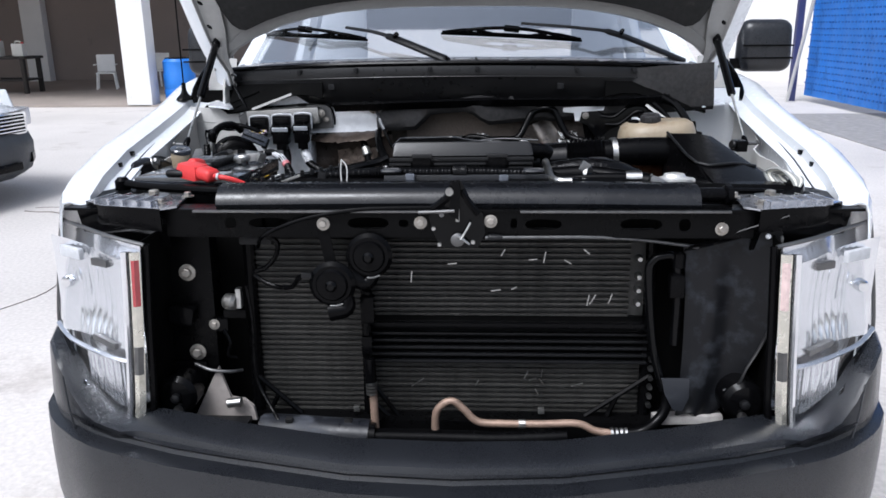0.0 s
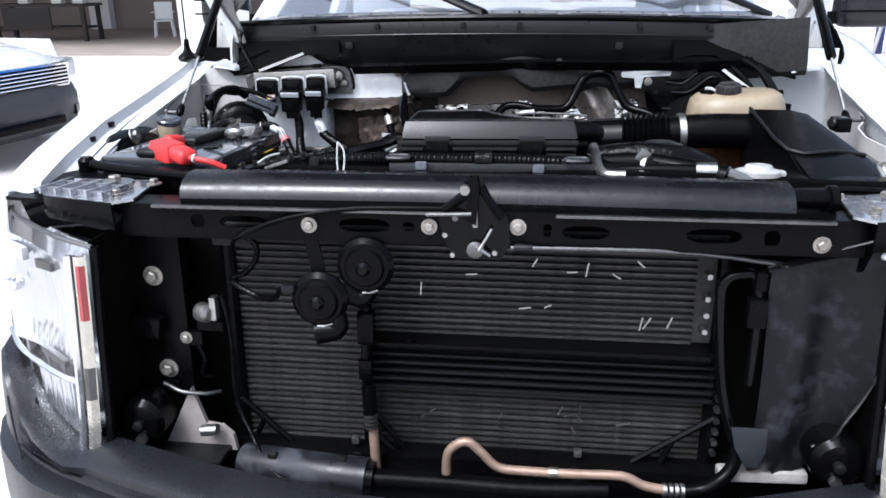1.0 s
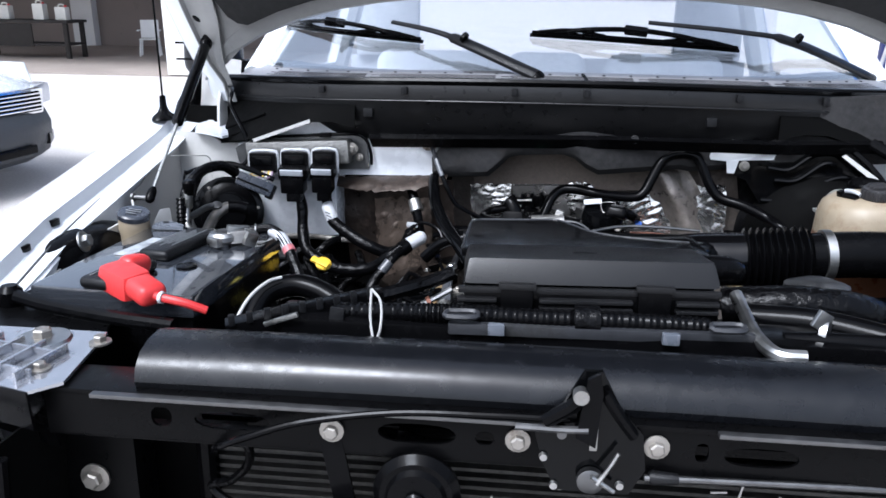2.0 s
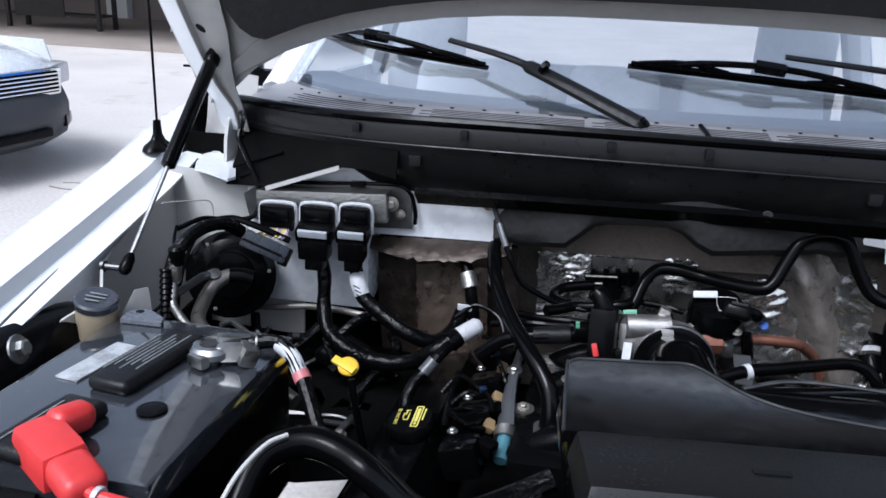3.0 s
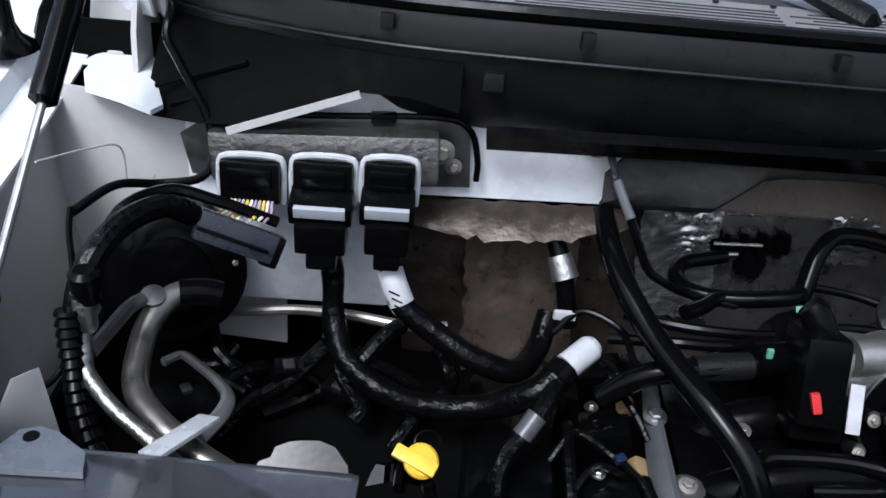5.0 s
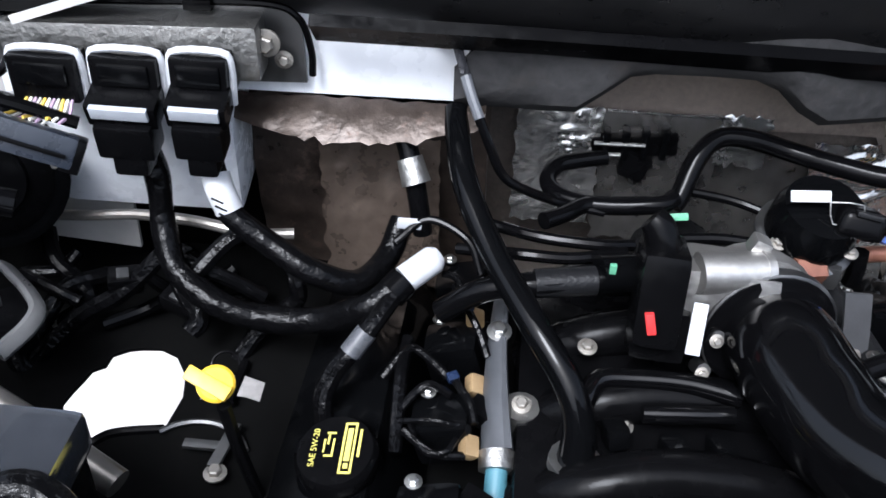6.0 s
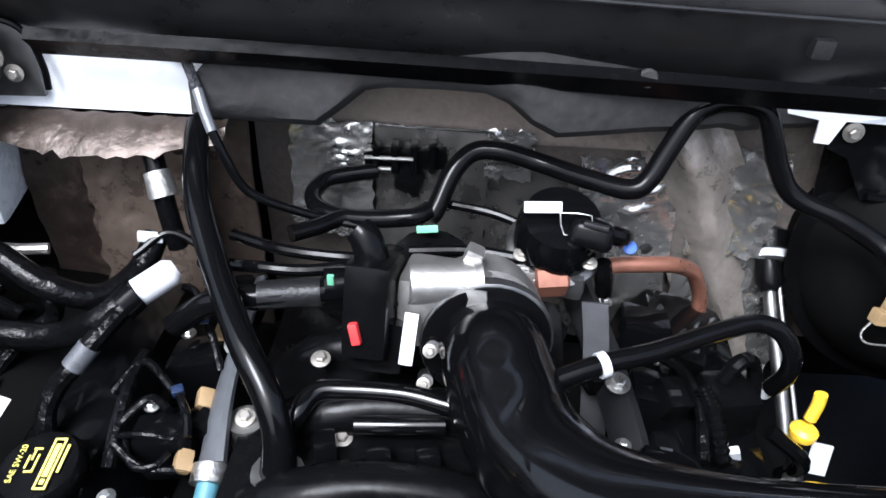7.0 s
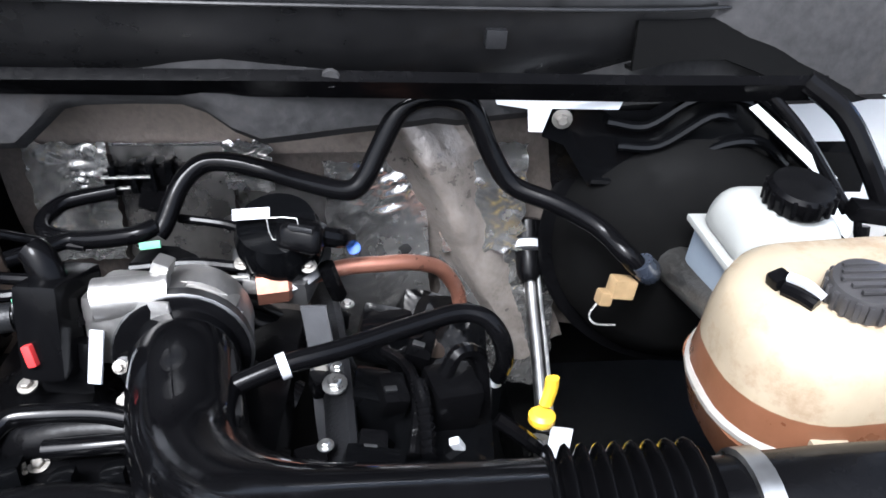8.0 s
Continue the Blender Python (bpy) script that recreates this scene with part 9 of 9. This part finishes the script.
part("grille_back", box((carx(0.0), nose(0) + 0.005, 0.68), (0.90, 0.03, 0.16), 0.02), BLACK, gr)
for i in range(5):
    part("grille_bar", box((carx(0.0), nose(0) - 0.012, 0.62 + 0.03 * i), (0.90, 0.012, 0.012), 0.003), CHROME, gr)
for s in (-1, 1):
    part("headlamp", box((carx(s * 0.66), nose(0.66) + 0.06, 0.70), (0.34, 0.16, 0.17), 0.05, (0, 0, s * 22)), mat("car_lamp_%d" % (s > 0), (0.55, 0.56, 0.58), 0.15, 0.3), car2, "clear headlamp")
    part("flank", sheet([[(carx(s * 0.87), nose(0.86) + dy, 0.30) for dy in (0, 0.6, 1.6, 3.8)], [(carx(s * 0.90), nose(0.86) + dy, 0.65) for dy in (0, 0.6, 1.6, 3.8)], [(carx(s * 0.85), nose(0.86) + dy, 0.93) for dy in (0.05, 0.6, 1.6, 3.8)]], None, 0.01), SILVER, car2)
    for dy in (0.55, 3.1):
        wh = part("wheel", lathe((carx(s * 0.72), nose(0.86) + dy, 0.31), (s, 0, 0), [(0.28, 0), (0.31, 0.03), (0.31, 0.17), (0.28, 0.20)], 30), RUBBER, car2)
        part("rim", lathe((carx(s * 0.72), nose(0.86) + dy, 0.31), (s, 0, 0), [(0.20, 0.19), (0.19, 0.206), (0.05, 0.208)], 24), ALU, wh)
part("cabin", sheet([[(carx(x), y, z) for x, z in ((-0.78, 0.93), (-0.62, 1.40), (0, 1.44), (0.62, 1.40), (0.78, 0.93))] for y in (6.9, 7.3, 8.6, 9.3)], None, 0.02), SILVER, car2)
part("windscreen", sheet([[(carx(x), 6.25, 0.98) for x in (-0.75, 0, 0.75)], [(carx(x * 0.8), 6.92, 1.40) for x in (-0.75, 0, 0.75)]], None, 0.01), mat("dark_car_glass", (0.03, 0.035, 0.04), 0.08, bump=0), car2, "dark windscreen")


def chair(x, y, turn):
    th = thing("plastic_chair", (x, y, 0), "white stackable plastic garden chair", "chair", "workshop chairs", world_frame=True)
    WP = bpy.data.materials.get("white_chair_plastic") or mat("white_chair_plastic", (0.7, 0.7, 0.68), 0.4, vary=0.06)
    part("seat", box((x, y, 0.43), (0.44, 0.42, 0.03), 0.01), WP, th)
    part("backrest", box((x, y + 0.20, 0.66), (0.42, 0.03, 0.42), 0.012, (-10, 0, 0)), WP, th)
    for sx in (-1, 1):
        for sy in (-1, 1):
            part("leg", tube([(x + sx * 0.19, y + sy * 0.18, 0.43), (x + sx * 0.23, y + sy * 0.21, 0.0)], 0.022, 6), WP, th)
        part("armrest", box((x + sx * 0.24, y, 0.63), (0.05, 0.40, 0.025), 0.008), WP, th)
    th.rotation_euler.z = radians(turn)
    return th


chair(-9.1, 17.6, 20)
chair(-8.2, 18.6, -15)
wb = thing("workbench", (-11.5, 16.6, 0), "dark timber workbench with containers on top", "workbench", world_frame=True)
DARKWOOD = mat("dark_timber", (0.02, 0.017, 0.015), 0.8, bump=0.3)
part("top", box((-11.5, 16.6, 0.85), (2.4, 0.8, 0.06), 0.01), DARKWOOD, wb)
part("shelf", box((-11.5, 16.6, 0.35), (2.3, 0.7, 0.04), 0.01), DARKWOOD, wb)
for sx in (-1, 1):
    for sy in (-1, 1):
        part("leg", box((-11.5 + sx * 1.1, 16.6 + sy * 0.33, 0.41), (0.09, 0.09, 0.82), 0.01), DARKWOOD, wb)
part("front_panel", box((-11.8, 16.25, 0.55), (1.2, 0.04, 0.5), 0.01), DARKWOOD, wb)


def can(x, y, z, h):
    th = thing("plastic_jerrycan", (x, y, z), "white plastic jerrycan with handle", "jerrycan", "jerrycans on the bench", world_frame=True)
    WP = bpy.data.materials.get("milky_can") or mat("milky_can", (0.66, 0.65, 0.60), 0.5, vary=0.1)
    part("body", box((x, y, z + h * 0.42), (0.26, 0.2, h * 0.84), 0.03), WP, th)
    part("handle", tube([(x - 0.08, y, z + h * 0.82), (x - 0.06, y, z + h * 0.97), (x + 0.04, y, z + h * 0.97), (x + 0.06, y, z + h * 0.82)], 0.018, 8), WP, th)
    part("cap", lathe((x + 0.09, y, z + h * 0.82), (0, 0, 1), [(0.03, 0), (0.03, 0.04)], 12), RED, th)


can(-11.1, 16.5, 0.88, 0.42)
can(-10.6, 16.55, 0.88, 0.34)
can(-12.0, 16.6, 0.88, 0.36)
drum = thing("blue_drum", (-5.85, 13.9, 0), "blue plastic drum by the column", "drum", world_frame=True)
part("body", lathe((-5.85, 13.9, 0), (0, 0, 1), [(0.28, 0), (0.30, 0.05), (0.31, 0.3), (0.30, 0.32), (0.31, 0.35), (0.31, 0.6), (0.30, 0.62), (0.30, 0.85), (0.26, 0.90)], 28), BLUE_SHEET, drum)
part("lid", lathe((-5.85, 13.9, 0.90), (0, 0, 1), [(0.25, 0), (0.25, 0.02)], 24), BLACK, drum)
